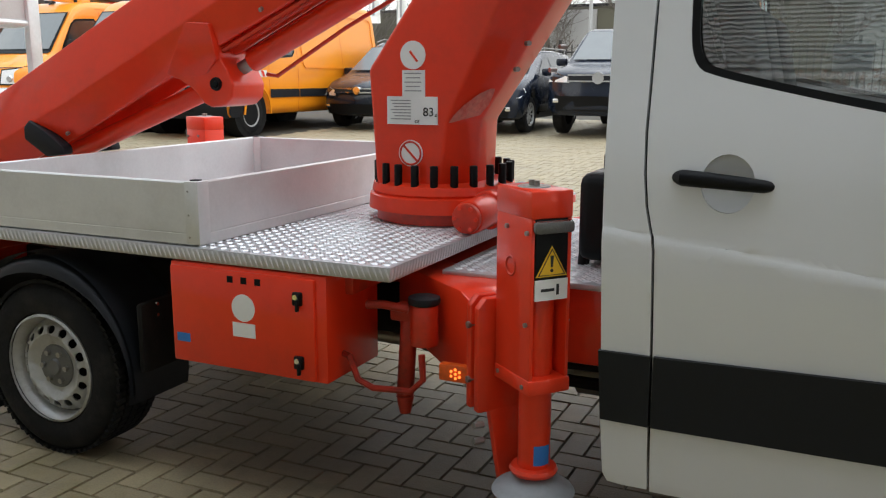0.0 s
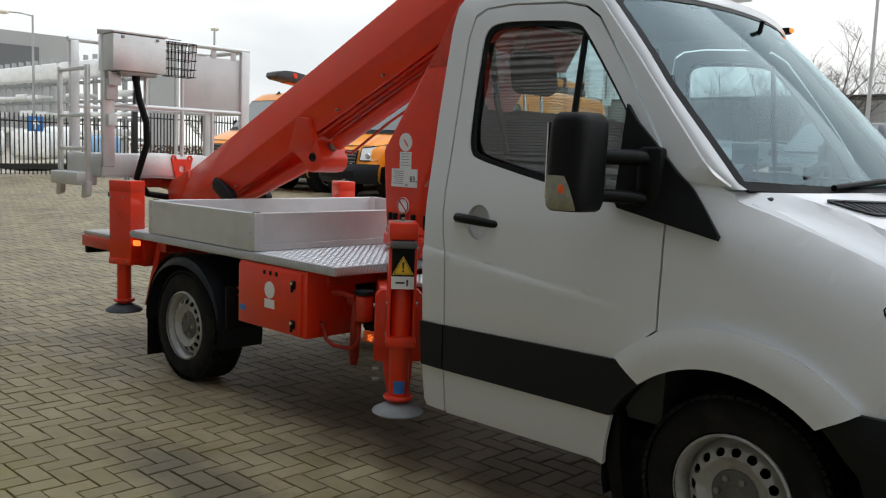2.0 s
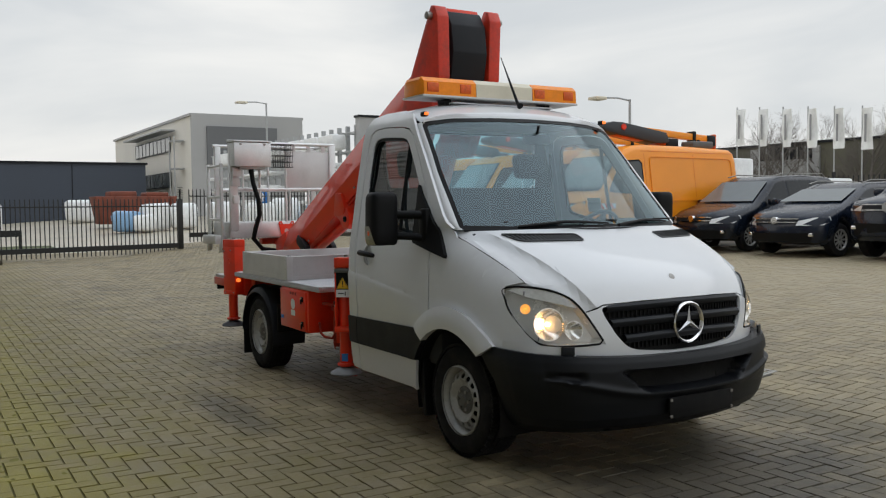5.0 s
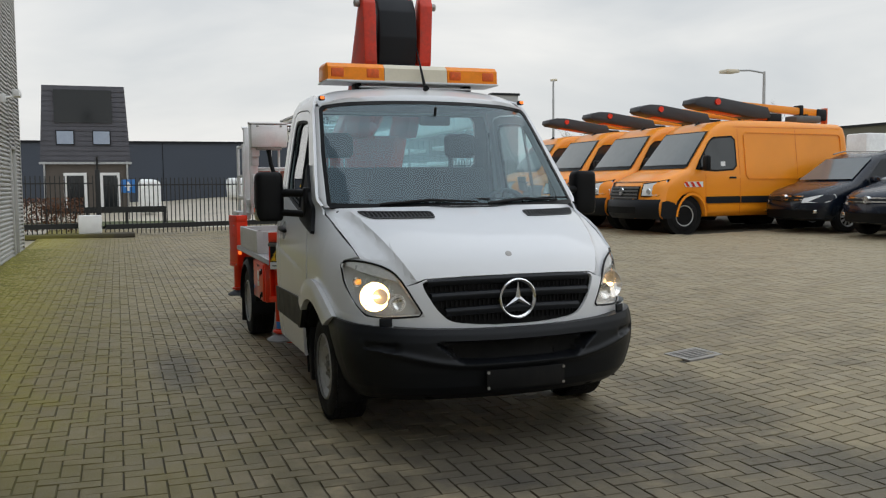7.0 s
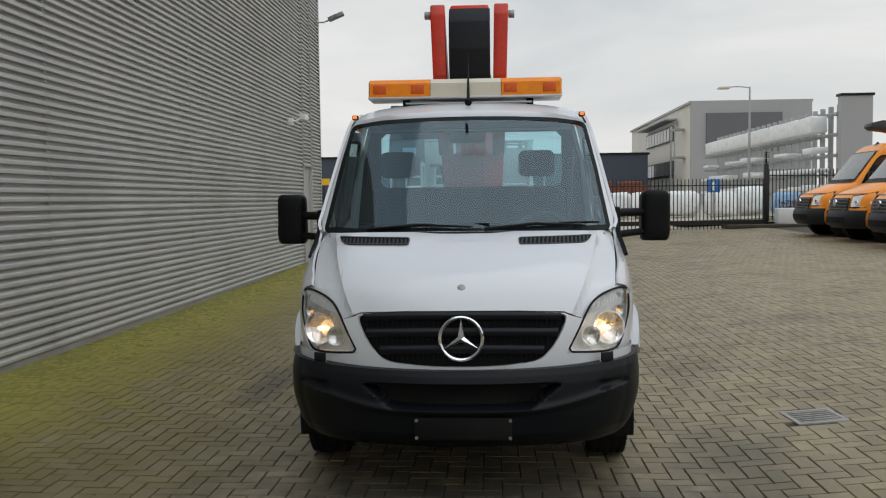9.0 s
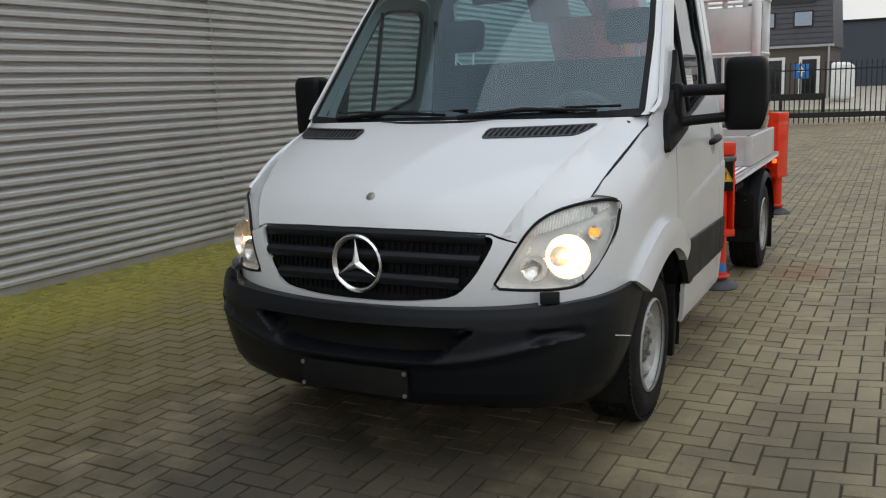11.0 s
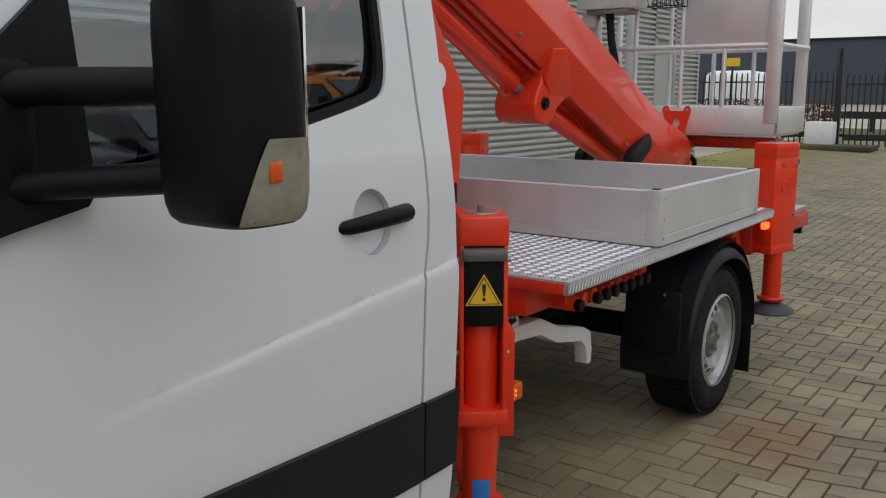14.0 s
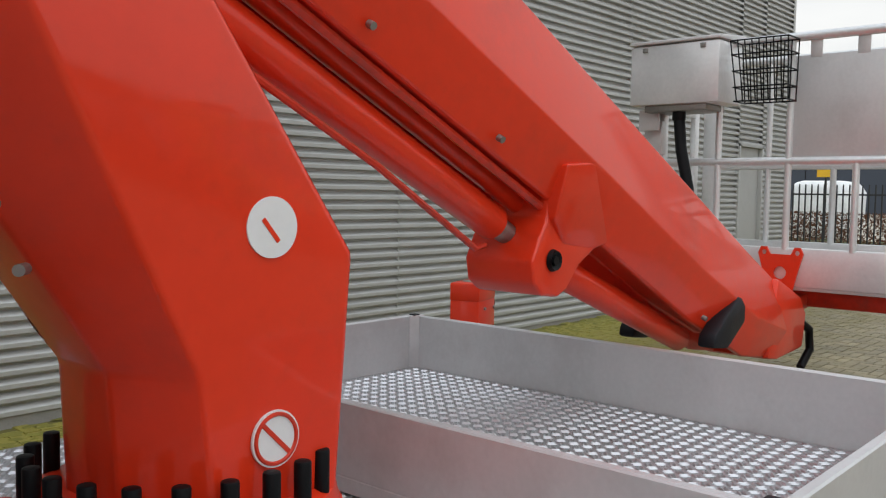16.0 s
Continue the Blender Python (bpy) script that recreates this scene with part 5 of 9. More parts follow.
FY, RY_ = 0.845, 0.838
w0 = make_wheel(FAX, -FY, -1)
for x, y, sg in ((FAX, FY, 1), (RAX, -RY_, -1), (RAX, RY_, 1)):
    make_wheel(x, y, sg, w0)
for sgn in (-1, 1):
    part("frame_rail", Shape().box((-2.95, sgn * 0.42, 0.60), (3.2, 0.07, 0.18), 0.01), M_UNDER, truck)
    # mudguard over the rear wheel
    mg = []
    for k in range(25):
        a = radians(-12 + 196 * k / 24)
        r = 0.43
        mg.append([(RAX + r * math.cos(a) * 1.0, sgn * yy, 0.355 + (r + dz) * math.sin(a) + (0 if math.sin(a) > -0.3 else 0)) for yy, dz in ((0.66, 0.0), (0.90, 0.0), (0.945, -0.006), (0.97, -0.028), (0.975, -0.06))])
    part("mudguard", Shape().grid(mg), M_TRIM, truck, "dark grey plastic mudguard", angle=50)
    ms = Shape()
    ms.grid([[(RAX + 0.445 * math.cos(a), sgn * yy, 0.355 + 0.445 * math.sin(a)) for yy in (0.885, 0.90, 0.955, 0.962)] for a in (radians(-10 + 192 * k / 24) for k in range(25))])
    part("mudguard_rib", ms, M_TRIM, truck)
    part("mud_flap", Shape().box((RAX - 0.44, sgn * 0.83, 0.25), (0.012, 0.26, 0.34), 0.004), M_BLACK, truck)
    part("splash_panel", Shape().box((RAX + 0.465, sgn * 0.82, 0.52), (0.03, 0.25, 0.26), 0.014), M_UNDER, truck)
    for z in (0.60, 0.64):
        part("panel_rivet", Shape().cyl((RAX + 0.49, sgn * 0.88, z), (RAX + 0.497, sgn * 0.88, z), 0.006, seg=10), M_CHROME, truck)
part("rear_axle", Shape().cyl((RAX, -0.72, RW), (RAX, 0.72, RW), 0.06).lathe([(0, 0.15), (0.10, 0.11), (0.14, 0), (0.10, -0.11), (0, -0.15)], Matrix.Translation((RAX, 0, RW)) @ pose(0, 0, 0, 0, 90, 0), 20), M_UNDER, truck)
part("front_axle", Shape().cyl((FAX, -0.72, RW), (FAX, 0.72, RW), 0.05), M_UNDER, truck)
part("prop_shaft", Shape().cyl((RAX, 0, 0.38), (-0.6, 0, 0.45), 0.045), M_UNDER, truck)
part("exhaust", Shape().cyl((-1.75, -0.30, 0.42), (-1.15, -0.32, 0.42), 0.085).cyl((-2.6, -0.28, 0.44), (-1.75, -0.30, 0.42), 0.03), M_STEEL, truck, "dull steel exhaust silencer")
part("fuel_tank", Shape().box((-1.25, 0.45, 0.50), (0.6, 0.5, 0.26), 0.04), M_UNDER, truck)
part("spare_carrier", Shape().cyl((-4.35, 0, 0.46), (-4.35, 0, 0.66), 0.33, bevel=0.03), M_RUBBER, truck)
part("chassis_bracket", Shape().prism([(-2.30, 0.595), (-2.30, 0.645), (-2.53, 0.64), (-2.68, 0.575), (-2.88, 0.53), (-2.94, 0.50), (-2.955, 0.42), (-2.95, 0.365), (-2.915, 0.365), (-2.905, 0.44), (-2.86, 0.475), (-2.66, 0.515), (-2.53, 0.575)], "y", 0.60, 0.66, 0.005), M_PAPER, truck, "white painted steel bracket under the deck")
part("white_cross_member", Shape().box((-2.35, 0.30, 0.63), (0.09, 0.7, 0.10), 0.01), M_PAPER, truck)

# ---- deck ----
DZ, DX0, DX1, DY = 0.882, -2.160, -4.36, 0.968
deck = part("deck", Shape().prism([(DX1, -DY), (DX0, -DY), (DX0, DY), (DX1, DY)], "z", DZ - 0.046, DZ, 0.004), M_TREAD, truck, "aluminium tread plate deck")
part("front_step_plate", Shape().box((-1.86, 0, 0.80), (0.58, 1.25, 0.02), 0.004), M_TREAD, truck, "aluminium tread plate step")


def bar_grid(x0, x1, y0, y1, z, skip=None):
    """Raised pattern of tread plate: pairs of short bars turned this way and that."""
    v, f = [], []
    p = 0.031
    mx, my, q = (x0 + x1) / 2, (y0 + y1) / 2, math.sqrt(0.5)
    n = int((x1 - x0 + y1 - y0) * q / p / 2) + 1
    for i in range(-n, n):
        for j in range(-n, n):
            cx, cy = mx + (i - j) * p * q, my + (i + j) * p * q
            if not (x0 + 0.013 < cx < x1 - 0.013 and y0 + 0.013 < cy < y1 - 0.013) or skip and skip(cx, cy):
                continue
            a = radians(45 if (i + j) % 2 else -45)
            c, s_ = math.cos(a), math.sin(a)
            for side in (-0.0062, 0.0062):
                b = len(v)
                for u, w in ((-0.0145, 0), (-0.007, 0.0034), (0.007, 0.0034), (0.0145, 0), (0.007, -0.0034), (-0.007, -0.0034)):
                    v.append((cx + c * u - s_ * (w + side), cy + s_ * u + c * (w + side), z))
                for u in (-0.010, 0.010):
                    v.append((cx + c * u - s_ * side, cy + s_ * u + c * side, z + 0.0032))
                f += [(b, b + 1, b + 6), (b + 1, b + 2, b + 7, b + 6), (b + 2, b + 3, b + 7), (b + 3, b + 4, b + 7), (b + 4, b + 5, b + 6, b + 7), (b + 5, b, b + 6)]
    mesh = bpy.data.meshes.new("tread_pattern")
    mesh.from_pydata([tuple(q) for q in v], [], [t[::-1] for t in f])
    mesh.materials.append(M_BAR)
    return mesh


def link_mesh(name, mesh, parent, kind=""):
    ob = new(name, mesh)
    ob.parent = parent
    ob.matrix_parent_inverse = parent.matrix_world.inverted()
    if kind:
        ob["kind"] = kind
    return ob


link_mesh("tread_pattern", bar_grid(DX1 + 0.01, DX0 - 0.01, -DY + 0.01, DY - 0.01, DZ + 0.0004, lambda x, y: (x + 2.43) ** 2 + y * y < 0.075), deck, "stuff")
link_mesh("tread_pattern", bar_grid(-2.14, -1.58, -0.61, 0.61, 0.8104), truck, "stuff")


def edge_bars(p0, p1, nrm, z0, z1):
    """Slanted tread bars on the deck's folded edge."""
    v, f = [], []
    p0, p1, nrm = Vector(p0), Vector(p1), Vector(nrm)
    d = p1 - p0
    n = int(d.length / 0.021)
    t = d.normalized()
    zc = (z0 + z1) / 2
    for k in range(n):
        c = p0 + t * (k + 0.5) * 0.021 + Vector((0, 0, zc))
        b = len(v)
        sl = 0.011
        hh = (z1 - z0) * 0.42
        for u, w, o in ((-sl, -hh, 0), (-sl + 0.008, -hh, 0), (sl, hh, 0), (sl - 0.008, hh, 0), (-sl * 0.5, -hh * 0.5, 0.003), (sl * 0.5, hh * 0.5, 0.003)):
            v.append(c + t * u + Vector((0, 0, w)) + nrm * (o + 0.0006))
        f += [(b, b + 1, b + 4), (b + 1, b + 2, b + 5, b + 4), (b + 2, b + 3, b + 5), (b + 3, b, b + 4, b + 5)]
    mesh = bpy.data.meshes.new("edge_pattern")
    mesh.from_pydata([tuple(q) for q in v], [], f)
    mesh.materials.append(M_BAR)
    return mesh


link_mesh("edge_pattern", edge_bars((DX0, -DY, 0), (DX1, -DY, 0), (0, -1, 0), DZ - 0.046, DZ), deck, "stuff")
link_mesh("edge_pattern", edge_bars((DX0, DY, 0), (DX1, DY, 0), (0, 1, 0), DZ - 0.046, DZ), deck, "stuff")
link_mesh("edge_pattern", edge_bars((DX0, -DY, 0), (DX0, DY, 0), (1, 0, 0), DZ - 0.046, DZ), deck, "stuff")
# red reflection on the deck's front edge, laid on as a coloured strip
part("deck_end_paint", Shape().box((DX0 + 0.001, 0.50, DZ - 0.026), (0.006, 0.90, 0.036), 0.002), M_RED_WORN, deck)
for x in (-2.4, -3.0, -4.1):
    part("deck_bearer", Shape().box((x, 0, 0.79), (0.08, 1.7, 0.08), 0.008), M_RED_WORN, truck)
# dropside box on the deck
BX0, BX1, BY, BZ0, BZ1 = -2.885, -4.08, 0.957, DZ + 0.006, 1.10
tray = part("dropside_box", Shape().box(((BX0 + BX1) / 2, 0, BZ0 + 0.004), (BX0 - BX1 - 0.06, 2 * BY - 0.06, 0.008)), M_TREAD, truck, "low silver aluminium box with a tread plate floor")
link_mesh("tread_pattern", bar_grid(BX1 + 0.03, BX0 - 0.03, -BY + 0.03, BY - 0.03, BZ0 + 0.009), tray, "stuff")
H_ = BZ1 - BZ0


def board(p0, p1, nrm):
    """A dropside board from p0 to p1 with a folded rim and a pressed line."""
    p0, p1, nrm = Vector(p0), Vector(p1), Vector(nrm)
    prof = [(0, 0), (0, 0.034), (-0.0012, 0.036), (-0.0012, 0.038), (0, 0.040), (0, H_ - 0.004), (-0.004, H_), (-0.022, H_), (-0.026, H_ - 0.004), (-0.026, 0)]
    return Shape().grid([[tuple(p + nrm * o + Vector((0, 0, BZ0 + h))) for o, h in prof] for p in (p0, p1)])


for a, b, n in (((BX0 - 0.03, -BY, 0), (BX1 + 0.03, -BY, 0), (0, -1, 0)), ((BX1 + 0.03, BY, 0), (BX0 - 0.03, BY, 0), (0, 1, 0)), ((BX0, BY - 0.03, 0), (BX0, -BY + 0.03, 0), (1, 0, 0)), ((BX1, -BY + 0.03, 0), (BX1, BY - 0.03, 0), (-1, 0, 0))):
    part("side_board", board(a, b, n), M_ALU, tray, angle=20)
for sx, x in ((1, BX0), (-1, BX1)):
    for sy in (-1, 1):
        post = part("corner_post", Shape().prism([(x + sx * 0.002, sy * (BY - 0.055)), (x + sx * 0.002, sy * (BY + 0.002)), (x - sx * 0.055, sy * (BY + 0.002)), (x - sx * 0.055, sy * (BY - 0.029)), (x - sx * 0.029, sy * (BY - 0.055))], "z", BZ0 + 0.001, BZ1 + 0.0015, 0.002), M_ALU, tray)
        part("corner_cap", Shape().box((x - sx * 0.03, sy * (BY - 0.03), BZ1 + 0.003), (0.03, 0.03, 0.005), 0.002), M_TRIM, post)
        for z in (0.025, 0.10, 0.18):
            part("rivet", Shape().cyl((x - sx * 0.04, sy * BY, BZ0 + z), (x - sx * 0.04, sy * (BY + 0.003), BZ0 + z), 0.004, seg=8), M_STEEL, post)
# latch box (locker) under the deck
lk = part("locker", Shape().box((-2.70, -0.80, 0.655), (0.62, 0.33, 0.352), 0.006), M_RED, truck, "red steel locker with two black latches")
part("locker_door", Shape().box((-2.715, -0.972, 0.652), (0.575, 0.016, 0.335), 0.006), M_RED, lk)
for z in (0.755, 0.545):
    lt = part("locker_latch", Shape().box((-2.485, -0.985, z), (0.035, 0.016, 0.045), 0.006), M_BLACK, lk)
    part("latch_key", Shape().cyl((-2.485, -0.99, z + 0.008), (-2.485, -1.0, z + 0.008), 0.009, seg=14), M_CHROME, lt)
    part("latch_lever", Shape().box((-2.478, -0.998, z - 0.018), (0.012, 0.012, 0.04), 0.004), M_BLACK, lt)
part("locker_sticker", Shape().cyl((-2.70, -0.9805, 0.70), (-2.70, -0.982, 0.70), 0.046, seg=32), M_PAPER, lk, "round faded white sticker")
part("locker_label", Shape().box((-2.70, -0.981, 0.625), (0.09, 0.002, 0.048)), M_PAPER, lk)
part("locker_tag", Shape().box((-2.955, -0.981, 0.57), (0.055, 0.002, 0.03)), M_BLUE, lk)
for x in (-2.75, -2.695, -2.64):
    part("drill_hole", Shape().box((x, -0.981, 0.792), (0.022, 0.002, 0.022), 0.0), M_UNDER, lk)
# valve bank under the deck on the driver's side
vb = part("valve_block", Shape().box((-2.72, 0.74, 0.755), (0.62, 0.12, 0.075), 0.01), M_RED_WORN, truck, "row of red hydraulic valves with black knobs")
for k in range(9):
    x = -2.42 - 0.07 * k
    part("valve_barrel", Shape().cyl((x, 0.76, 0.745 + 0.004 * (k % 3)), (x, 0.86, 0.745 + 0.004 * (k % 3)), 0.026, seg=16, bevel=0.004), M_RED if k < 3 else M_RED_WORN, vb)
    if k != 1:
        part("valve_knob", Shape().cyl((x, 0.86, 0.742), (x, 0.885, 0.742), 0.022, seg=14, bevel=0.004), M_BLACK, vb)
part("red_housing", Shape().box((-2.28, 0.62, 0.785), (0.18, 0.36, 0.10), 0.012), M_RED_WORN, truck)
part("cable_loom", Shape().pipe([(-2.2, 0.75, 0.72), (-2.1, 0.72, 0.66), (-1.95, 0.66, 0.68), (-1.85, 0.5, 0.72)], 0.008, 6), M_BLACK, truck)
part("cable_loom", Shape().pipe([(-2.25, 0.70, 0.70), (-2.05, 0.78, 0.645), (-1.9, 0.7, 0.70)], 0.006, 6), M_BLACK, truck)

# ---- turret ----
TX = -2.43
ring = part("slew_ring", Shape().lathe([(0, 0.11), (0.262, 0.11), (0.285, 0.10), (0.292, 0.07), (0.285, 0.062), (0.30, 0.055), (0.305, 0.0), (0.0, 0.0)], Matrix.Translation((TX, 0, DZ + 0.050)), 64), M_RED, truck, "red slewing ring with black bolt caps")
part("ring_base", Shape().cyl((TX, 0, DZ + 0.004), (TX, 0, DZ + 0.055), 0.272, seg=48), M_RED_WORN, truck)
for k in range(22):
    a = 2 * math.pi * (k + 0.5) / 22
    part("bolt_cap", Shape().cyl((TX + 0.268 * math.cos(a), 0.268 * math.sin(a), DZ + 0.145), (TX + 0.268 * math.cos(a), 0.268 * math.sin(a), DZ + 0.232), 0.0155, seg=14, bevel=0.004), M_BLACK, ring)


def col_sec(z):
    xr = lerp(z, [(0.97, -2.61), (1.47, -2.632), (1.95, -2.272), (3.06, -1.45)])
    xf = lerp(z, [(0.97, -2.36), (1.28, -2.312), (1.71, -2.10), (1.95, -1.985)])
    xn = lerp(z, [(0.97, -2.255), (1.28, -2.235), (1.72, -1.945), (1.95, -1.80)])
    wy = lerp(z, [(0.97, 0.225), (1.3, 0.238), (1.95, 0.262)])
    wn = lerp(z, [(0.97, 0.10), (1.28, 0.085), (1.95, 0.10)])
    return [(xr, -wy * 0.98, z), (xr - 0.012, -wy + 0.02, z), (xr - 0.012, wy - 0.02, z), (xr, wy * 0.98, z), (xf, wy, z), (xn, wn, z), (xn, -wn, z), (xf, -wy, z)]


col = Shape().grid([col_sec(z) for z in (0.97, 1.10, 1.28, 1.47, 1.70, 1.95)], closed=True)
col.bm.faces.new(col.bm.verts[-8:])
bmesh.ops.recalc_face_normals(col.bm, faces=col.bm.faces[:])
bmesh.ops.bevel(col.bm, geom=[e for e in col.bm.edges if len(e.link_faces) == 2 and e.calc_face_angle(0) > 0.3], offset=0.010, segments=3, affect="EDGES", profile=0.5)
turret = part("turret", col, M_RED, truck, "glossy red boom column with white stickers", angle=30)
for sgn in (-1, 1):
    pl = [(-2.28, 1.93), (-1.72, 1.93), (-1.375, 2.52), (-1.365, 2.98), (-1.40, 3.06), (-1.46, 3.075), (-1.55, 2.95)]
    s = Shape().prism(pl, "y", sgn * 0.19, sgn * 0.30, 0.012)
    for v in s.bm.verts:
        v.co.y *= 0.88 + 0.12 * max(0, (v.co.z - 1.93) / 1.15)
    part("head_plate", s, M_RED_WORN, turret)
    part("head_pin", Shape().cyl((-1.45, sgn * 0.30, 2.99), (-1.45, sgn * 0.345, 2.99), 0.03, bevel=0.005), M_STEEL, turret)
    # stickers
    k1 = part("round_sticker", Shape().cyl((-2.447, sgn * 0.243, 1.522), (-2.447, sgn * 0.2465, 1.522), 0.052, seg=40), M_PAPER, turret, "round white sticker")
    part("sticker_mark", Shape().box((-2.443, sgn * 0.247, 1.517), (0.008, 0.002, 0.05), m=Matrix.Translation((-2.443, sgn * 0.247, 1.517)) @ pose(0, 0, 0, 0, sgn * 40, 0) @ Matrix.Translation((2.443, -sgn * 0.247, -1.517))), M_RED, k1)
    k2 = part("prohibition_sticker", Shape().cyl((-2.462, sgn * 0.2335, 1.157), (-2.462, sgn * 0.2385, 1.157), 0.050, seg=40), M_PAPER, turret, "round white sticker with a red slashed ring")
    rp = [(-2.462 + 0.043 * math.cos(2 * math.pi * q / 32), sgn * 0.239, 1.157 + 0.043 * math.sin(2 * math.pi * q / 32)) for q in range(32)]
    part("sticker_ring", Shape().pipe(rp, 0.004, 6, closed=True).box((-2.462, sgn * 0.239, 1.157), (0.008, 0.003, 0.085), m=Matrix.Translation((-2.462, sgn * 0.239, 1.157)) @ pose(0, 0, 0, 0, sgn * 45, 0) @ Matrix.Translation((2.462, -sgn * 0.239, -1.157))), M_RED_WORN, k2)
    for x, z in ((-2.02, 1.56), (-2.06, 1.47)):
        part("cover_screw", Shape().cyl((x, sgn * 0.195, z), (x + 0.02, sgn * 0.22, z), 0.009, seg=10), M_STEEL, turret)
# plates with small print on the passenger side
pm = lambda x, z: Matrix.Translation((x, -0.2455, z)) @ pose(0, 0, 0, 90, 0, 0)
k3 = part("data_plate", Shape().box((-2.445, -0.243, 1.418), (0.094, 0.004, 0.098)), M_PAPER, turret, "white data plate with small print")
k4 = part("noise_label", Shape().box((-2.452, -0.242, 1.318), (0.212, 0.004, 0.104)), M_PAPER, turret, "white noise label reading 83")
part("noise_value", text_shape("83", 0.046, pm(-2.383, 1.312)), M_INK, k4)
part("noise_unit", text_shape("a", 0.022, pm(-2.352, 1.303)), M_INK, k4)
part("ce_mark", text_shape("CE", 0.016, pm(-2.43, 1.277)), M_INK, k4)
tx = Shape()
for k in range(7):
    tx.box((-2.50 + 0.004 * (k % 3), -0.2447, 1.355 - 0.0115 * k), (0.085 - 0.008 * (k % 3), 0.001, 0.004))
tagged(part("print_lines", tx, M_GREYINK, k4), kind="stuff")
tx = Shape()
for k in range(5):
    tx.box((-2.447, -0.2457, 1.455 - 0.016 * k), (0.07 - 0.01 * (k % 2), 0.001, 0.004))
tagged(part("print_lines", tx, M_GREYINK, k3), kind="stuff")
def neck_face(z, q):
    """A place on the column's slanting front face."""
    a, b = Vector(col_sec(z)[7]), Vector(col_sec(z)[6])
    return tuple(a.lerp(b, q) + Vector((0.0035, -0.0025, 0)))


M_PALE_RED = material("whitened_red_enamel", (0.66, 0.20, 0.15), 0.5, vary=0.35, scale=9, dirt=(0.62, 0.03, 0.01), dirt_amount=0.9, dirt_scale=14)
# mottled paler patch on the column's slanting face
part("worn_patch", Shape().grid([[neck_face(z, q0 + (q1 - q0) * k / 3) for k in range(4)] for z, q0, q1 in ((1.275, 0.05, 0.12), (1.30, 0.10, 0.85), (1.34, 0.25, 0.92), (1.38, 0.5, 0.88), (1.40, 0.72, 0.84))]), M_PALE_RED, turret, "pale pinkish patch in the red paint")
# slew motor
M_NAVYCAP = material("dark_blue_cap_plastic", (0.018, 0.022, 0.045), 0.45, vary=0.1)
mo = part("slew_motor", Shape().cyl((-2.17, -0.36, 0.945), (-2.16, -0.06, 0.955), 0.062, bevel=0.01).cyl((-2.165, -0.20, 0.95), (-2.165, -0.12, 0.95), 0.074, bevel=0.01), M_RED, truck, "red slewing gear motor")
part("motor_cap", Shape().cyl((-2.17, -0.385, 0.945), (-2.17, -0.36, 0.945), 0.055, bevel=0.006), M_RED_WORN, mo)
for k in range(6):
    a = 2 * math.pi * k / 6
    part("motor_bolt", Shape().cyl((-2.17 + 0.042 * math.cos(a), -0.392, 0.945 + 0.042 * math.sin(a)), (-2.17 + 0.042 * math.cos(a), -0.38, 0.945 + 0.042 * math.sin(a)), 0.008, seg=6), M_RED, mo)
part("motor_body", Shape().cyl((-2.16, 0.0, 0.955), (-2.175, 0.13, 0.955), 0.058, bevel=0.01), M_RED, mo)
part("motor_collar", Shape().cyl((-2.175, 0.13, 0.955), (-2.185, 0.20, 0.955), 0.045, bevel=0.006).box((-2.19, 0.16, 0.985), (0.06, 0.05, 0.05), 0.008), M_BLACK, mo)
part("motor_ring", Shape().cyl((-2.185, 0.20, 0.955), (-2.19, 0.235, 0.955), 0.050, bevel=0.005), M_STEEL, mo)
part("motor_end", Shape().cyl((-2.19, 0.235, 0.955), (-2.195, 0.285, 0.955), 0.054, seg=32, bevel=0.012), M_NAVYCAP, mo, "dark blue plastic motor cap")

# ---- boom ----


def top_z(x):
    return 1.29 + 0.471 * (x + 4.98)


def boom_sec(x, zt, zb):
    h = zt - zb
    return [(x, -0.105, zt), (x, 0.105, zt), (x, 0.172, zb + h * 0.37), (x, 0.112, zb), (x, 0.092, zb), (x, 0.080, zb + 0.075), (x, -0.080, zb + 0.075), (x, -0.092, zb), (x, -0.112, zb), (x, -0.172, zb + h * 0.37)]


secs = []
for x, zb in ((-5.05, 0.94), (-4.75, 0.985), (-4.30, 1.165), (-3.6, 1.502), (-2.6, 1.960), (-1.75, 2.35)):
    secs.append(boom_sec(x, top_z(x) if x > -5 else 1.262, zb))
bs = Shape().grid(secs, closed=True)
bs.bm.faces.new(bs.bm.verts[:10])
bs.bm.faces.new(bs.bm.verts[-10:])
bmesh.ops.recalc_face_normals(bs.bm, faces=bs.bm.faces[:])
bmesh.ops.bevel(bs.bm, geom=[e for e in bs.bm.edges if len(e.link_faces) == 2 and e.calc_face_angle(0) > 0.25], offset=0.007, segments=2, affect="EDGES", profile=0.5)
boom = part("boom", bs, M_RED, truck, "glossy red folded lifting boom", angle=18)
part("boom_tip", Shape().prism([(-5.36, 1.10), (-5.29, 1.175), (-5.03, 1.268), (-4.95, 0.95), (-5.05, 0.935), (-5.33, 0.95)], "y", -0.14, 0.14, 0.02), M_RED, boom)
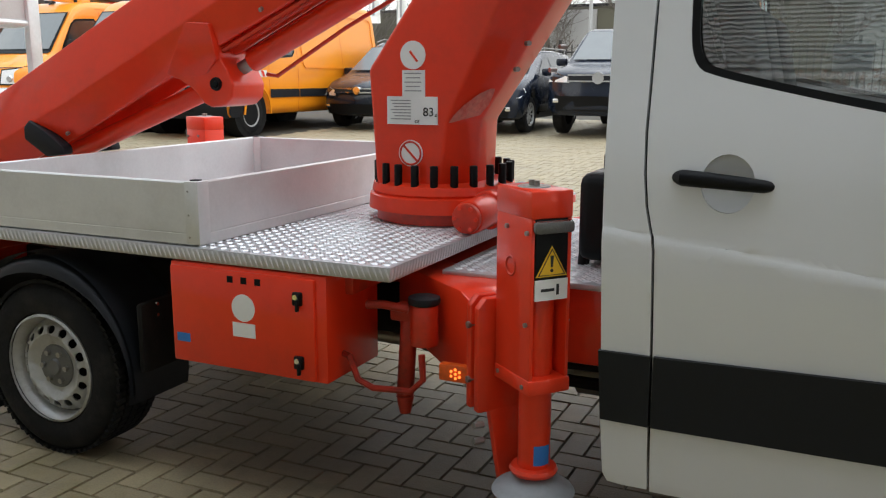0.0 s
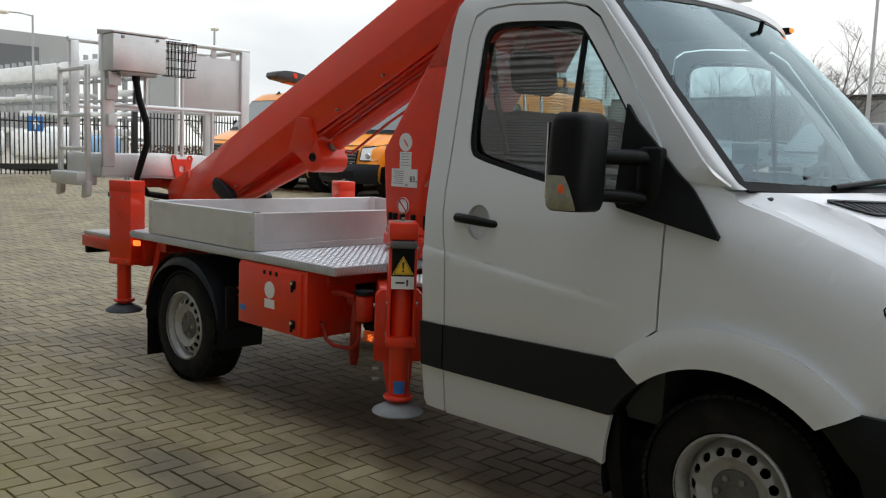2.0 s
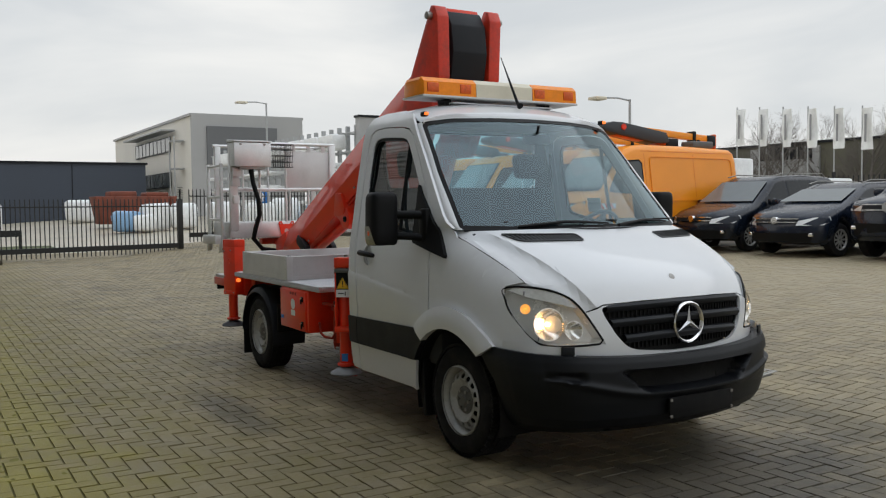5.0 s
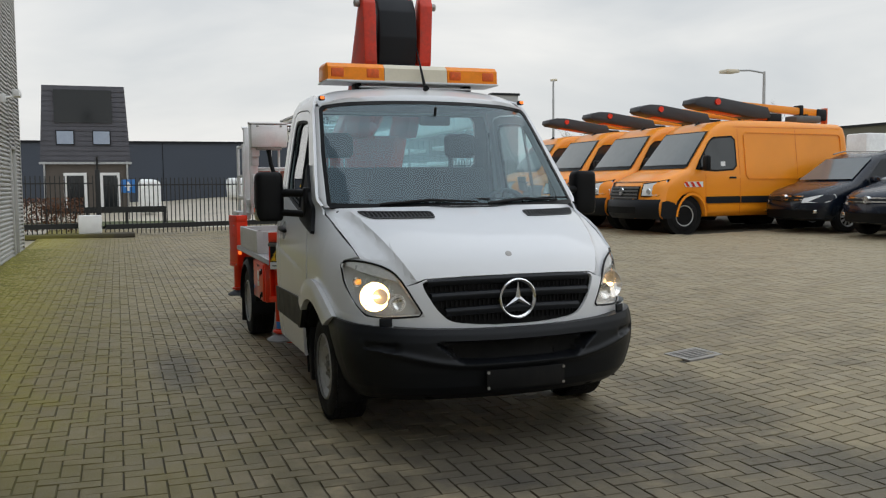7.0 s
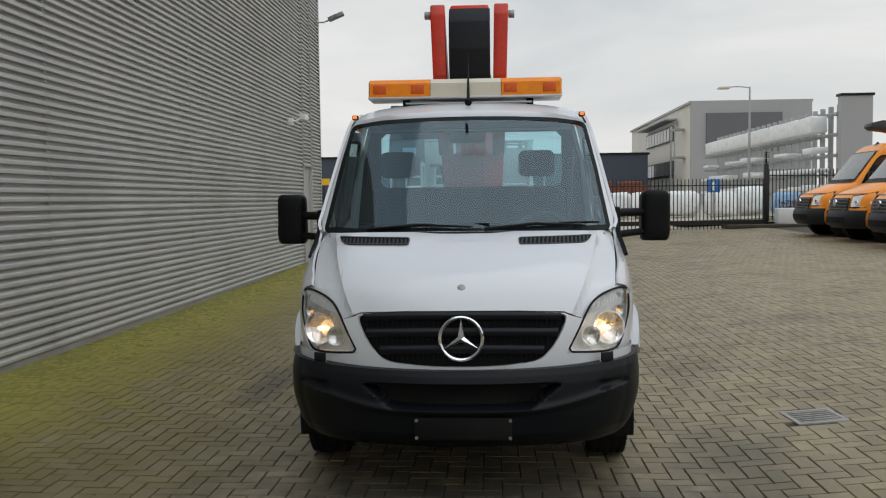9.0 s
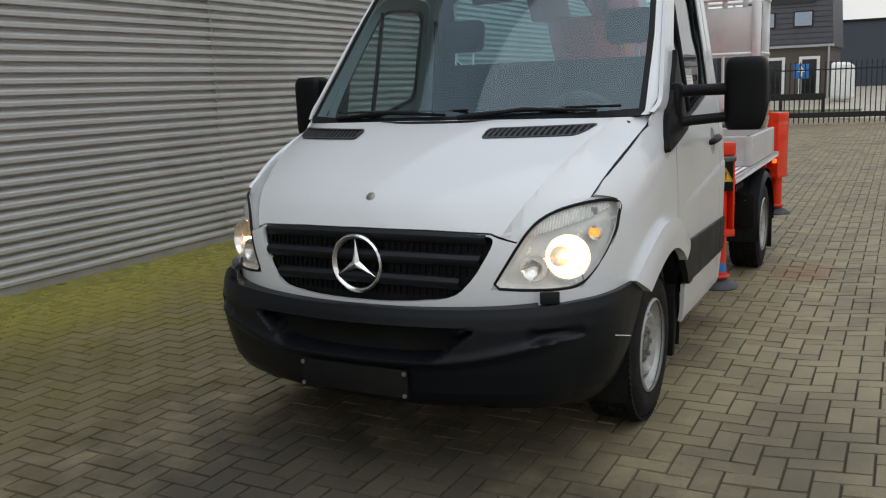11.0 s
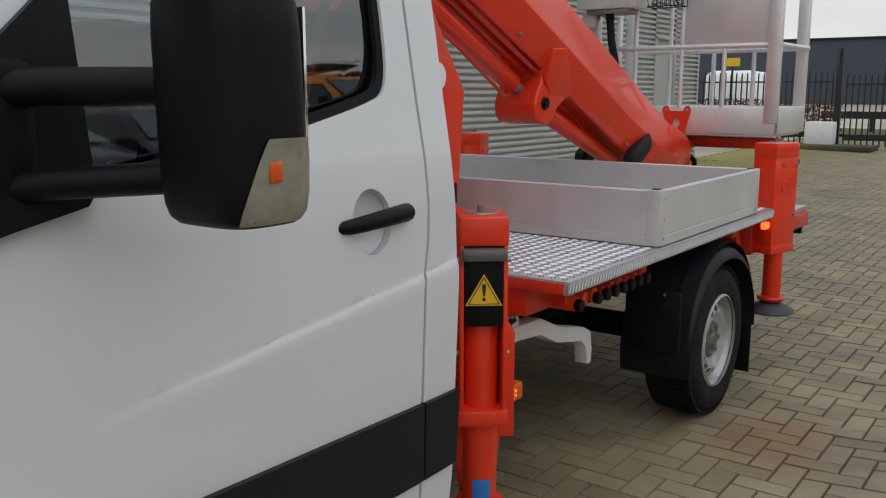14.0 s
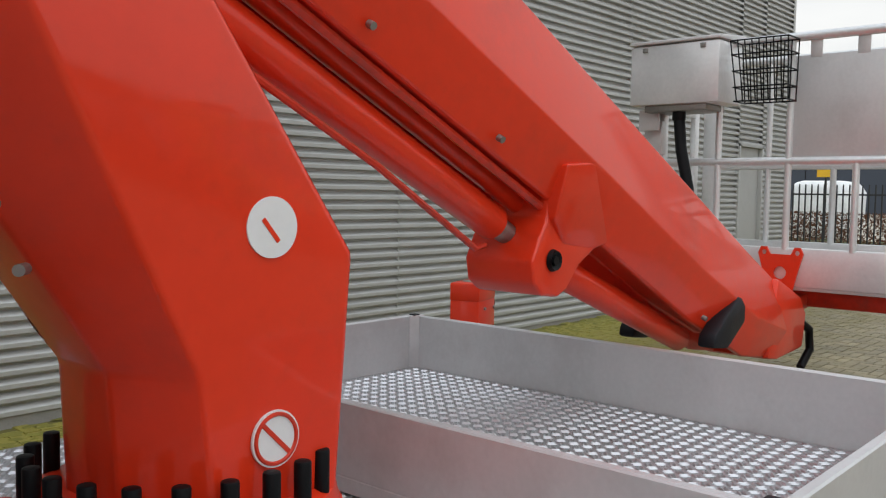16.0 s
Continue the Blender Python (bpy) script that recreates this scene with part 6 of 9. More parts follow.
for sgn in (-1, 1):
    p0, p1 = Vector((-4.55, sgn * 0.148, top_z(-4.55) - 0.205)), Vector((-1.9, sgn * 0.148, top_z(-1.9) - 0.205))
    part("boom_seam", Shape().pipe([p0, p1], 0.004, 6), M_RED_WORN, boom)
    for x in (-2.77, -3.2, -4.35):
        part("boom_bolt", Shape().cyl((x, sgn * 0.135, top_z(x) - 0.41), (x, sgn * 0.150, top_z(x) - 0.417), 0.009, seg=10), M_STEEL, boom)
kn_s = Shape().prism([(-3.455, 1.60), (-3.60, 1.64), (-3.72, 1.56), (-3.70, 1.44), (-3.60, 1.385), (-3.545, 1.325), (-3.505, 1.308), (-3.43, 1.318), (-3.39, 1.35), (-3.38, 1.41), (-3.41, 1.47), (-3.445, 1.52)], "y", -0.115, 0.115, 0.012, 3)
wing = Shape().prism([(-3.455, 1.665), (-3.60, 1.675), (-3.90, 1.535), (-3.87, 1.475), (-3.66, 1.425), (-3.52, 1.45), (-3.45, 1.52)], "y", -1.0, 1.0)
for v in wing.bm.verts:
    v.co.y *= 0.112 + 0.060 * (v.co.z - 1.425) / 0.25
bmesh.ops.bevel(wing.bm, geom=wing.bm.edges[:], offset=0.010, segments=3, affect="EDGES", profile=0.5)
kn_s.add(wing.bm)
kn = part("boom_knuckle", kn_s, M_RED, boom, "red cast knuckle with a black pin", angle=20)
for sgn in (-1, 1):
    part("pin", Shape().lathe([(0, 0.012), (0.012, 0.012), (0.014, 0.004), (0.026, 0.012), (0.030, 0.0)], Matrix.Translation((-3.468, sgn * 0.118, 1.410)) @ pose(0, 0, 0, -90 * sgn, 0, 0), 24), M_BLACK, kn)
part("boom_head", Shape().prism([(-2.05, 2.30), (-2.10, 2.53), (-1.80, 2.90), (-1.62, 3.06), (-1.47, 3.075), (-1.46, 2.98), (-1.60, 2.5), (-1.75, 2.31)], "y", -0.15, 0.15, 0.02), M_RED, boom)
part("head_cover", Shape().prism([(-1.62, 3.045), (-1.46, 3.045), (-1.385, 2.93), (-1.36, 2.72), (-1.40, 2.52), (-1.55, 2.34), (-1.72, 2.34), (-1.50, 2.6), (-1.47, 2.9)], "y", -0.158, 0.158, 0.012), M_TRIM, boom, "dark grey plastic head cover")


def tube(name, p0, p1, r, mat, parent, label="", bevel=0.006):
    return part(name, Shape().cyl(p0, p1, r, seg=28, bevel=bevel), mat, parent, label)


tube("lift_cylinder", (-3.36, 0, 1.505), (-2.20, 0, 2.055), 0.047, M_RED, boom, "red hydraulic lift cylinder")
tube("cylinder_rod", (-3.47, 0, 1.452), (-3.36, 0, 1.505), 0.030, M_STEEL, boom)
tube("guide_tube", (-3.48, 0, 1.552), (-2.2, 0, 2.158), 0.031, M_RED, boom)
tube("leveling_cylinder", (-3.55, 0, 1.405), (-4.45, 0, 1.075), 0.045, M_RED, boom)
part("hose", Shape().pipe([(-3.30, 0.02, 1.452), (-3.25, 0.03, 1.445), (-2.9, 0.03, 1.642), (-2.25, 0.03, 1.955)], 0.009, 8), M_RED_WORN, boom)
for sgn in (-1, 1):
    part("under_flange", Shape().pipe([(-3.45, sgn * 0.085, 1.552), (-2.0, sgn * 0.085, 2.225)], 0.012, 6), M_RED_WORN, boom)
    part("rubber_stop", Shape().prism([(-4.35, 1.115), (-4.46, 1.185), (-4.56, 1.235), (-4.60, 1.20), (-4.60, 1.14), (-4.46, 1.06), (-4.34, 1.075)], "y", sgn * 0.12, sgn * 0.185, 0.012), M_TRIM, boom, "dark grey rubber stop")
part("end_hose", Shape().pipe([(-5.30, 0.10, 1.09), (-5.42, 0.13, 1.02), (-5.44, 0.13, 0.93), (-5.36, 0.12, 0.86)], 0.018, 10), M_BLACK, boom)

# ---- work basket ----
bk = part("work_basket", Shape().box((-5.70, -0.02, 1.20), (0.60, 1.30, 0.03), 0.005), M_ALU, truck, "silver aluminium work basket with control box")
KX0, KX1, KY0, KY1 = -5.40, -6.0, -0.66, 0.645
for a, b in (((KX0, KY0), (KX0, KY1)), ((KX1, KY0), (KX1, KY1)), ((KX0, KY1), (KX1, KY1)), ((KX0, KY0), (KX1, KY0))):
    c = ((a[0] + b[0]) / 2, (a[1] + b[1]) / 2, 1.285)
    part("toe_board", Shape().box(c, (abs(a[0] - b[0]) + 0.02, abs(a[1] - b[1]) + 0.02, 0.17), 0.008), M_ALU_BRIGHT, bk)
for x, y, w, d in ((KX0, KY1 - 0.035, 0.05, 0.085), (KX1, KY1 - 0.03, 0.05, 0.075), (KX0, KY0 + 0.05, 0.05, 0.10), (KX1, KY0 + 0.05, 0.05, 0.075)):
    part("corner_post", Shape().box((x, y, 1.77), (w, d, 1.0), 0.012), M_ALU_BRIGHT, bk)
for z, r in ((2.275, 0.020), (1.745, 0.018)):
    for a, b in (((KX0, KY0), (KX0, KY1)), ((KX1, KY0), (KX1, KY1)), ((KX0, KY1), (KX1, KY1))):
        part("rail", Shape().cyl((*a, z), (*b, z), r, seg=16), M_ALU_BRIGHT, bk)
for y in (-0.30, 0.02, 0.30):
    part("stanchion", Shape().cyl((KX0, y, 1.36), (KX0, y, 1.74 if y > 0.1 else 2.27), 0.015, seg=12), M_ALU_BRIGHT, bk)
    part("stanchion", Shape().cyl((KX1, y, 1.36), (KX1, y, 2.27), 0.015, seg=12), M_ALU_BRIGHT, bk)
pan = part("back_panel", Shape().box((KX0 - 0.005, 0.31, 1.975), (0.006, 0.56, 0.44), 0.002), M_ALU, bk, "plain grey aluminium panel")
for y in (0.12, 0.31, 0.50):
    part("panel_lug", Shape().box((KX0 - 0.003, y, 2.225), (0.006, 0.05, 0.08), 0.002), M_ALU, pan)
cb = part("control_box", Shape().box((-5.335, -0.44, 2.135), (0.25, 0.43, 0.27), 0.008), M_ALU_BRIGHT, bk, "light grey steel control box")
part("box_lid", Shape().prism([(-5.47, 2.275), (-5.20, 2.275), (-5.20, 2.29), (-5.47, 2.315)], "y", -0.66, -0.215, 0.004), M_ALU, cb)
for y in (-0.58, -0.30):
    part("lid_catch", Shape().box((-5.206, y, 2.25), (0.01, 0.025, 0.02), 0.003), M_STEEL, cb)
part("box_bracket", Shape().box((-5.33, -0.44, 1.985), (0.2, 0.30, 0.03), 0.004), M_STEEL, cb)
part("box_plate", Shape().box((-5.30, -0.60, 1.94), (0.02, 0.10, 0.10), 0.004), M_ALU, cb)
part("cable_gland", Shape().cyl((-5.28, -0.44, 2.0), (-5.28, -0.44, 1.93), 0.03, bevel=0.006), M_BLACK, cb)
part("control_hose", Shape().pipe([(-5.28, -0.44, 1.95), (-5.27, -0.42, 1.80), (-5.25, -0.37, 1.62), (-5.26, -0.36, 1.45), (-5.28, -0.40, 1.30), (-5.33, -0.41, 1.18), (-5.36, -0.3, 1.06), (-5.34, -0.12, 1.03)], 0.026, 12), M_BLACK, bk, "thick black control hose")
# wire basket clipped to the rail
wb = Shape()
for k in range(9):
    y = -0.19 + 0.031 * k
    wb.pipe([(KX0 + 0.03, y * 1.0, 2.26), (KX0 + 0.03, y * 0.9, 2.0)], 0.003, 5)
    wb.pipe([(KX0 + 0.16, y * 1.0, 2.26), (KX0 + 0.12, y * 0.9, 2.0)], 0.003, 5)
for z, q in ((2.26, 1.0), (2.20, 0.98), (2.13, 0.95), (2.06, 0.92), (2.0, 0.9)):
    wb.pipe([(KX0 + 0.03, -0.19 * q, z), (KX0 + 0.08 + 0.08 * q, -0.19 * q, z), (KX0 + 0.08 + 0.08 * q, 0.06 * q, z), (KX0 + 0.03, 0.06 * q, z)], 0.0035, 5, closed=True)
tagged(part("wire_basket", wb, M_BLACK, bk, "small black wire basket"), kind="stuff")
# ladder on the end of the basket
ld = Shape()
for x in (-6.02, -5.52):
    part("ladder_rail", Shape().box((x, -0.715, 1.56), (0.055, 0.035, 0.98), 0.012), M_ALU_BRIGHT, bk)
for z in (1.14, 1.40, 1.66, 2.02):
    part("ladder_rung", Shape().box((-5.77, -0.715, z), (0.50, 0.03, 0.03), 0.008), M_ALU_BRIGHT, bk)
ld.bm.free()
part("ladder_step", Shape().box((-5.77, -0.72, 1.17), (0.50, 0.16, 0.10), 0.01), M_ALU, bk)
for x in (-6.0, -5.52):
    part("ladder_foot", Shape().prism([(x - 0.05, 1.15), (x + 0.05, 1.15), (x + 0.03, 1.04), (x - 0.06, 1.02)], "y", -0.74, -0.70, 0.004), M_ALU, bk)
part("switch_box", Shape().box((-5.358, -0.60, 1.63), (0.06, 0.07, 0.09), 0.006), M_PAPER, bk)
part("switch_box", Shape().box((-5.362, -0.60, 1.86), (0.05, 0.09, 0.16), 0.006), M_ALU, bk)
part("under_arm", Shape().prism([(-5.25, 1.06), (-5.25, 1.14), (-5.95, 1.18), (-5.95, 1.13)], "y", -0.07, 0.07, 0.01), M_RED_WORN, bk)
part("under_beam", Shape().box((-5.62, 0.20, 1.135), (0.12, 0.85, 0.07), 0.01), M_RED_WORN, bk)
tp = part("tie_plate", Shape().sheet([(-0.055, 1.175), (-0.085, 1.30), (-0.098, 1.345), (-0.085, 1.372), (-0.06, 1.372), (-0.045, 1.34), (0.045, 1.34), (0.06, 1.372), (0.085, 1.372), (0.098, 1.345), (0.085, 1.30), (0.055, 1.175)], [[(0.028 * math.cos(a), 1.26 + 0.028 * math.sin(a)) for a in (2 * math.pi * k / 16 for k in range(16))], [(-0.072 + 0.011 * math.cos(a), 1.348 + 0.011 * math.sin(a)) for a in (2 * math.pi * k / 10 for k in range(10))], [(0.072 + 0.011 * math.cos(a), 1.348 + 0.011 * math.sin(a)) for a in (2 * math.pi * k / 10 for k in range(10))]], lambda u, v: (-5.375, u + 0.01, v), 0.2, 0.01), M_RED, bk, "red steel tie plate with round holes")

# ---- stabilisers ----


def stabiliser(x, y, top, bot, turn, front, picto):
    """A leg in a channel open towards local +x, which is turned to face outwards."""
    to = Matrix.Translation((x, y, 0)) @ pose(0, 0, 0, 0, 0, turn)
    w = 0.128

    def p(name, s, mat, parent, label=""):
        return part(name, s, mat, parent, label, m=to)

    h, c = top - bot, (top + bot) / 2
    ch = [(-0.125, -w / 2), (0.068, -w / 2), (0.068, -w / 2 + 0.012), (-0.113, -w / 2 + 0.012), (-0.113, w / 2 - 0.012), (0.068, w / 2 - 0.012), (0.068, w / 2), (-0.125, w / 2)]
    st = p("stabiliser", Shape().prism(ch, "z", bot, top - 0.075, 0.003), M_RED, truck, "red hydraulic stabiliser leg with a grey foot")
    p("leg_head", Shape().box((-0.028, 0, top - 0.0385), (0.198, w + 0.004, 0.077), 0.007), M_RED, st)
    p("leg_band", Shape().box((-0.026, 0, bot + 0.022), (0.20, w + 0.008, 0.044), 0.006), M_RED, st)
    p("leg_tube", Shape().cyl((0, 0, bot - 0.27), (0, 0, top - 0.09), 0.047, seg=32, bevel=0.004), M_RED, st)
    zf = bot - 0.27
    p("leg_collar", Shape().lathe([(0.047, 0.022), (0.066, 0.020), (0.071, 0.010), (0.066, 0.0), (0.047, -0.002)], Matrix.Translation((0, 0, zf + 0.01)), 28), M_RED_WORN, st)
    p("leg_ball", Shape().cyl((0, 0, zf - 0.035), (0, 0, zf + 0.01), 0.036), M_STEEL, st)
    p("foot_pad", Shape().lathe([(0, 0.03), (0.042, 0.03), (0.06, 0.022), (0.115, -0.008), (0.122, -0.018), (0.115, -0.026), (0, -0.026)], Matrix.Translation((0, 0, zf - 0.03)), 40), M_PAD if picto else M_PAD_DARK, st, "grey plastic foot" if picto else "dark grey rubber foot")
    wl_ = p("label_panel", Shape().box((0.066, 0, top - 0.185), (0.006, w - 0.026, 0.215), 0.001), M_BLACK, st, "black panel with a yellow warning triangle")
    f, z0, sz = 0.0715, top - 0.235, 0.098
    tri = [(-sz / 2, z0), (sz / 2, z0), (0, z0 + sz * 0.866)]
    p("warning_triangle", Shape().prism(tri, "x", 0.0685, f), M_YELLOW, wl_)
    cz = z0 + sz * 0.289
    p("triangle_edge", Shape().pipe([(f, u * 0.84, cz + (v - cz) * 0.84) for u, v in tri], 0.0026, 5, closed=True), M_INK, wl_)
    p("exclamation_mark", Shape().prism([(-0.003, z0 + 0.026), (0.003, z0 + 0.026), (0.0055, z0 + 0.058), (-0.0055, z0 + 0.058)], "x", f, f + 0.001), M_INK, wl_)
    p("exclamation_dot", Shape().cyl((f, 0, z0 + 0.017), (f + 0.001, 0, z0 + 0.017), 0.005, seg=10), M_INK, wl_)
    if picto:
        pk = p("pinch_label", Shape().box((0.0700, 0, top - 0.272), (0.003, w - 0.024, 0.058)), M_PAPER, st, "white label with a pictogram")
        p("pictogram_arrow", Shape().box((0.072, -0.012, top - 0.272), (0.002, 0.042, 0.008)), M_INK, pk)
        p("pictogram_bar", Shape().box((0.072, 0.02, top - 0.272), (0.002, 0.008, 0.03)), M_INK, pk)
    p("marker_lamp", Shape().box((0.078, 0, top - 0.098), (0.026, w - 0.004, 0.036), 0.011), M_SMOKE, st, "smoked marker lamp")
    p("leg_sticker", Shape().grid([[(0.0478 * math.cos(a), 0.0478 * math.sin(a), z) for a in (radians(-32 + 64 * k / 8) for k in range(9))] for z in (bot - 0.225, bot - 0.165)]), M_BLUE, st, "blue load sticker")
    p("top_plate", Shape().lathe([(0, 0.003), (0.045, 0.003), (0.047, 0)], Matrix.Translation((-0.03, 0, top)), 28), M_STEEL, st)
    for d in (-0.014, 0.014):
        p("top_bolt", Shape().cyl((-0.03 + d, 0, top), (-0.03 + d, 0, top + 0.018), 0.008, seg=8), M_STEEL, st)
    for sy in (-1, 1):
        for xx, z in ((-0.06, top - 0.11), (0.05, top - 0.115), (0.05, top - 0.37), (-0.10, bot + 0.025), (0.04, bot + 0.02)):
            p("side_bolt", Shape().cyl((xx, sy * w / 2, z), (xx, sy * (w / 2 + 0.008), z), 0.007, seg=8), M_STEEL, st)
        p("side_window", Shape().lathe([(0.022, 0.0), (0.026, 0.003), (0.030, 0.0)], Matrix.Translation((-0.04, sy * (w / 2 + 0.0005), top - 0.22)) @ pose(0, 0, 0, -90 * sy, 0, 0), 24), M_RED_WORN, st)
    return st


M_PAD_DARK = material("dark_foot_rubber", (0.045, 0.05, 0.06), 0.6, vary=0.2, dirt=(0.10, 0.09, 0.075), dirt_amount=0.4, dirt_scale=8)
M_PAD = material("grey_foot_plastic", (0.24, 0.25, 0.26), 0.6, vary=0.15, dirt=(0.12, 0.11, 0.09), dirt_amount=0.5, dirt_scale=8)
M_SMOKE = material("smoked_lens", (0.10, 0.10, 0.095), 0.15, coat=0.5, vary=0.3, fine=200, bump=0.4)
for sgn in (-1, 1):
    stabiliser(-1.705, sgn * 0.945, 1.146, 0.575, sgn * 40, True, sgn < 0)
    stabiliser(-4.45, sgn * 0.945, 1.21, 0.645, sgn * 162, False, False)
    # cross beams and brackets
    arm_to = Matrix.Translation((-1.705, sgn * 0.945, 0)) @ pose(0, 0, 0, 0, 0, sgn * 40)
    arm = part("outrigger_arm", Shape().prism([(-0.80, 0.56), (-0.80, 0.79), (-0.30, 0.80), (-0.19, 0.765), (-0.19, 0.50), (-0.45, 0.52)], "y", -0.095, 0.095, 0.012, m=arm_to), M_RED, truck, "red steel outrigger arm")
    for x0 in (-0.215, -0.165):
        part("arm_flange", Shape().prism([(-0.115, 0.46), (0.115, 0.46), (0.115, 0.78), (0.09, 0.81), (-0.09, 0.81), (-0.115, 0.78)], "x", x0, x0 + 0.03, 0.006, m=arm_to), M_RED, arm)
    part("leg_plate", Shape().prism([(-0.075, 0.47), (0.075, 0.47), (0.06, 0.30), (0.045, 0.20), (-0.03, 0.20), (-0.05, 0.32)], "x", -0.165, -0.135, 0.006, m=arm_to), M_RED, arm)
    part("side_rib", Shape().prism([(-0.52, 0.60), (-0.22, 0.56), (-0.22, 0.70), (-0.52, 0.72)], "y", -sgn * 0.0, sgn * -0.112, 0.008, m=arm_to), M_RED, arm)
    for x0, z0 in ((-0.20, 0.72), (-0.20, 0.55), (-0.15, 0.42), (-0.15, 0.37)):
        part("arm_bolt", Shape().cyl((x0 + 0.005, -0.122, z0), (x0 + 0.005, -0.09, z0), 0.011, seg=8), M_STEEL, arm, m=arm_to)
    part("side_indicator", Shape().box((-1.99, sgn * 0.865, 0.548), (0.105, 0.03, 0.055), 0.006), M_AMBER_DARK, truck, "lit orange side marker")
    for dx, dz in ((0, 0), (0.014, 0.007), (-0.014, 0.007), (0.014, -0.008), (-0.014, -0.008), (0, 0.014), (0, -0.014)):
        part("indicator_glow", Shape().cyl((-1.985 + dx, sgn * 0.880, 0.548 + dz), (-1.985 + dx, sgn * 0.882, 0.548 + dz), 0.0045, seg=8), M_LIT_ORANGE, truck)
    part("arm_sticker", Shape().box((-1.835, sgn * 0.866, 0.755), (0.04, 0.003, 0.055)), M_BLUE, truck)
    part("arm_dot", Shape().cyl((-1.935, sgn * 0.862, 0.67), (-1.935, sgn * 0.866, 0.67), 0.016, seg=18), M_YELLOW, truck)
    part("rear_outrigger", Shape().box((-4.42, sgn * 0.62, 0.72), (0.20, 0.50, 0.18), 0.012), M_RED_WORN, truck)
    part("rear_brace", Shape().prism([(-4.20, 0.80), (-4.14, 0.80), (-4.30, 0.36), (-4.37, 0.36)], "y", sgn * 0.80, sgn * 0.84, 0.006), M_RED_WORN, truck)
    part("rear_side_lamp", Shape().box((-4.27, sgn * 0.945, 0.80), (0.06, 0.03, 0.035), 0.006), M_LIT_ORANGE, truck)
    rs = part("rear_step", Shape().box((-4.86, sgn * 0.62, 0.80), (0.50, 0.62, 0.03), 0.004), M_TREAD, truck, "aluminium rear step on a red frame")
    part("step_frame", Shape().box((-4.86, sgn * 0.93, 0.745), (0.50, 0.03, 0.08), 0.006).box((-5.1, sgn * 0.62, 0.745), (0.03, 0.62, 0.08), 0.006), M_RED_WORN, rs)
    part("tail_lamp", Shape().box((-5.125, sgn * 0.78, 0.70), (0.04, 0.26, 0.11), 0.01), M_BLACK, rs)
part("pedestal", Shape().box((-1.82, 0, 0.665), (0.44, 1.16, 0.27), 0.015), M_RED, truck, "red subframe pedestal")
for k in range(5):
    for sgn in (-1, 1):
        part("pedestal_bolt", Shape().cyl((-1.575, sgn * (0.52 - 0.085 * k), 0.605), (-1.575, sgn * (0.52 - 0.085 * k), 0.685), 0.016, seg=12, bevel=0.004), M_BLACK, truck)
part("subframe", Shape().box((-2.6, 0, 0.73), (1.3, 0.7, 0.12), 0.01), M_RED_WORN, truck)
tank = part("hydraulic_tank", Shape().box((-1.66, -0.22, 0.98), (0.20, 0.34, 0.30), 0.04, seg=3), M_BLACK, truck, "black hydraulic tank with hose fittings")
part("filler_cap", Shape().cyl((-1.66, -0.30, 1.13), (-1.66, -0.30, 1.19), 0.035, bevel=0.006), M_TRIM, tank)
part("hose_fitting", Shape().pipe([(-1.74, -0.33, 0.90), (-1.74, -0.33, 1.06), (-1.72, -0.33, 1.12), (-1.67, -0.32, 1.13)], 0.014, 10), M_STEEL, tank)
part("tank_hose", Shape().pipe([(-1.74, -0.33, 1.0), (-1.745, -0.33, 0.85), (-1.75, -0.34, 0.75)], 0.02, 10), M_BLACK, tank)
# hand pump and filter hanging below the arm
hp = part("hand_pump", Shape().cyl((-2.20, -0.80, 0.42), (-2.18, -0.80, 0.72), 0.028, bevel=0.006).cyl((-2.20, -0.80, 0.36), (-2.20, -0.80, 0.42), 0.018, 0.030), M_GRIMY, truck, "red hand pump with a bent lever")
part("pump_head", Shape().box((-2.19, -0.79, 0.70), (0.10, 0.08, 0.05), 0.01), M_GRIMY, hp)
part("pump_lever", Shape().pipe([(-2.17, -0.83, 0.72), (-2.25, -0.86, 0.735), (-2.30, -0.87, 0.73)], 0.014, 8), M_GRIMY, hp)
part("pump_handle", Shape().pipe([(-2.42, -0.86, 0.56), (-2.36, -0.88, 0.555), (-2.33, -0.88, 0.48), (-2.28, -0.87, 0.455), (-2.15, -0.86, 0.46), (-2.11, -0.85, 0.50), (-2.12, -0.84, 0.58)], 0.011, 8), M_GRIMY, hp)
part("oil_filter", Shape().cyl((-2.13, -0.80, 0.60), (-2.13, -0.80, 0.735), 0.046, bevel=0.008), M_RED_WORN, truck, "red oil filter with a black cap")
part("filter_cap", Shape().cyl((-2.13, -0.80, 0.735), (-2.13, -0.80, 0.760), 0.052, bevel=0.006), M_TRIM, truck)
for k, z in enumerate((0.55, 0.48, 0.60)):
    part("chassis_hose", Shape().pipe([(-2.3, -0.45, z), (-1.9, -0.5 + 0.04 * k, z - 0.05), (-1.45, -0.55, z - 0.02)], 0.022, 8), M_BLACK, truck)


# ---- yard: fence, gates, drain ----
fence_line = lambda y: -22.65 - 0.2 * y


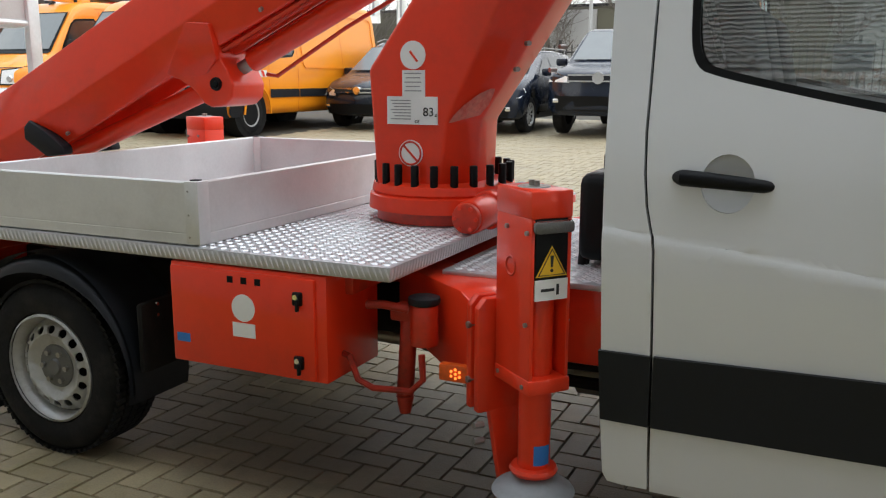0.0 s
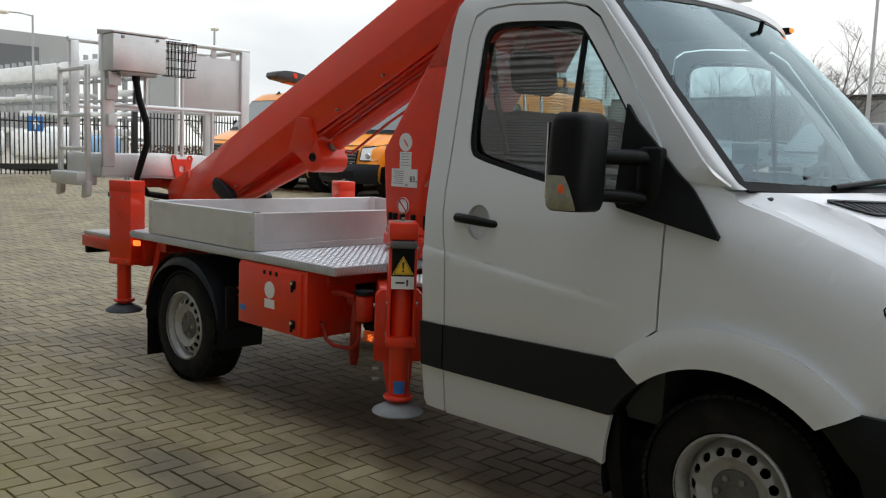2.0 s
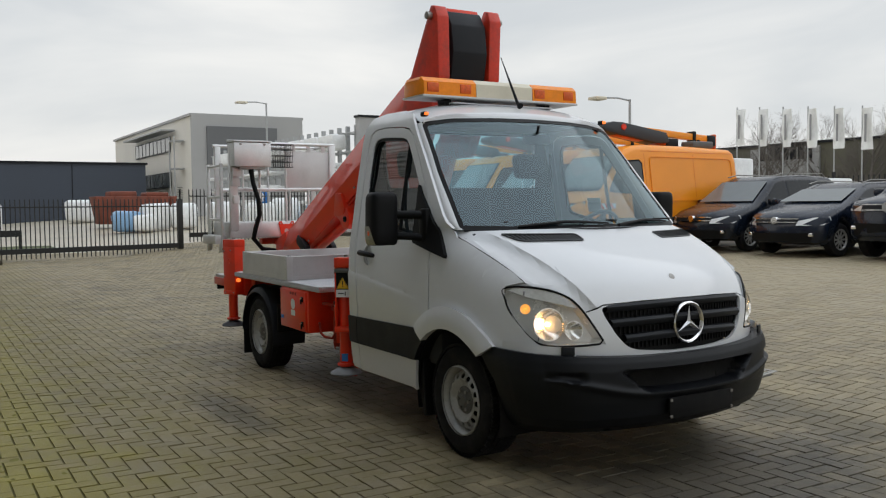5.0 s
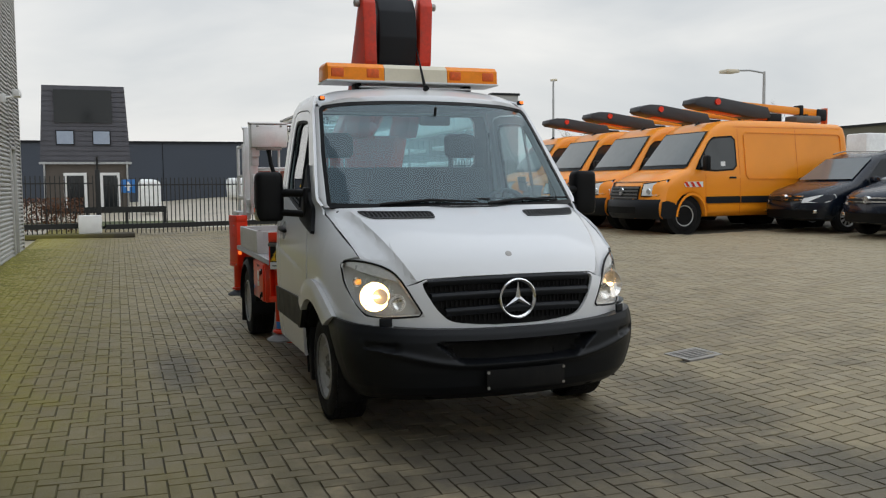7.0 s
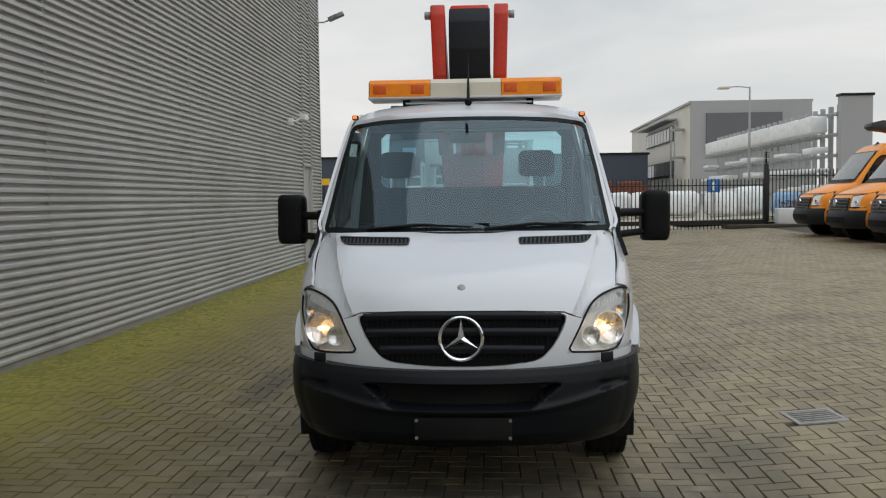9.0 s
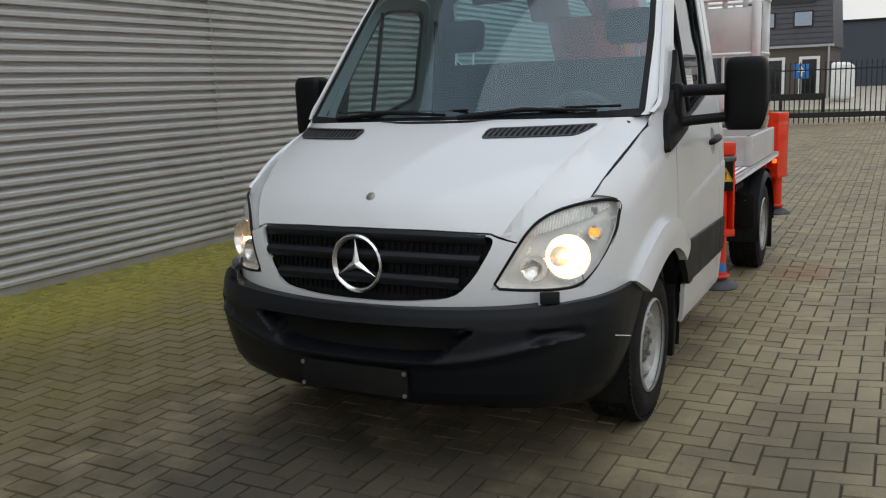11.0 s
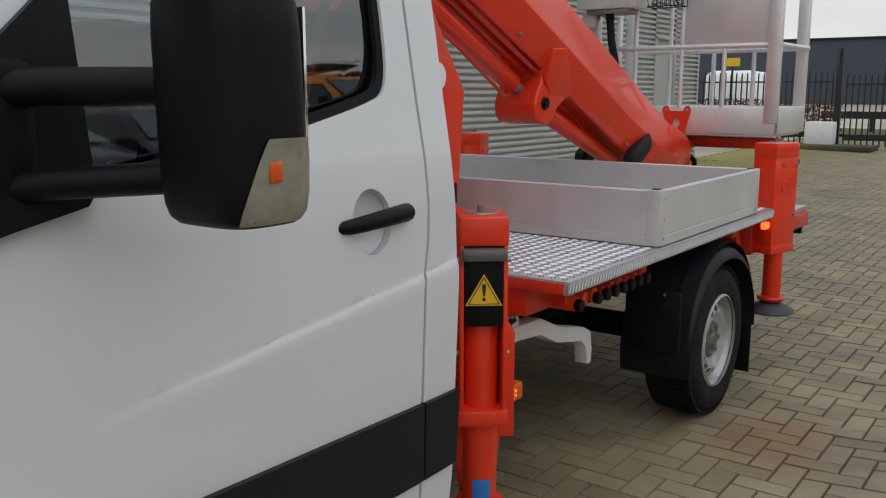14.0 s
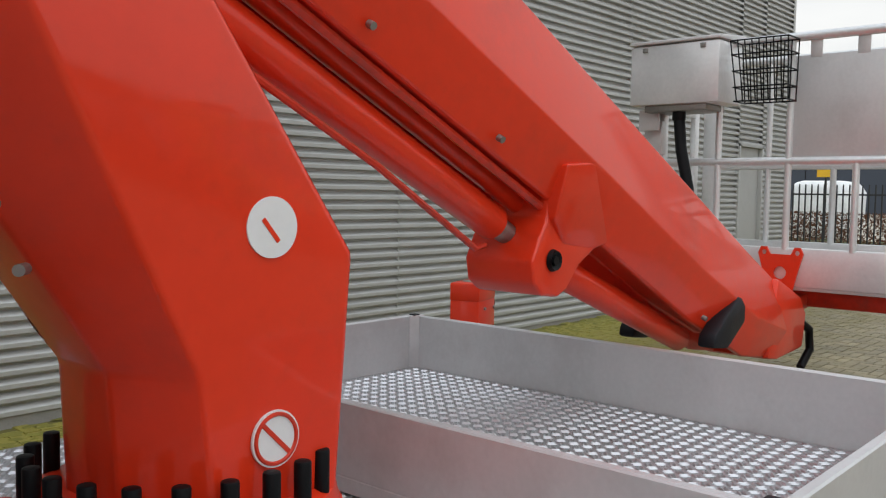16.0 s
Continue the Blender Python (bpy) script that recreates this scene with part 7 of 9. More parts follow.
def fence(name, label, y0, y1, z_lo, z_hi, thick_bottom=False, group=""):
    fx = thing(name, label, "gate" if "gate" in name else "fence", group=group, at=(fence_line((y0 + y1) / 2), (y0 + y1) / 2, ground_z(-23, (y0 + y1) / 2)))
    n = int(abs(y1 - y0) / 0.125)
    g0 = ground_z(-22.5, (y0 + y1) / 2)
    picket = None
    for k in range(n + 1):
        y = y0 + (y1 - y0) * k / n
        x = fence_line(y)
        if picket is None:
            s = Shape().box((0, 0, (z_lo + z_hi) / 2), (0.028, 0.028, z_hi - z_lo), 0.0).prism([(-0.014, z_hi), (0.014, z_hi), (0, z_hi + 0.09)], "y", -0.014, 0.014)
            picket = part("picket", s, M_FENCE, fx)
            picket.matrix_world = Matrix.Translation((x, y, g0))
        else:
            o = new("picket", picket.data)
            o.parent = fx
            o.matrix_parent_inverse = fx.matrix_world.inverted()
            o.matrix_world = Matrix.Translation((x, y, g0))
    for z, h in ((z_hi - 0.13, 0.05), (z_lo + (0.22 if thick_bottom else 0.12), 0.2 if thick_bottom else 0.05)):
        part("fence_rail", Shape().pipe([(fence_line(y0) + 0.02, y0, g0 + z), (fence_line(y1) + 0.02, y1, g0 + z)], h / 2, 4), M_FENCE, fx)
    return fx


fence("sliding_gate", "black steel sliding gate with spear pickets", -2.55, 3.35, 0.05, 1.62, True, "yard gates")
fence("sliding_gate", "black steel sliding gate with spear pickets", 3.75, 9.1, 0.05, 1.62, True, "yard gates")
fence("bar_fence", "black steel bar fence beside the gate", -14.0, -2.85, 0.05, 1.62, True)
fence("bar_fence", "black steel bar fence beside the gate", 9.3, 26.0, 0.1, 1.72)
for y, h in ((-2.72, 2.3), (3.45, 1.85), (9.2, 2.5), (-8.2, 2.2)):
    pst = thing("gate_post", "black square gate post with spikes", "post", group="gate posts", at=(fence_line(y), y, ground_z(-23, y)))
    g0 = ground_z(-23, y)
    part("post", Shape().box((fence_line(y), y, g0 + h * 0.42), (0.14, 0.14, h * 0.84), 0.01), M_FENCE, pst)
    for k in range(7):
        part("spike", Shape().box((fence_line(y) + 0.05, y, g0 + h * 0.84 + 0.03 + 0.055 * k), (0.05, 0.16, 0.016)), M_FENCE, pst)
    part("spike_rod", Shape().cyl((fence_line(y), y, g0 + h * 0.84), (fence_line(y), y, g0 + h), 0.03, seg=8), M_FENCE, pst)
for y in (-2.95, 9.75):
    g0 = ground_z(-22, y)
    mb = thing("gate_motor", "pale grey gate motor housing on a kerb", "gate motor", group="gate motors", at=(fence_line(y) + 0.4, y, g0))
    part("housing", Shape().box((fence_line(y) + 0.42, y, g0 + 0.36), (0.42, 0.62, 0.52), 0.03), M_PAPER, mb)
    part("kerb", Shape().box((fence_line(y) + 0.5, y - 0.4, g0 + 0.04), (0.9, 3.2, 0.12), 0.02), M_JOINT, mb)


def arrow_sign(x, y):
    g0 = ground_z(x, y)
    a = thing("arrow_sign", "blue road sign with a white upward arrow", "sign", group="arrow signs", at=(x, y, g0))
    part("post", Shape().cyl((x, y, g0), (x, y, g0 + 1.7), 0.03, seg=12), M_STEEL, a)
    pl = part("sign_plate", Shape().box((x + 0.04, y, g0 + 1.40), (0.02, 0.56, 0.56), 0.008), M_BLUE, a)
    zc = g0 + 1.40
    part("arrow", Shape().prism([(y - 0.045, zc - 0.20), (y + 0.045, zc - 0.20), (y + 0.045, zc - 0.02), (y + 0.15, zc - 0.02), (y, zc + 0.20), (y - 0.15, zc - 0.02), (y - 0.045, zc - 0.02)], "x", x + 0.051, x + 0.056), M_PAPER, pl)


arrow_sign(-33.9, -1.75)
arrow_sign(-33.0, 9.55)
# drain
DX_, DY_ = -0.62, 2.33
dr = thing("drain_grate", "cast iron drain grate set in the paving", "drain", at=(DX_, DY_, 0))
dm = Matrix.Translation((DX_, DY_, ground_z(DX_, DY_))) @ pose(0, 0, 0, math.degrees(math.atan(0.075)), 0, 4)
M_IRON = material("cast_iron", (0.36, 0.34, 0.31), 0.6, metal=0.2, vary=0.25, scale=12, dirt=(0.14, 0.10, 0.07), dirt_amount=0.5)
pit = part("drain_pit", Shape().box((0, 0, -0.003), (0.31, 0.31, 0.003)), M_UNDER, dr, m=dm)
fr_ = Shape()
for c_, z_ in (((-0.155, 0, 0.0), (0.03, 0.34, 0.016)), ((0.155, 0, 0.0), (0.03, 0.34, 0.016)), ((0, -0.155, 0.0), (0.28, 0.03, 0.016)), ((0, 0.155, 0.0), (0.28, 0.03, 0.016))):
    fr_.box(c_, z_, 0.003)
part("drain_frame", fr_, M_IRON, dr, m=dm)
for k in range(6):
    part("grate_bar", Shape().box((-0.12 + 0.048 * k, 0, 0.002), (0.015, 0.29, 0.010), 0.003), M_IRON, dr, m=dm)
# wall fittings
wlamp = thing("wall_floodlight", "grey floodlight on a bracket at the wall's corner", "lamp", at=(-16.95, WALL_Y + 0.05, 6.2))
part("bracket", Shape().pipe([(-17.0, WALL_Y + 0.04, 6.10), (-17.1, WALL_Y + 0.2, 6.12), (-17.2, WALL_Y + 0.35, 6.2)], 0.02, 8), M_STEEL, wlamp)
part("lamp_head", Shape().box((0, 0, 0), (0.20, 0.42, 0.10), 0.02, m=Matrix.Translation((-17.22, WALL_Y + 0.5, 6.28)) @ pose(0, 0, 0, 22, 0, 0)), M_STEEL, wlamp)
cam_ = thing("wall_camera", "small white camera on a wall bracket", "camera", at=(-13.6, WALL_Y + 0.05, 3.3))
part("bracket", Shape().box((-13.6, WALL_Y + 0.10, 3.3), (0.10, 0.12, 0.16), 0.01).cyl((-13.6, WALL_Y + 0.1, 3.3), (-13.75, WALL_Y + 0.3, 3.36), 0.02), M_PAPER, cam_)
part("camera_body", Shape().box((-13.9, WALL_Y + 0.33, 3.42), (0.42, 0.13, 0.13), 0.015), M_PAPER, cam_)
dk = thing("door_1", "grey steel door in the clad wall", "door", kind="structure", at=(-15.48, WALL_Y, 0.1))
part("door_leaf", Shape().box((-15.48, WALL_Y - 0.005, 1.24), (0.93, 0.012, 2.28)), M_CLAD, dk)
part("door_frame", Shape().box((-15.94, WALL_Y + 0.03, 1.26), (0.05, 0.08, 2.36), 0.004).box((-15.03, WALL_Y + 0.03, 1.26), (0.05, 0.08, 2.36), 0.004).box((-15.485, WALL_Y + 0.03, 2.42), (0.96, 0.08, 0.06), 0.004), M_CLAD, dk)
# moss along the wall
rng = random.Random(5)
ms_v, ms_f = [], []
for k in range(5200):
    x = rng.uniform(-17.0, 6.5)
    d = abs(rng.gauss(0, 0.42))
    if d > 1.5 or rng.random() < 0.3 + 0.3 * math.sin(x * 1.7) * math.sin(x * 0.6 + 1):
        continue
    y = WALL_Y + 0.05 + d
    z = ground_z(x, y)
    r = rng.uniform(0.015, 0.05) * (1.3 - 0.5 * d)
    b = len(ms_v)
    m_ = 6
    for q in range(m_):
        a = 2 * math.pi * q / m_ + rng.uniform(-0.3, 0.3)
        rr = r * rng.uniform(0.6, 1.2)
        ms_v.append((x + rr * 1.6 * math.cos(a), y + rr * math.sin(a), z - 0.001))
    ms_v.append((x, y, z + rng.uniform(0.004, 0.012)))
    for q in range(m_):
        ms_f.append((b + q, b + (q + 1) % m_, b + m_))
mesh = bpy.data.meshes.new("moss")
mesh.from_pydata(ms_v, [], ms_f)
mesh.materials.append(M_MOSS)
mesh.polygons.foreach_set("use_smooth", [True] * len(mesh.polygons))
tagged(new("moss", mesh), "yellow-green moss growing along the foot of the wall", "moss", kind="stuff")


# ---- vehicles ----
def inset(pts, d):
    n = len(pts)
    out = []
    for i in range(n):
        a, b, c = Vector(pts[i - 1]), Vector(pts[i]), Vector(pts[(i + 1) % n])
        e, f = (b - a).normalized(), (c - b).normalized()
        nn = Vector((-e.y - f.y, e.x + f.x))
        nn = nn.normalized() if nn.length > 1e-6 else Vector((-e.y, e.x))
        out.append(tuple(b + nn * d))
    return out


def arch_cut(cx, r, zb):
    """Points of a wheel arch, going backwards along the bottom edge (from front to rear)."""
    return [(cx + r * math.cos(radians(a)), 0.33 + r * math.sin(radians(a))) for a in range(-20, 201, 20) if 0.33 + r * math.sin(radians(a)) > zb]


def vehicle_body(sil, half, rad, taper, nose, nose_len, tail=0.12):
    """A rounded body from a side outline. taper: half width factor by height; nose: how far the front corners fall back."""
    x_front, x_rear = max(p[0] for p in sil), min(p[0] for p in sil)

    def warp(x, y, z):
        q = abs(y) / half
        fx = max(0.0, 1 - (x_front - x) / nose_len)
        rx = max(0.0, 1 - (x - x_rear) / 0.5)
        return (x - nose * fx * q ** 3 + tail * rx * q ** 4, y * lerp(z, taper), z)

    t = bmesh.new()
    n = len(sil)
    ys_ = [-half, -half + rad * 0.12, -half + rad * 0.45, -half + rad] + [(-half + rad) * (1 - k / 4) + (half - rad) * k / 4 for k in range(1, 4)] + [half - rad, half - rad * 0.45, half - rad * 0.12, half]
    ds = [rad * 0.9, rad * 0.45, rad * 0.12, 0, 0, 0, 0, 0, rad * 0.12, rad * 0.45, rad * 0.9]
    rings = []
    for y, d in zip(ys_, ds):
        rings.append([t.verts.new((u, y, v)) for u, v in (inset(sil, d) if d else sil)])
    for a, b in zip(rings, rings[1:]):
        for k in range(n):
            t.faces.new((a[k], a[(k + 1) % n], b[(k + 1) % n], b[k]))
    for rg in (rings[0][::-1], rings[-1]):
        f = t.faces.new(rg)
        bmesh.ops.triangulate(t, faces=[f])
    for k in range(1, 12):
        z = 0.3 + 0.22 * k
        bmesh.ops.bisect_plane(t, geom=t.verts[:] + t.edges[:] + t.faces[:], plane_co=(0, 0, z), plane_no=(0, 0, 1), dist=1e-5)
    bmesh.ops.recalc_face_normals(t, faces=t.faces[:])
    for v in t.verts:
        v.co = warp(*v.co)
    s = Shape()
    s.add(t)
    return s, warp


def wheel_small(parent, x, y, sgn, r=0.33, alloy=True):
    to = Matrix.Translation((x, y, r)) @ pose(0, 0, 0, -90 * sgn, 0, 0)
    w = part("wheel", Shape().lathe([(r * 0.62, 0.085), (r * 0.66, 0.10), (r * 0.9, 0.10), (r, 0.075), (r, -0.075), (r * 0.9, -0.10), (r * 0.6, -0.1)], to, 36), M_RUBBER, parent)
    part("rim", Shape().lathe([(0, 0.075), (0.05, 0.078), (r * 0.2, 0.06), (r * 0.62, 0.03)], to, 30), M_UNDER if alloy else M_RIM, w)
    part("rim_edge", Shape().lathe([(r * 0.56, 0.07), (r * 0.60, 0.095), (r * 0.66, 0.098), (r * 0.67, 0.09)], to, 36), M_RIM, w)
    for k in range(10 if alloy else 5):
        a = 2 * math.pi * k / (10 if alloy else 5)
        sp = Shape().box((r * 0.33, 0, 0.072), (r * 0.56, 0.035 if alloy else 0.07, 0.016), 0.004)
        part("spoke", sp, M_RIM, w, m=to @ pose(0, 0, 0, 0, 0, math.degrees(a)))
    return w


def side_sheet(warp, half, sgn, pts, off):
    return Shape().sheet(pts, [], lambda u, v: warp(u, sgn * (half + off), v), 0.25, 0.0, flip=sgn < 0)


def orange_van(name="panel_van"):
    """High-roofed orange panel van; front bumper at x = 0, facing +x."""
    v = thing(name, "orange high-roofed panel van with a roof-mounted lift", "van", group="orange vans")
    sil = [(-5.55, 0.42), (-5.57, 1.0), (-5.53, 2.05), (-5.47, 2.26), (-5.32, 2.35), (-3.9, 2.40), (-2.5, 2.41), (-2.15, 2.385), (-1.95, 2.33), (-1.78, 2.22), (-1.68, 2.12), (-1.32, 1.72), (-1.02, 1.385), (-0.94, 1.335), (-0.70, 1.265), (-0.42, 1.165), (-0.22, 1.075), (-0.13, 1.0), (-0.085, 0.90), (-0.05, 0.74), (-0.03, 0.66), (0.0, 0.62), (0.01, 0.50), (-0.02, 0.36), (-0.10, 0.28), (-0.45, 0.28)] + arch_cut(-0.98, 0.45, 0.31) + [(-1.5, 0.31), (-3.9, 0.31)] + arch_cut(-4.42, 0.45, 0.31) + [(-4.95, 0.34), (-5.45, 0.36)]
    sil = sil[::-1]
    tp = [(0.3, 0.97), (0.6, 1.0), (1.2, 0.995), (1.36, 0.975), (1.9, 0.90), (2.2, 0.86), (2.42, 0.82)]
    H = 0.995
    body, warp = vehicle_body(sil, H, 0.15, tp, 0.36, 1.7, 0.06)
    part("body", body, M_ORANGE, v, angle=28)
    ycols = (-0.9, -0.6, -0.3, 0, 0.3, 0.6, 0.9)

    def across(rows, wide, off):
        return Shape().grid([[warp(x + off, y * wide, z + off) for y in ycols] for x, z in rows])

    sw_ = ((-1.055, 1.425), (-1.32, 1.72), (-1.62, 2.055), (-1.685, 2.125))
    part("screen_edge", across(((-1.01, 1.375),) + sw_ + ((-1.715, 2.155),), 1.0, 0.008), M_BLACK, v)
    part("windscreen", across(sw_, 0.945, 0.014), M_PALEGLASS, v)
    part("cowl", across(((-0.955, 1.345), (-1.015, 1.385)), 0.98, 0.010), M_BLACK, v)
    part("bonnet_gap", across(((-0.20, 1.062), (-0.222, 1.077)), 0.98, 0.006), M_TRIM, v)
    for y in (-0.62, 0.62):
        part("bonnet_fold", Shape().grid([[warp(x + 0.008, y + d + 0.10 * (x + 0.2), z + 0.008) for d in (-0.012, 0.012)] for x, z in ((-0.26, 1.095), (-0.42, 1.165), (-0.70, 1.265), (-0.92, 1.33))]), M_ORANGE, v)
    part("roof_marker", Shape().prism([(-1.93, 2.33), (-2.02, 2.42), (-2.07, 2.37)], "y", -0.02, 0.02), M_TRIM, v)
    for sgn in (-1, 1):
        side = lambda pts, off: side_sheet(warp, H, sgn, pts, off)
        part("window_frame", side([(-1.13, 1.33), (-1.27, 1.53), (-1.62, 1.94), (-1.76, 2.03), (-2.24, 2.06), (-2.33, 1.98), (-2.33, 1.40), (-2.24, 1.31), (-1.75, 1.28)], 0.006), M_BLACK, v)
        part("side_window", side([(-1.46, 1.345), (-1.46, 1.70), (-1.66, 1.93), (-1.78, 1.99), (-2.22, 2.02), (-2.29, 1.95), (-2.29, 1.42), (-2.22, 1.345), (-1.76, 1.315)], 0.011), M_PALEDARK, v)
        part("quarter_window", side([(-1.20, 1.345), (-1.30, 1.50), (-1.42, 1.645), (-1.42, 1.335)], 0.011), M_PALEDARK, v)
        part("window_note", side([(-2.02, 1.40), (-2.02, 1.50), (-1.90, 1.50), (-1.90, 1.40)], 0.015), M_PAPER, v)
        for x0, x1 in ((-4.84, -3.96), (-3.98, -2.42), (-2.40, -1.46)):
            if x0 != -4.84:
                part("rub_strip", side([(x0, 0.60), (x0, 0.745), (x1, 0.745), (x1, 0.60)], 0.016), M_TRIM, v)
        for pts in ([(-2.405, 0.36), (-2.405, 2.2), (-2.395, 2.2), (-2.395, 0.36)], [(-3.975, 0.36), (-3.975, 2.2), (-3.965, 2.2), (-3.965, 0.36)], [(-1.46, 0.62), (-1.46, 1.22), (-1.45, 1.22), (-1.45, 0.62)], [(-5.4, 2.235), (-5.4, 2.243), (-2.3, 2.255), (-2.3, 2.247)]):
            part("panel_line", side(pts, 0.004), M_AMBER_DARK, v)
        frame_o, frame_i = [(-5.28, 1.18), (-5.28, 2.05), (-5.20, 2.12), (-2.62, 2.14), (-2.55, 2.07), (-2.55, 1.20), (-2.62, 1.12), (-5.20, 1.10)], [(-5.262, 1.19), (-5.262, 2.04), (-5.19, 2.102), (-2.63, 2.122), (-2.568, 2.06), (-2.568, 1.21), (-2.63, 1.138), (-5.19, 1.118)]
        part("pressed_panel", Shape().sheet(frame_o, [frame_i], lambda u, w: warp(u, sgn * (H + 0.010), w), 0.25, 0.012, flip=sgn < 0), M_ORANGE, v)
        part("swage_line", side([(-5.3, 0.985), (-5.3, 1.0), (-1.9, 1.0), (-1.9, 0.985)], 0.008), M_ORANGE, v)
        part("door_handle", Shape().box((-2.20, sgn * 1.0, 1.15), (0.17, 0.04, 0.04), 0.012), M_TRIM, v)
        mr = part("door_mirror", Shape().box((-1.42, sgn * 1.13, 1.46), (0.11, 0.19, 0.33), 0.045, seg=3), M_BLACK, v)
        part("mirror_arm", Shape().box((-1.40, sgn * 1.0, 1.36), (0.06, 0.14, 0.06), 0.02), M_BLACK, mr)
        for cx in (-0.98, -4.42):
            lip = [(cx + q * math.cos(radians(a)), 0.33 + q * math.sin(radians(a))) for q, rng_ in ((0.50, range(0, 181, 15)), (0.452, range(180, -1, -15))) for a in rng_]
            part("arch_lip", Shape().sheet(lip, [], lambda u, w: warp(u, sgn * (H + 0.022), w), 0.2, 0.02, flip=sgn < 0), M_ORANGE, v)
            part("wheel_well", Shape().cyl((cx, sgn * 0.70, 0.36), (cx, sgn * 0.97, 0.36), 0.44, seg=28), M_UNDER, v)
            wheel_small(v, cx, sgn * 0.885, sgn, 0.345, alloy=False)
        # upright headlamp beside the grille
        lampf = lambda pts, off: Shape().grid([[tuple(Vector(warp(x, sgn * y, z)) + Vector((off, sgn * off * 0.7, 0))) for x, y, z in row] for row in pts])
        box_ = [[(-0.055, 0.63, 0.78), (-0.06, 0.76, 0.78), (-0.10, 0.90, 0.79)], [(-0.095, 0.62, 0.90), (-0.10, 0.77, 0.91), (-0.20, 0.935, 0.93)], [(-0.155, 0.60, 1.02), (-0.17, 0.78, 1.045), (-0.36, 0.945, 1.10)]]
        hl = part("headlamp", lampf(box_, 0.016), M_CHAMBER, v, "clear headlamp in a dark housing")
        part("lamp_housing", lampf([[(-0.05, 0.61, 0.755), (-0.055, 0.76, 0.755), (-0.09, 0.925, 0.765)], [(-0.09, 0.60, 0.90), (-0.095, 0.77, 0.91), (-0.20, 0.955, 0.93)], [(-0.16, 0.58, 1.04), (-0.175, 0.78, 1.066), (-0.40, 0.96, 1.13)]], 0.011), M_BLACK, hl)
        part("lamp_bowl", Shape().lathe([(0, 0.012), (0.05, 0.014), (0.062, 0.0)], Matrix.Translation(Vector(warp(-0.07, sgn * 0.78, 0.87)) + Vector((0.03, sgn * 0.01, 0))) @ pose(0, 0, 0, 0, 90, sgn * 25), 18), M_CHROME, hl)
        hz = part("hazard_panel", side([(-1.36, 0.955), (-1.36, 1.07), (-0.80, 1.07), (-0.73, 1.02), (-0.80, 0.955)], 0.010), M_PAPER, v, "red and white striped panel")
        for k in range(3):
            x = -1.30 + 0.19 * k
            part("red_stripe", side([(x, 0.96), (x + 0.09, 1.065), (x + 0.18, 1.065), (x + 0.09, 0.96)], 0.016), M_RED, hz)
        part("bumper_corner", side([(-0.545, 0.30), (-0.52, 0.46), (-0.44, 0.62), (-0.20, 0.67), (-0.03, 0.645), (-0.01, 0.36), (-0.10, 0.29)], 0.014), M_TRIM, v)
    gr = part("grille", Shape().grid([[warp(x + 0.014, y, z) for y in (-0.56, -0.3, 0, 0.3, 0.56)] for x, z in ((-0.05, 0.70), (-0.085, 0.90), (-0.125, 0.985))]), M_BLACK, v)
    for z in (0.735, 0.805, 0.875, 0.945):
        x = lerp(z, [(0.70, -0.05), (0.90, -0.085), (0.985, -0.125)])
        part("grille_bar", Shape().grid([[warp(x + o, y, z + d) for y in (-0.54, -0.3, 0, 0.3, 0.54)] for d, o in ((-0.020, 0.016), (-0.012, 0.034), (0.014, 0.034), (0.020, 0.016))]), M_HUB, gr)
    part("badge", Shape().cyl((-0.05, 0, 0.87), (-0.015, 0, 0.87), 0.085, seg=28), M_CHROME, gr)
    bp = part("bumper", Shape().grid([[warp(x + 0.016, y, z) for y in (-0.99, -0.8, -0.55, -0.3, 0, 0.3, 0.55, 0.8, 0.99)] for x, z in ((-0.11, 0.28), (-0.02, 0.36), (0.01, 0.50), (0.0, 0.62), (-0.03, 0.66), (-0.05, 0.70))]), M_TRIM, v)
    part("lower_intake", Shape().grid([[warp(x + 0.024, y, z) for y in (-0.55, -0.3, 0, 0.3, 0.55)] for x, z in ((-0.005, 0.40), (0.008, 0.54))]), M_UNDER, bp)
    # folded lift on the roof
    lift = part("lift_arm", Shape().prism([(-2.9, 2.74), (-2.9, 2.90), (-5.5, 2.74), (-5.5, 2.58)], "y", -0.09, 0.09, 0.015), M_ORANGE, v, "orange folded lift arm")
    part("inner_arm", Shape().prism([(-2.2, 2.66), (-2.3, 2.76), (-4.0, 2.55), (-4.0, 2.44)], "y", -0.17, 0.17, 0.015), M_AMBER_DARK, lift)
    part("lift_cover", Shape().prism([(-1.75, 2.80), (-1.78, 2.90), (-2.05, 2.965), (-2.35, 2.96), (-3.75, 2.76), (-3.85, 2.55), (-3.75, 2.50), (-3.45, 2.50), (-1.85, 2.73)], "y", -0.25, 0.25, 0.02), M_LIFTGREY, lift, "dark grey lift cover")
    for sgn in (-1, 1):
        part("lift_light", Shape().cyl((-2.35, sgn * 0.24, 2.85), (-2.35, sgn * 0.285, 2.85), 0.07, seg=20), M_RED, lift)
    part("lift_post", Shape().box((-4.0, 0, 2.50), (0.40, 0.40, 0.26), 0.03), M_TRIM, lift)
    part("lift_rest", Shape().box((-5.0, 0, 2.50), (0.10, 0.22, 0.26), 0.01), M_TRIM, lift)
    part("arm_clamp", Shape().box((-4.85, 0, 2.72), (0.10, 0.24, 0.24), 0.02), M_TRIM, lift)
    part("arm_end", Shape().box((-5.45, 0, 2.62), (0.30, 0.26, 0.28), 0.05), M_TRIM, lift)
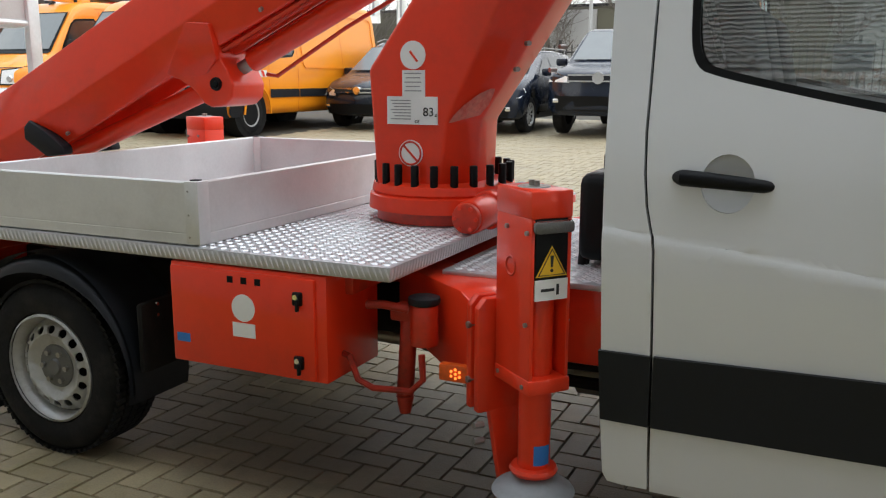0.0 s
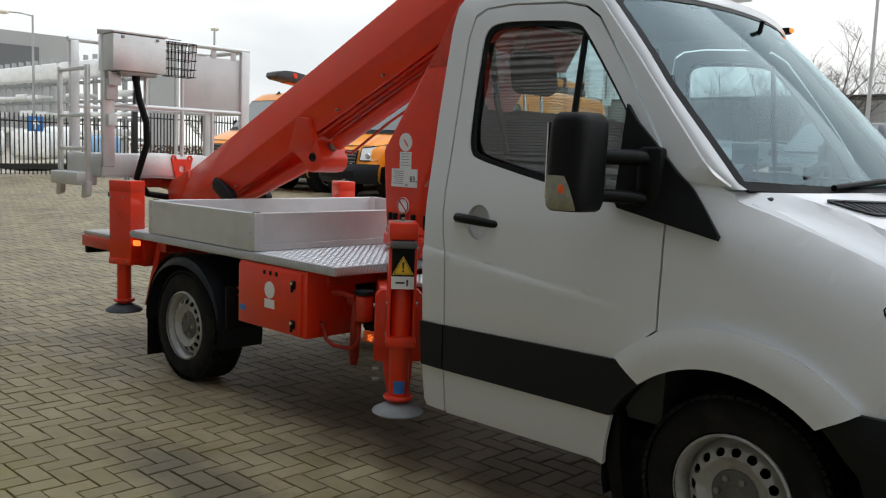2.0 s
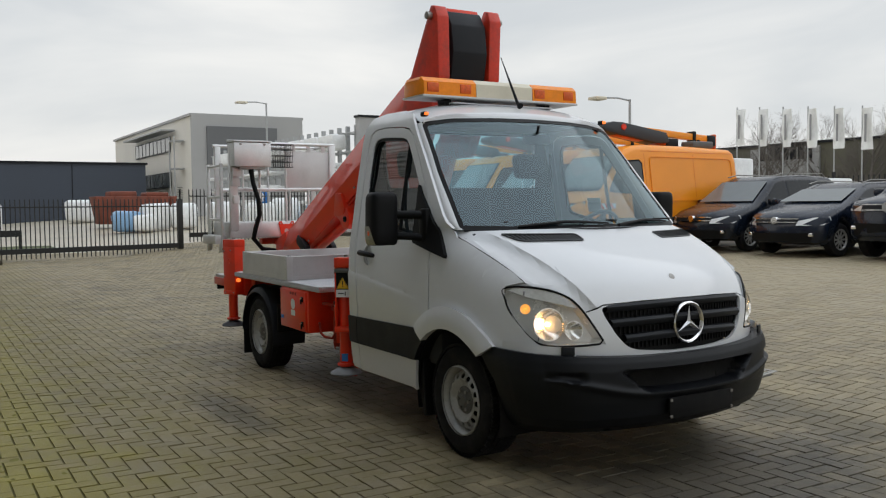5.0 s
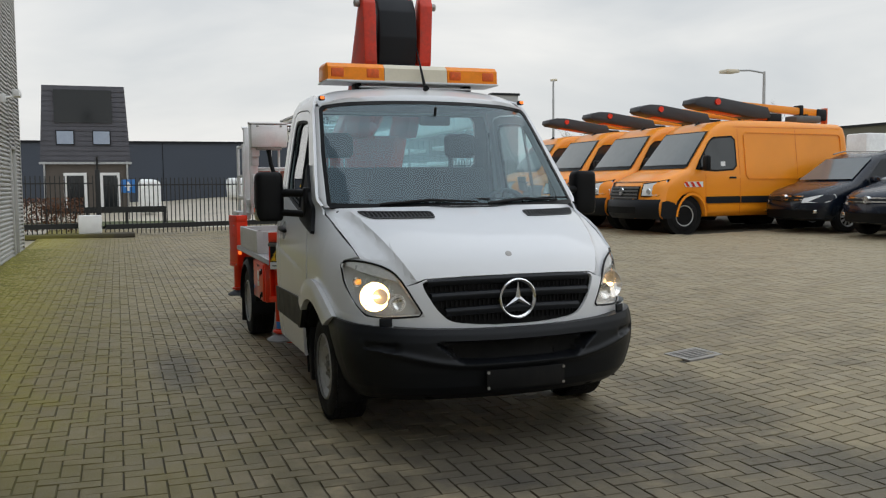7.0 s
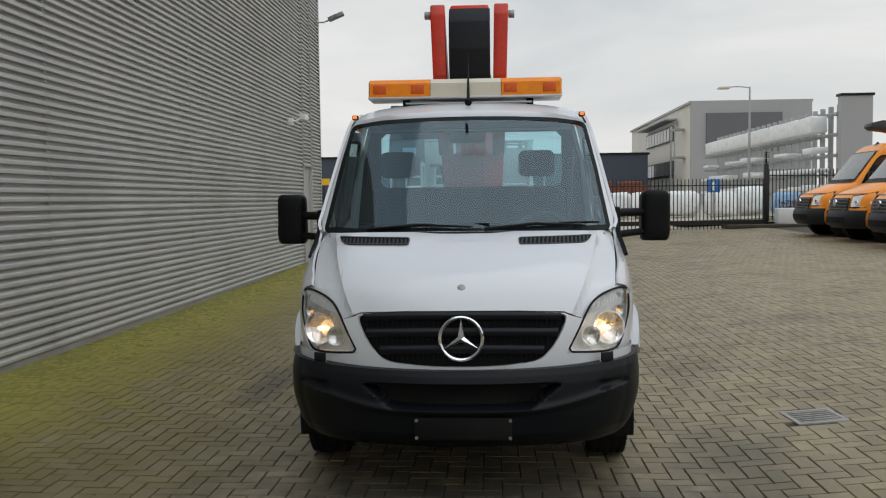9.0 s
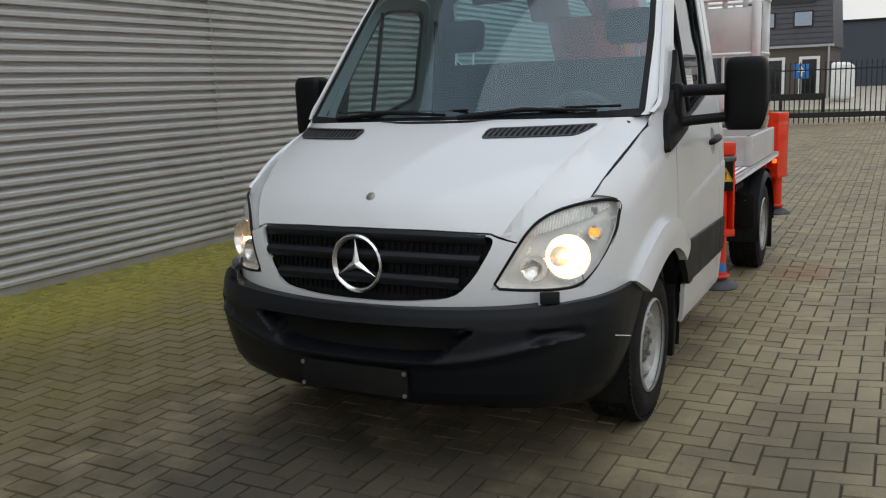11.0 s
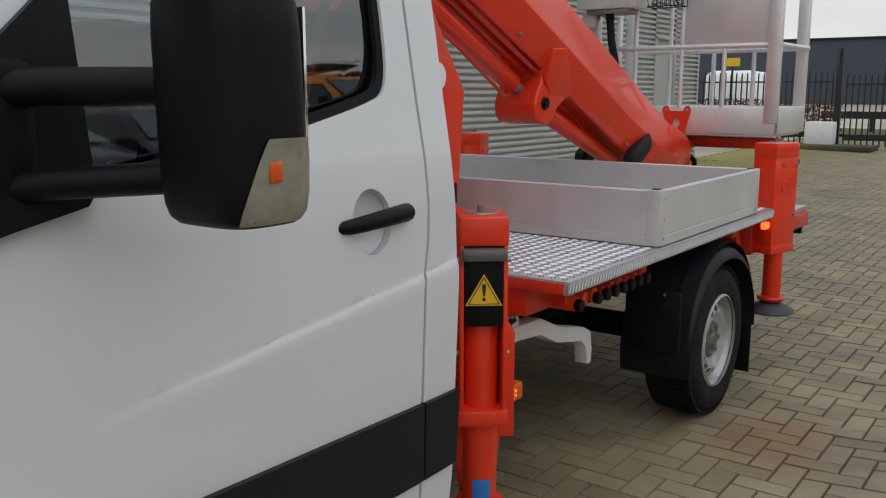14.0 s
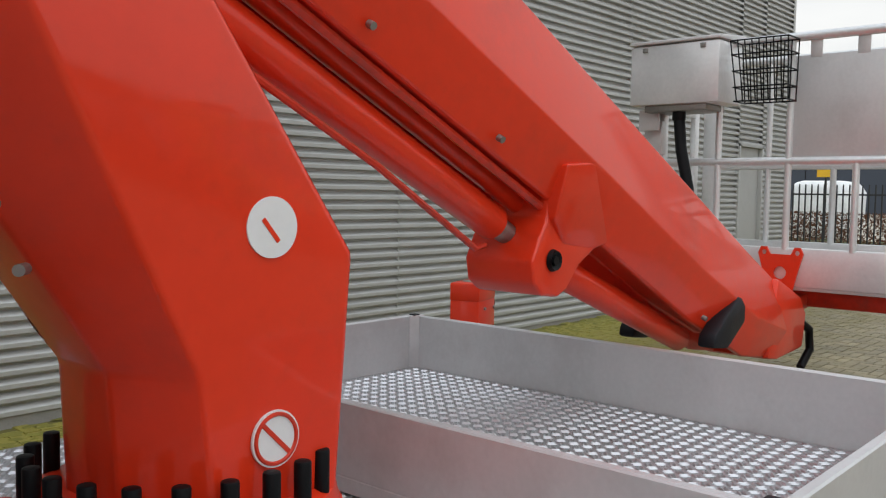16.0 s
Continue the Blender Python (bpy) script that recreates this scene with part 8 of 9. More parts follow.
    part("end_bracket", Shape().box((-5.62, 0, 2.48), (0.08, 0.16, 0.62), 0.02), M_AMBER_DARK, lift)
    part("roof_box", Shape().box((-4.6, 0.42, 2.47), (0.7, 0.4, 0.16), 0.03), M_HUB, lift)
    return v


M_LIFTGREY = material("dark_grey_lift_plastic", (0.035, 0.037, 0.042), 0.5, vary=0.15)
M_PALEDARK = material("dim_side_glass", (0.035, 0.04, 0.042), 0.05, spec=0.9, vary=0.3, scale=2)
van = orange_van()
for k, (x, y, yaw) in enumerate(((-11.25, 8.15, -90), (-13.45, 8.15, -90), (-15.95, 8.2, -90), (-18.55, 8.25, -91))):
    m = Matrix.Translation((x, y, ground_z(x, y + 2.5))) @ pose(0, 0, 0, 0, 0, yaw)
    if k == 0:
        van.matrix_world = m
        bpy.context.view_layer.update()
    else:
        copy_thing(van, m)


def car(name, label, paint, tall, length, width, pickup=False, group="dark cars"):
    """A parked car, front bumper at x = 0, facing +x."""
    v = thing(name, label, "pickup" if pickup else "car", group=group)
    L, H, hw = length, tall, width / 2
    if pickup:
        sil = [(-L, 0.45), (-L - 0.02, 0.80), (-L + 0.03, 1.10), (-3.55, 1.13), (-3.45, 1.18), (-3.20, 1.70), (-3.0, H), (-2.0, H - 0.01), (-1.75, H - 0.06), (-1.15, 1.22), (-0.95, 1.16), (-0.15, 1.06), (-0.04, 0.98), (0.0, 0.70), (0.0, 0.45), (-0.10, 0.34), (-0.40, 0.34)] + arch_cut(-0.92, 0.45, 0.36) + [(-1.5, 0.36), (-3.4, 0.36)] + arch_cut(-4.02, 0.45, 0.36) + [(-4.6, 0.42)]
        wb, r = (-0.92, -4.02), 0.38
    else:
        sil = [(-L, 0.40), (-L - 0.02, 0.75), (-L + 0.10, 1.05), (-L + 0.38, H - 0.16), (-L + 0.60, H - 0.04), (-2.9, H), (-2.1, H - 0.03), (-1.75, H - 0.14), (-1.05, 1.02), (-0.85, 0.96), (-0.35, 0.86), (-0.12, 0.76), (-0.02, 0.62), (0.0, 0.45), (-0.05, 0.27), (-0.35, 0.22)] + arch_cut(-0.86, 0.36, 0.24) + [(-1.4, 0.22), (-L + 1.4, 0.22)] + arch_cut(-L + 0.82, 0.36, 0.24) + [(-L + 0.3, 0.28)]
        wb, r = (-0.86, -L + 0.82), 0.315
    sil = sil[::-1]
    belt = 1.16 if pickup else 0.98
    tp = [(0.25, 0.95), (0.5, 1.0), (belt - 0.12, 0.99), (belt, 0.95), (H - 0.1, 0.76), (H, 0.72)]
    body, warp = vehicle_body(sil, hw, 0.13, tp, 0.38, 0.9)
    part("body", body, paint, v, angle=45)
    xw0, xw1 = (-1.20, -1.72) if pickup else (-1.10, -1.72)
    zw0, zw1 = (1.25, H - 0.09) if pickup else (1.05, H - 0.16)
    part("windscreen", Shape().grid([[warp(x + 0.02, y, z + 0.02) for y in (-hw * 0.88, -hw * 0.4, 0, hw * 0.4, hw * 0.88)] for x, z in ((xw0, zw0), ((xw0 + xw1) / 2, (zw0 + zw1) / 2), (xw1, zw1))]), M_PALEGLASS, v)
    for sgn in (-1, 1):
        if pickup:
            wins = ([(-1.45, 1.20), (-1.85, 1.66), (-2.15, 1.70), (-2.15, 1.20)], [(-2.22, 1.20), (-2.22, 1.70), (-2.85, 1.70), (-3.15, 1.58), (-3.25, 1.22)])
        else:
            wins = ([(-1.35, 1.02), (-1.85, H - 0.19), (-2.15, H - 0.13), (-2.15, 1.02)], [(-2.21, 1.02), (-2.21, H - 0.13), (-3.0, H - 0.12), (-3.0, 1.03)], [(-3.06, 1.03), (-3.06, H - 0.12), (-L + 0.75, H - 0.18), (-L + 0.55, 1.10)])
        for wn_ in wins:
            part("side_window", side_sheet(warp, hw, sgn, wn_, 0.006), M_DARKGLASS, v)
        mr = part("door_mirror", Shape().box((-1.42, sgn * (hw + 0.08), belt + 0.07), (0.12, 0.20, 0.14), 0.04), paint, v)
        hz = 0.98 if pickup else 0.70
        pts = ((-0.05, hw * 0.52, hz - 0.02), (-0.02, hw * 0.50, hz - 0.11), (-0.05, hw * 0.95, hz - 0.10), (-0.30, hw * 0.99, hz - 0.01), (-0.30, hw * 0.97, hz + 0.06), (-0.13, hw * 0.80, hz + 0.045))
        s = Shape()
        vs = [s.bm.verts.new(Vector(warp(x, sgn * y, z)) + Vector((0.025, sgn * 0.012, 0.008))) for x, y, z in pts]
        s.bm.faces.new(vs if sgn > 0 else vs[::-1])
        part("headlamp", s, M_ALU_BRIGHT, v)
        part("sill", side_sheet(warp, hw, sgn, [(-L + 1.2, 0.25), (-L + 1.2, 0.34), (-1.28, 0.34), (-1.28, 0.25)] if not pickup else [(-3.5, 0.37), (-3.5, 0.48), (-1.4, 0.48), (-1.4, 0.37)], 0.012), M_BLACK, v)
        for x in wb:
            wheel_small(v, x, sgn * (hw - 0.13), sgn, r)
        if not pickup:
            part("roof_rail", Shape().pipe([(-1.9, sgn * hw * 0.68, H - 0.03), (-2.2, sgn * hw * 0.69, H + 0.03), (-3.6, sgn * hw * 0.69, H + 0.03), (-L + 0.7, sgn * hw * 0.68, H - 0.04)], 0.013, 8), M_STEEL, v)
        part("fog_lamp", Shape().box(warp(-0.03, sgn * hw * 0.75, 0.42 if not pickup else 0.58), (0.05, 0.16, 0.07), 0.015), M_CHROME, v)
    gz = (0.90, 1.0) if pickup else (0.66, 0.73)
    part("grille", Shape().grid([[warp(x + 0.02, y, z) for y in (-hw * 0.55, 0, hw * 0.55)] for x, z in ((-0.01, gz[0]), (-0.05, gz[1]))]), M_BLACK, v)
    for z in gz:
        part("chrome_strip", Shape().grid([[warp(lerp(z, [(gz[0], -0.01), (gz[1], -0.05)]) + 0.035, y, z + d) for y in (-hw * 0.55, 0, hw * 0.55)] for d in (-0.012, 0.012)]), M_CHROME, v)
    part("badge", Shape().cyl((-0.06, 0, sum(gz) / 2), (0.012, 0, sum(gz) / 2), 0.07 if not pickup else 0.095, seg=28), M_CHROME, v)
    part("lower_grille", Shape().grid([[warp(x + 0.018, y, z) for y in (-hw * 0.8, -hw * 0.4, 0, hw * 0.4, hw * 0.8)] for x, z in ((-0.03, 0.28 if not pickup else 0.42), (0.0, 0.45 if not pickup else 0.66))]), M_BLACK, v)
    return v


def place(v, x, y, yaw):
    v.matrix_world = Matrix.Translation((x, y, ground_z(x, y + 2))) @ pose(0, 0, 0, 0, 0, yaw)
    bpy.context.view_layer.update()


M_BLACKCAR = material("black_blue_car_paint", (0.007, 0.011, 0.020), 0.25, spec=0.25, coat=0.35, vary=0.1)
place(car("family_car", "dark blue family car parked beside the vans", M_BLACKCAR, 1.65, 4.40, 1.83), -9.15, 10.75, -90)
place(car("estate_car", "dark blue hatchback parked in the row", M_NAVY, 1.46, 4.26, 1.80), -7.0, 10.75, -90)
place(car("pickup_truck", "dark blue double-cab pickup with chrome grille bars", M_NAVY, 1.83, 5.25, 1.95, True), -4.75, 10.9, -90)


# ---- beyond the yard ----
M_SLATE = material("dark_brown_roof_tile", (0.088, 0.088, 0.104), 0.6, vary=0.2, scale=2, fine=20)
M_BRICK = material("brown_grey_brick", (0.10, 0.085, 0.072), 0.85, vary=0.2, scale=2, fine=25)
M_DARKHALL = material("dark_blue_grey_panel", (0.05, 0.062, 0.085), 0.55, vary=0.08, scale=0.3)
M_STUCCO = material("beige_render", (0.74, 0.71, 0.64), 0.8, vary=0.06, scale=0.4)
M_GREYPANEL = material("grey_facade_panel", (0.40, 0.40, 0.395), 0.6, vary=0.06, scale=0.3)
M_WRAP = material("white_wrapping", (0.86, 0.87, 0.86), 0.4, vary=0.12, scale=3, fine=12, bump=0.4)
M_BLUEWRAP = material("blue_wrapping", (0.25, 0.42, 0.62), 0.4, vary=0.2, scale=2)
M_RUST = material("rusty_red_steel", (0.20, 0.055, 0.03), 0.7, vary=0.3, scale=1.5)
M_GALV = material("galvanised_steel", (0.42, 0.43, 0.43), 0.5, metal=0.4, vary=0.15)
M_HEDGE = material("red_brown_beech_leaf", (0.13, 0.055, 0.026), 0.8, vary=0.35, scale=8)
M_LEAF = material("dark_ivy_leaf", (0.035, 0.042, 0.018), 0.8, vary=0.4, scale=4)
M_GRASS = material("rough_grass", (0.07, 0.085, 0.025), 0.95, vary=0.3, scale=1.5, fine=40, bump=0.5)
M_BARK = material("grey_bark", (0.13, 0.115, 0.10), 0.9, vary=0.25, scale=6)
M_HALLGREEN = material("olive_hall_panel", (0.12, 0.116, 0.082), 0.6, vary=0.12, scale=0.4)

M_FACADE = material("slate_grey_facade", (0.15, 0.155, 0.16), 0.6, vary=0.08, scale=0.4)
# reflected sky is put into this skylight colour
M_SKYPANE = material("pale_blue_skylight", (0.30, 0.36, 0.46), 0.08, spec=0.9, vary=0.08)
# house with a steep tiled roof
hs = thing("house", "small house with a steep dark tiled roof and solar panel", "house", at=(-50, -3.7, 0))
HX, HY0, HY1, HE, HT = -46.0, -6.0, -1.45, 3.0, 7.05
part("wall", Shape().box((HX - 4.0, (HY0 + HY1) / 2, 1.4), (8.0, HY1 - HY0 - 0.3, 3.2)), M_BRICK, hs)
part("roof", Shape().prism([(HY0, HE), (HY0 + 0.22, HT), (HY1 - 0.22, HT), (HY1, HE), (HY1, HE - 0.12), (HY0, HE - 0.12)], "x", HX - 7.9, HX + 0.05), M_SLATE, hs)
for k in range(15):
    z = HE + 0.05 + k * (HT - HE - 0.1) / 15
    f = (z - HE) / (HT - HE)
    part("tile_course", Shape().box((HX + 0.06 - 0.0 * f, (HY0 + HY1) / 2, z + 0.12), (0.06, HY1 - HY0 - 0.04 - 0.44 * f, 0.22), 0.0, m=None), M_SLATE, hs)
part("gutter", Shape().box((HX + 0.10, (HY0 + HY1) / 2, HE - 0.08), (0.12, HY1 - HY0 + 0.1, 0.12)), M_GALV, hs)
part("solar_panel", Shape().box((HX + 0.14, (HY0 + HY1) / 2 - 0.05, 5.95), (0.06, 2.9, 1.75)), M_DARKGLASS, hs)
for y in (-4.72, -2.90):
    w_ = part("skylight", Shape().box((HX + 0.13, y, 4.28), (0.06, 0.92, 0.78)), M_TRIM, hs)
    part("skylight_pane", Shape().box((HX + 0.17, y, 4.28), (0.02, 0.82, 0.68)), M_SKYPANE, w_)
for y, wd in ((-4.3, 1.15), (-2.55, 1.0)):
    d_ = part("garden_door", Shape().box((HX + 0.02, y, 1.25), (0.08, wd, 2.3)), M_PAPER, hs)
    part("door_pane", Shape().box((HX + 0.07, y, 1.25), (0.03, wd - 0.3, 2.0)), M_DARKGLASS, d_)
for y in (HY0 + 0.2, HY1 - 0.2):
    part("downpipe", Shape().cyl((HX + 0.1, y, 0), (HX + 0.1, y, HE), 0.05, seg=10), M_GALV, hs)
# long dark hall
hall = thing("warehouse_hall", "long low dark blue-grey hall across the road", "building", at=(-90, -20, 0))
part("wall", Shape().box((-88, -22, 2.6), (26, 72, 5.7)), M_DARKHALL, hall)
part("roof_edge", Shape().box((-88, -22, 5.5), (26.3, 72.3, 0.18)), M_TRIM, hall)
for k in range(11):
    part("panel_joint", Shape().box((-74.98, -56 + 6.4 * k, 2.6), (0.03, 0.06, 5.6)), M_TRIM, hall)
# light office building
of = thing("office_building", "two-storey beige and grey office building with ribbon windows", "building", at=(-80, 18, 0))
part("wall", Shape().box((-86, 21.6, 4.6), (32, 9.7, 9.6)), M_STUCCO, of)
part("front_wall", Shape().box((-69.9, 21.6, 4.6), (0.3, 9.9, 9.7)), M_GREYPANEL, of)
part("front_panel", Shape().box((-69.7, 21.0, 6.9), (0.2, 6.2, 3.2)), M_FACADE, of)
part("roof_edge", Shape().box((-86, 21.6, 9.45), (32.4, 10.1, 0.2)), M_GREYPANEL, of)
for z in (4.2, 7.4):
    rb = part("window_band", Shape().box((-84, 16.66, z), (14, 0.1, 1.4)), M_TRIM, of)
    for k in range(9):
        part("window_pane", Shape().box((-90 + 1.55 * k, 16.60, z), (1.25, 0.06, 1.2)), M_PALEGLASS, rb)
part("sun_canopy", Shape().box((-83, 16.0, 8.5), (16, 1.2, 0.15)), M_GALV, of)
for z in (5.0, 7.4):
    part("stair_landing", Shape().box((-73, 16.2, z), (1.6, 0.9, 0.12)), M_GALV, of)
for x in (-72.2, -73.8):
    part("stair_post", Shape().box((x, 15.8, 4.3), (0.1, 0.1, 7)), M_GALV, of)
# cantilever rack with wrapped bundles
rk = thing("storage_rack", "grey steel cantilever rack stacked with white wrapped bundles", "rack", at=(-50, 16.6, 0.5))
part("end_wall", Shape().box((-38.2, 17.5, 3.3), (0.5, 1.45, 6.0)), M_GREYPANEL, rk)
part("end_cap", Shape().box((-38.2, 17.5, 6.35), (0.6, 1.6, 0.12)), M_TRIM, rk)
for k in range(22):
    x = -38.8 - 1.1 * k
    part("upright", Shape().box((x, 17.0, 3.1), (0.14, 0.22, 5.7)), M_GALV, rk)
for z in (1.6, 2.55, 3.5, 4.5, 5.5):
    part("beam", Shape().box((-50.4, 16.75, z), (24, 0.10, 0.14)), M_GALV, rk)
    for k in range(22):
        part("arm", Shape().box((-38.8 - 1.1 * k, 16.4, z - 0.05), (0.10, 0.9, 0.09)), M_GALV, rk)
rng = random.Random(11)
bundle = None
for tier, z in enumerate((1.75, 2.7, 3.65, 4.65)):
    x = -39.4
    while x > -61.5:
        ln = rng.uniform(1.3, 2.4)
        if rng.random() < (0.95 if tier == 3 else 0.62):
            h = (0.85 if tier == 3 else rng.uniform(0.18, 0.34))
            if bundle is None:
                bundle = hull("wrapped_package", Shape().box((0, 0, 0.5), (1, 1, 1), 0.09, seg=3), M_WRAP, "white plastic wrapped bundle lying on the rack", "bundle", group="wrapped bundles")
                o = bundle
            else:
                o = new("wrapped_package", bundle.data)
                tagged(o, "white plastic wrapped bundle lying on the rack", "bundle", "wrapped bundles")
            o.matrix_world = Matrix.Translation((x - ln / 2, 16.35, z)) @ pose(0, 0, 0, rng.uniform(-3, 3), 0, rng.uniform(-4, 4)) @ Matrix.Diagonal((ln * 0.97, 0.85, h, 1))
        x -= ln + 0.08
# things across the road
sk = thing("waste_skip", "rusty red steel skip with sloping ends", "skip", at=(-45.5, 6.9, 0.7))
part("skip_body", Shape().prism([(5.0, 0.75), (4.7, 2.25), (9.0, 2.25), (8.7, 0.75)], "x", -47.2, -45.2, 0.04), M_RUST, sk)
for k in range(7):
    part("skip_rib", Shape().box((-45.15, 5.1 + 0.6 * k, 1.5), (0.1, 0.1, 1.4)), M_RUST, sk)
part("skip_load", Shape().box((-46.2, 6.2, 2.35), (1.5, 1.4, 0.35), 0.08), M_RUST, sk)
part("skip_load", Shape().box((-46.2, 8.0, 2.35), (1.6, 1.2, 0.25), 0.08), M_RUST, sk)


def bale(x, y, sx, sy, sz, mat, lab, turn=0.0):
    s = Shape().box((0, 0, 0), (sx, sy, sz), min(sx, sy, sz) * 0.22, seg=3)
    for v in s.bm.verts:
        v.co += Vector((noise.noise(v.co * 3.1 + Vector((x, y, 0))), noise.noise(v.co * 2.7 + Vector((y, x, 4))), noise.noise(v.co * 2.9 + Vector((3, x, y))))) * 0.10
    o = hull("wrapped_pallet", s, mat, lab, "pallet", group="wrapped pallets", angle=60)
    o.matrix_world = Matrix.Translation((x, y, ground_z(x, y) + sz / 2)) @ pose(0, 0, 0, 0, 0, turn)


for x, y, sx, sy, sz, mat in ((-38.5, 4.9, 1.2, 1.2, 0.95, M_BLUEWRAP), (-38.3, 6.2, 1.1, 1.3, 1.25, M_WRAP), (-37.8, 7.4, 1.2, 1.2, 1.2, M_WRAP), (-37.2, 5.4, 1.0, 0.9, 0.75, M_WRAP), (-59, 6.1, 1.6, 1.9, 1.5, M_WRAP), (-59, 8.0, 1.6, 1.8, 1.45, M_WRAP), (-41, -0.7, 1.1, 1.0, 1.7, M_WRAP), (-37.5, 9.2, 1.2, 1.4, 1.2, M_WRAP), (-36.8, 10.8, 1.2, 1.3, 1.1, M_WRAP), (-37.6, 12.4, 1.3, 1.3, 1.3, M_WRAP), (-36.5, 13.8, 1.2, 1.3, 1.0, M_BLUEWRAP), (-32.5, -8.5, 1.6, 2.0, 1.9, M_WRAP), (-31.5, -11.0, 1.6, 2.2, 2.0, M_WRAP), (-33.5, -13.5, 1.6, 2.2, 2.0, M_WRAP)):
    bale(x, y, sx, sy, sz, mat, "pallet wrapped in blue plastic film" if mat is M_BLUEWRAP else "pallet wrapped in white plastic film", (x * 37 + y * 11) % 20 - 10)
# verge and inner fence
vg = Shape().grid([[(x, y, ground_z(x, y) + 0.03) for y in (-12, -8, -4, 0.6)] for x in (-31, -29, -27.3)])
hull("verge", vg, M_GRASS, "narrow strip of rough grass", kind="structure")
vg = Shape().grid([[(x, y, ground_z(x, y) + 0.03) for y in (7.0, 9, 12, 16, 22)] for x in (-31, -29, -27.3)])
hull("verge", vg, M_GRASS, "narrow strip of rough grass", kind="structure")
sf = thing("plank_barrier", "low dark rail barrier behind the gate", "barrier", at=(-29, -2, 0.2))
part("barrier_rail", Shape().box((-29, -2.6, 0.75), (0.08, 4.2, 0.22)), M_FENCE, sf)
for k in range(4):
    part("barrier_post", Shape().box((-29, -4.6 + 1.35 * k, 0.5), (0.1, 0.1, 0.6)), M_FENCE, sf)


def leaf_cloud(name, label, boxes, count, size, mat, seed):
    """Many small leaves filling boxes."""
    r = random.Random(seed)
    v, f = [], []
    for (x0, x1, y0, y1, z0, z1) in boxes:
        for k in range(count):
            p = Vector((r.uniform(x0, x1), r.uniform(y0, y1), z0 + (z1 - z0) * r.random() ** 0.8))
            a, b = Vector((r.gauss(0, 1), r.gauss(0, 1), r.gauss(0, 1))).normalized(), Vector((r.gauss(0, 1), r.gauss(0, 1), r.gauss(0, 1))).normalized()
            s = size * r.uniform(0.6, 1.3)
            i = len(v)
            v += [tuple(p - a * s), tuple(p + b * s * 0.5), tuple(p + a * s), tuple(p - b * s * 0.5)]
            f.append((i, i + 1, i + 2, i + 3))
    mesh = bpy.data.meshes.new(name)
    mesh.from_pydata(v, [], f)
    mesh.materials.append(mat)
    return tagged(new(name, mesh), label, "hedge", kind="stuff")


leaf_cloud("beech_hedge", "clipped red-brown winter beech hedge behind the fence", [(-25.2, -24.4, -11, -3.2, 0.2, 1.25)], 9000, 0.05, M_HEDGE, 3)
leaf_cloud("beech_hedge", "clipped red-brown winter beech hedge behind the fence", [(-27.5, -26.7, 10.5, 22, 0.3, 1.4)], 9000, 0.055, M_HEDGE, 4)


# lamp posts and masts
def street_lamp(x, y, h, side):
    g = ground_z(x, y)
    l_ = thing("street_lamp", "tall grey street lamp with a single arm", "street lamp", group="street lamps", at=(x, y, g))
    part("pole", Shape().cyl((x, y, g), (x, y, h), 0.09, 0.05, seg=12), M_GALV, l_)
    part("arm", Shape().pipe([(x, y, h - 0.05), (x + side[0] * 0.5, y + side[1] * 0.5, h + 0.08), (x + side[0], y + side[1], h + 0.1)], 0.035, 8), M_GALV, l_)
    part("lamp_head", Shape().box((x + side[0] * 1.25, y + side[1] * 1.25, h + 0.08), (0.28 + abs(side[0]) * 0.4, 0.28 + abs(side[1]) * 0.4, 0.13), 0.04), M_CREAM, l_)


street_lamp(-22.3, 21.3, 5.75, (-0.7, -0.75))
street_lamp(-10.6, 31.2, 9.0, (-0.9, -0.2))
street_lamp(-48.0, 15.3, 8.0, (-0.8, -1.0))
street_lamp(-40.0, 21.4, 7.4, (-0.15, 0.1))

# far side of the yard
fy = 25.5
fr = thing("bar_fence", "black steel bar fence along the far edge of the yard", "fence", at=(-10, fy, 0.5))
g0 = ground_z(-10, fy)
s = Shape()
for k in range(290):
    x = -31 + 0.2 * k
    s.box((x, fy, g0 + 0.95), (0.035, 0.035, 1.9))
tagged(part("picket", s, M_FENCE, fr), kind="stuff")
for z in (0.25, 1.65):
    part("fence_rail", Shape().box((-2, fy + 0.03, g0 + z), (58, 0.05, 0.06)), M_FENCE, fr)
for k in range(20):
    part("fence_post", Shape().box((-31 + 3 * k, fy, g0 + 1.0), (0.10, 0.10, 2.1)), M_FENCE, fr)
gh = thing("green_hall", "long dark olive hall with pale panels behind the trees", "building", at=(-20, 60, 0))
part("wall", Shape().box((-25, 68, 3.3), (110, 14, 6.2)), M_HALLGREEN, gh)
for x in (-45.5, -22, 2):
    part("pale_panel", Shape().box((x, 60.9, 3.2), (7, 0.2, 6.0)), M_GREYPANEL, gh)
part("roof_edge", Shape().box((-25, 68, 6.5), (110.5, 14.5, 0.2)), M_TRIM, gh)
sgn_ = part("sign_board", Shape().box((-45, 60.75, 5.6), (0.1, 0.1, 0.1)), M_TRIM, gh)
for k in range(7):
    part("sign_bar", Shape().box((-47.6 + 0.78 * k, 60.7, 5.8), (0.5, 0.1, 1.3)), M_TRIM, sgn_)
hb = leaf_cloud("shrub_row", "bare brown shrubs along the far fence", [(-45, 15, 28, 30, 0.4, 1.7)], 9000, 0.10, M_HEDGE, 8)
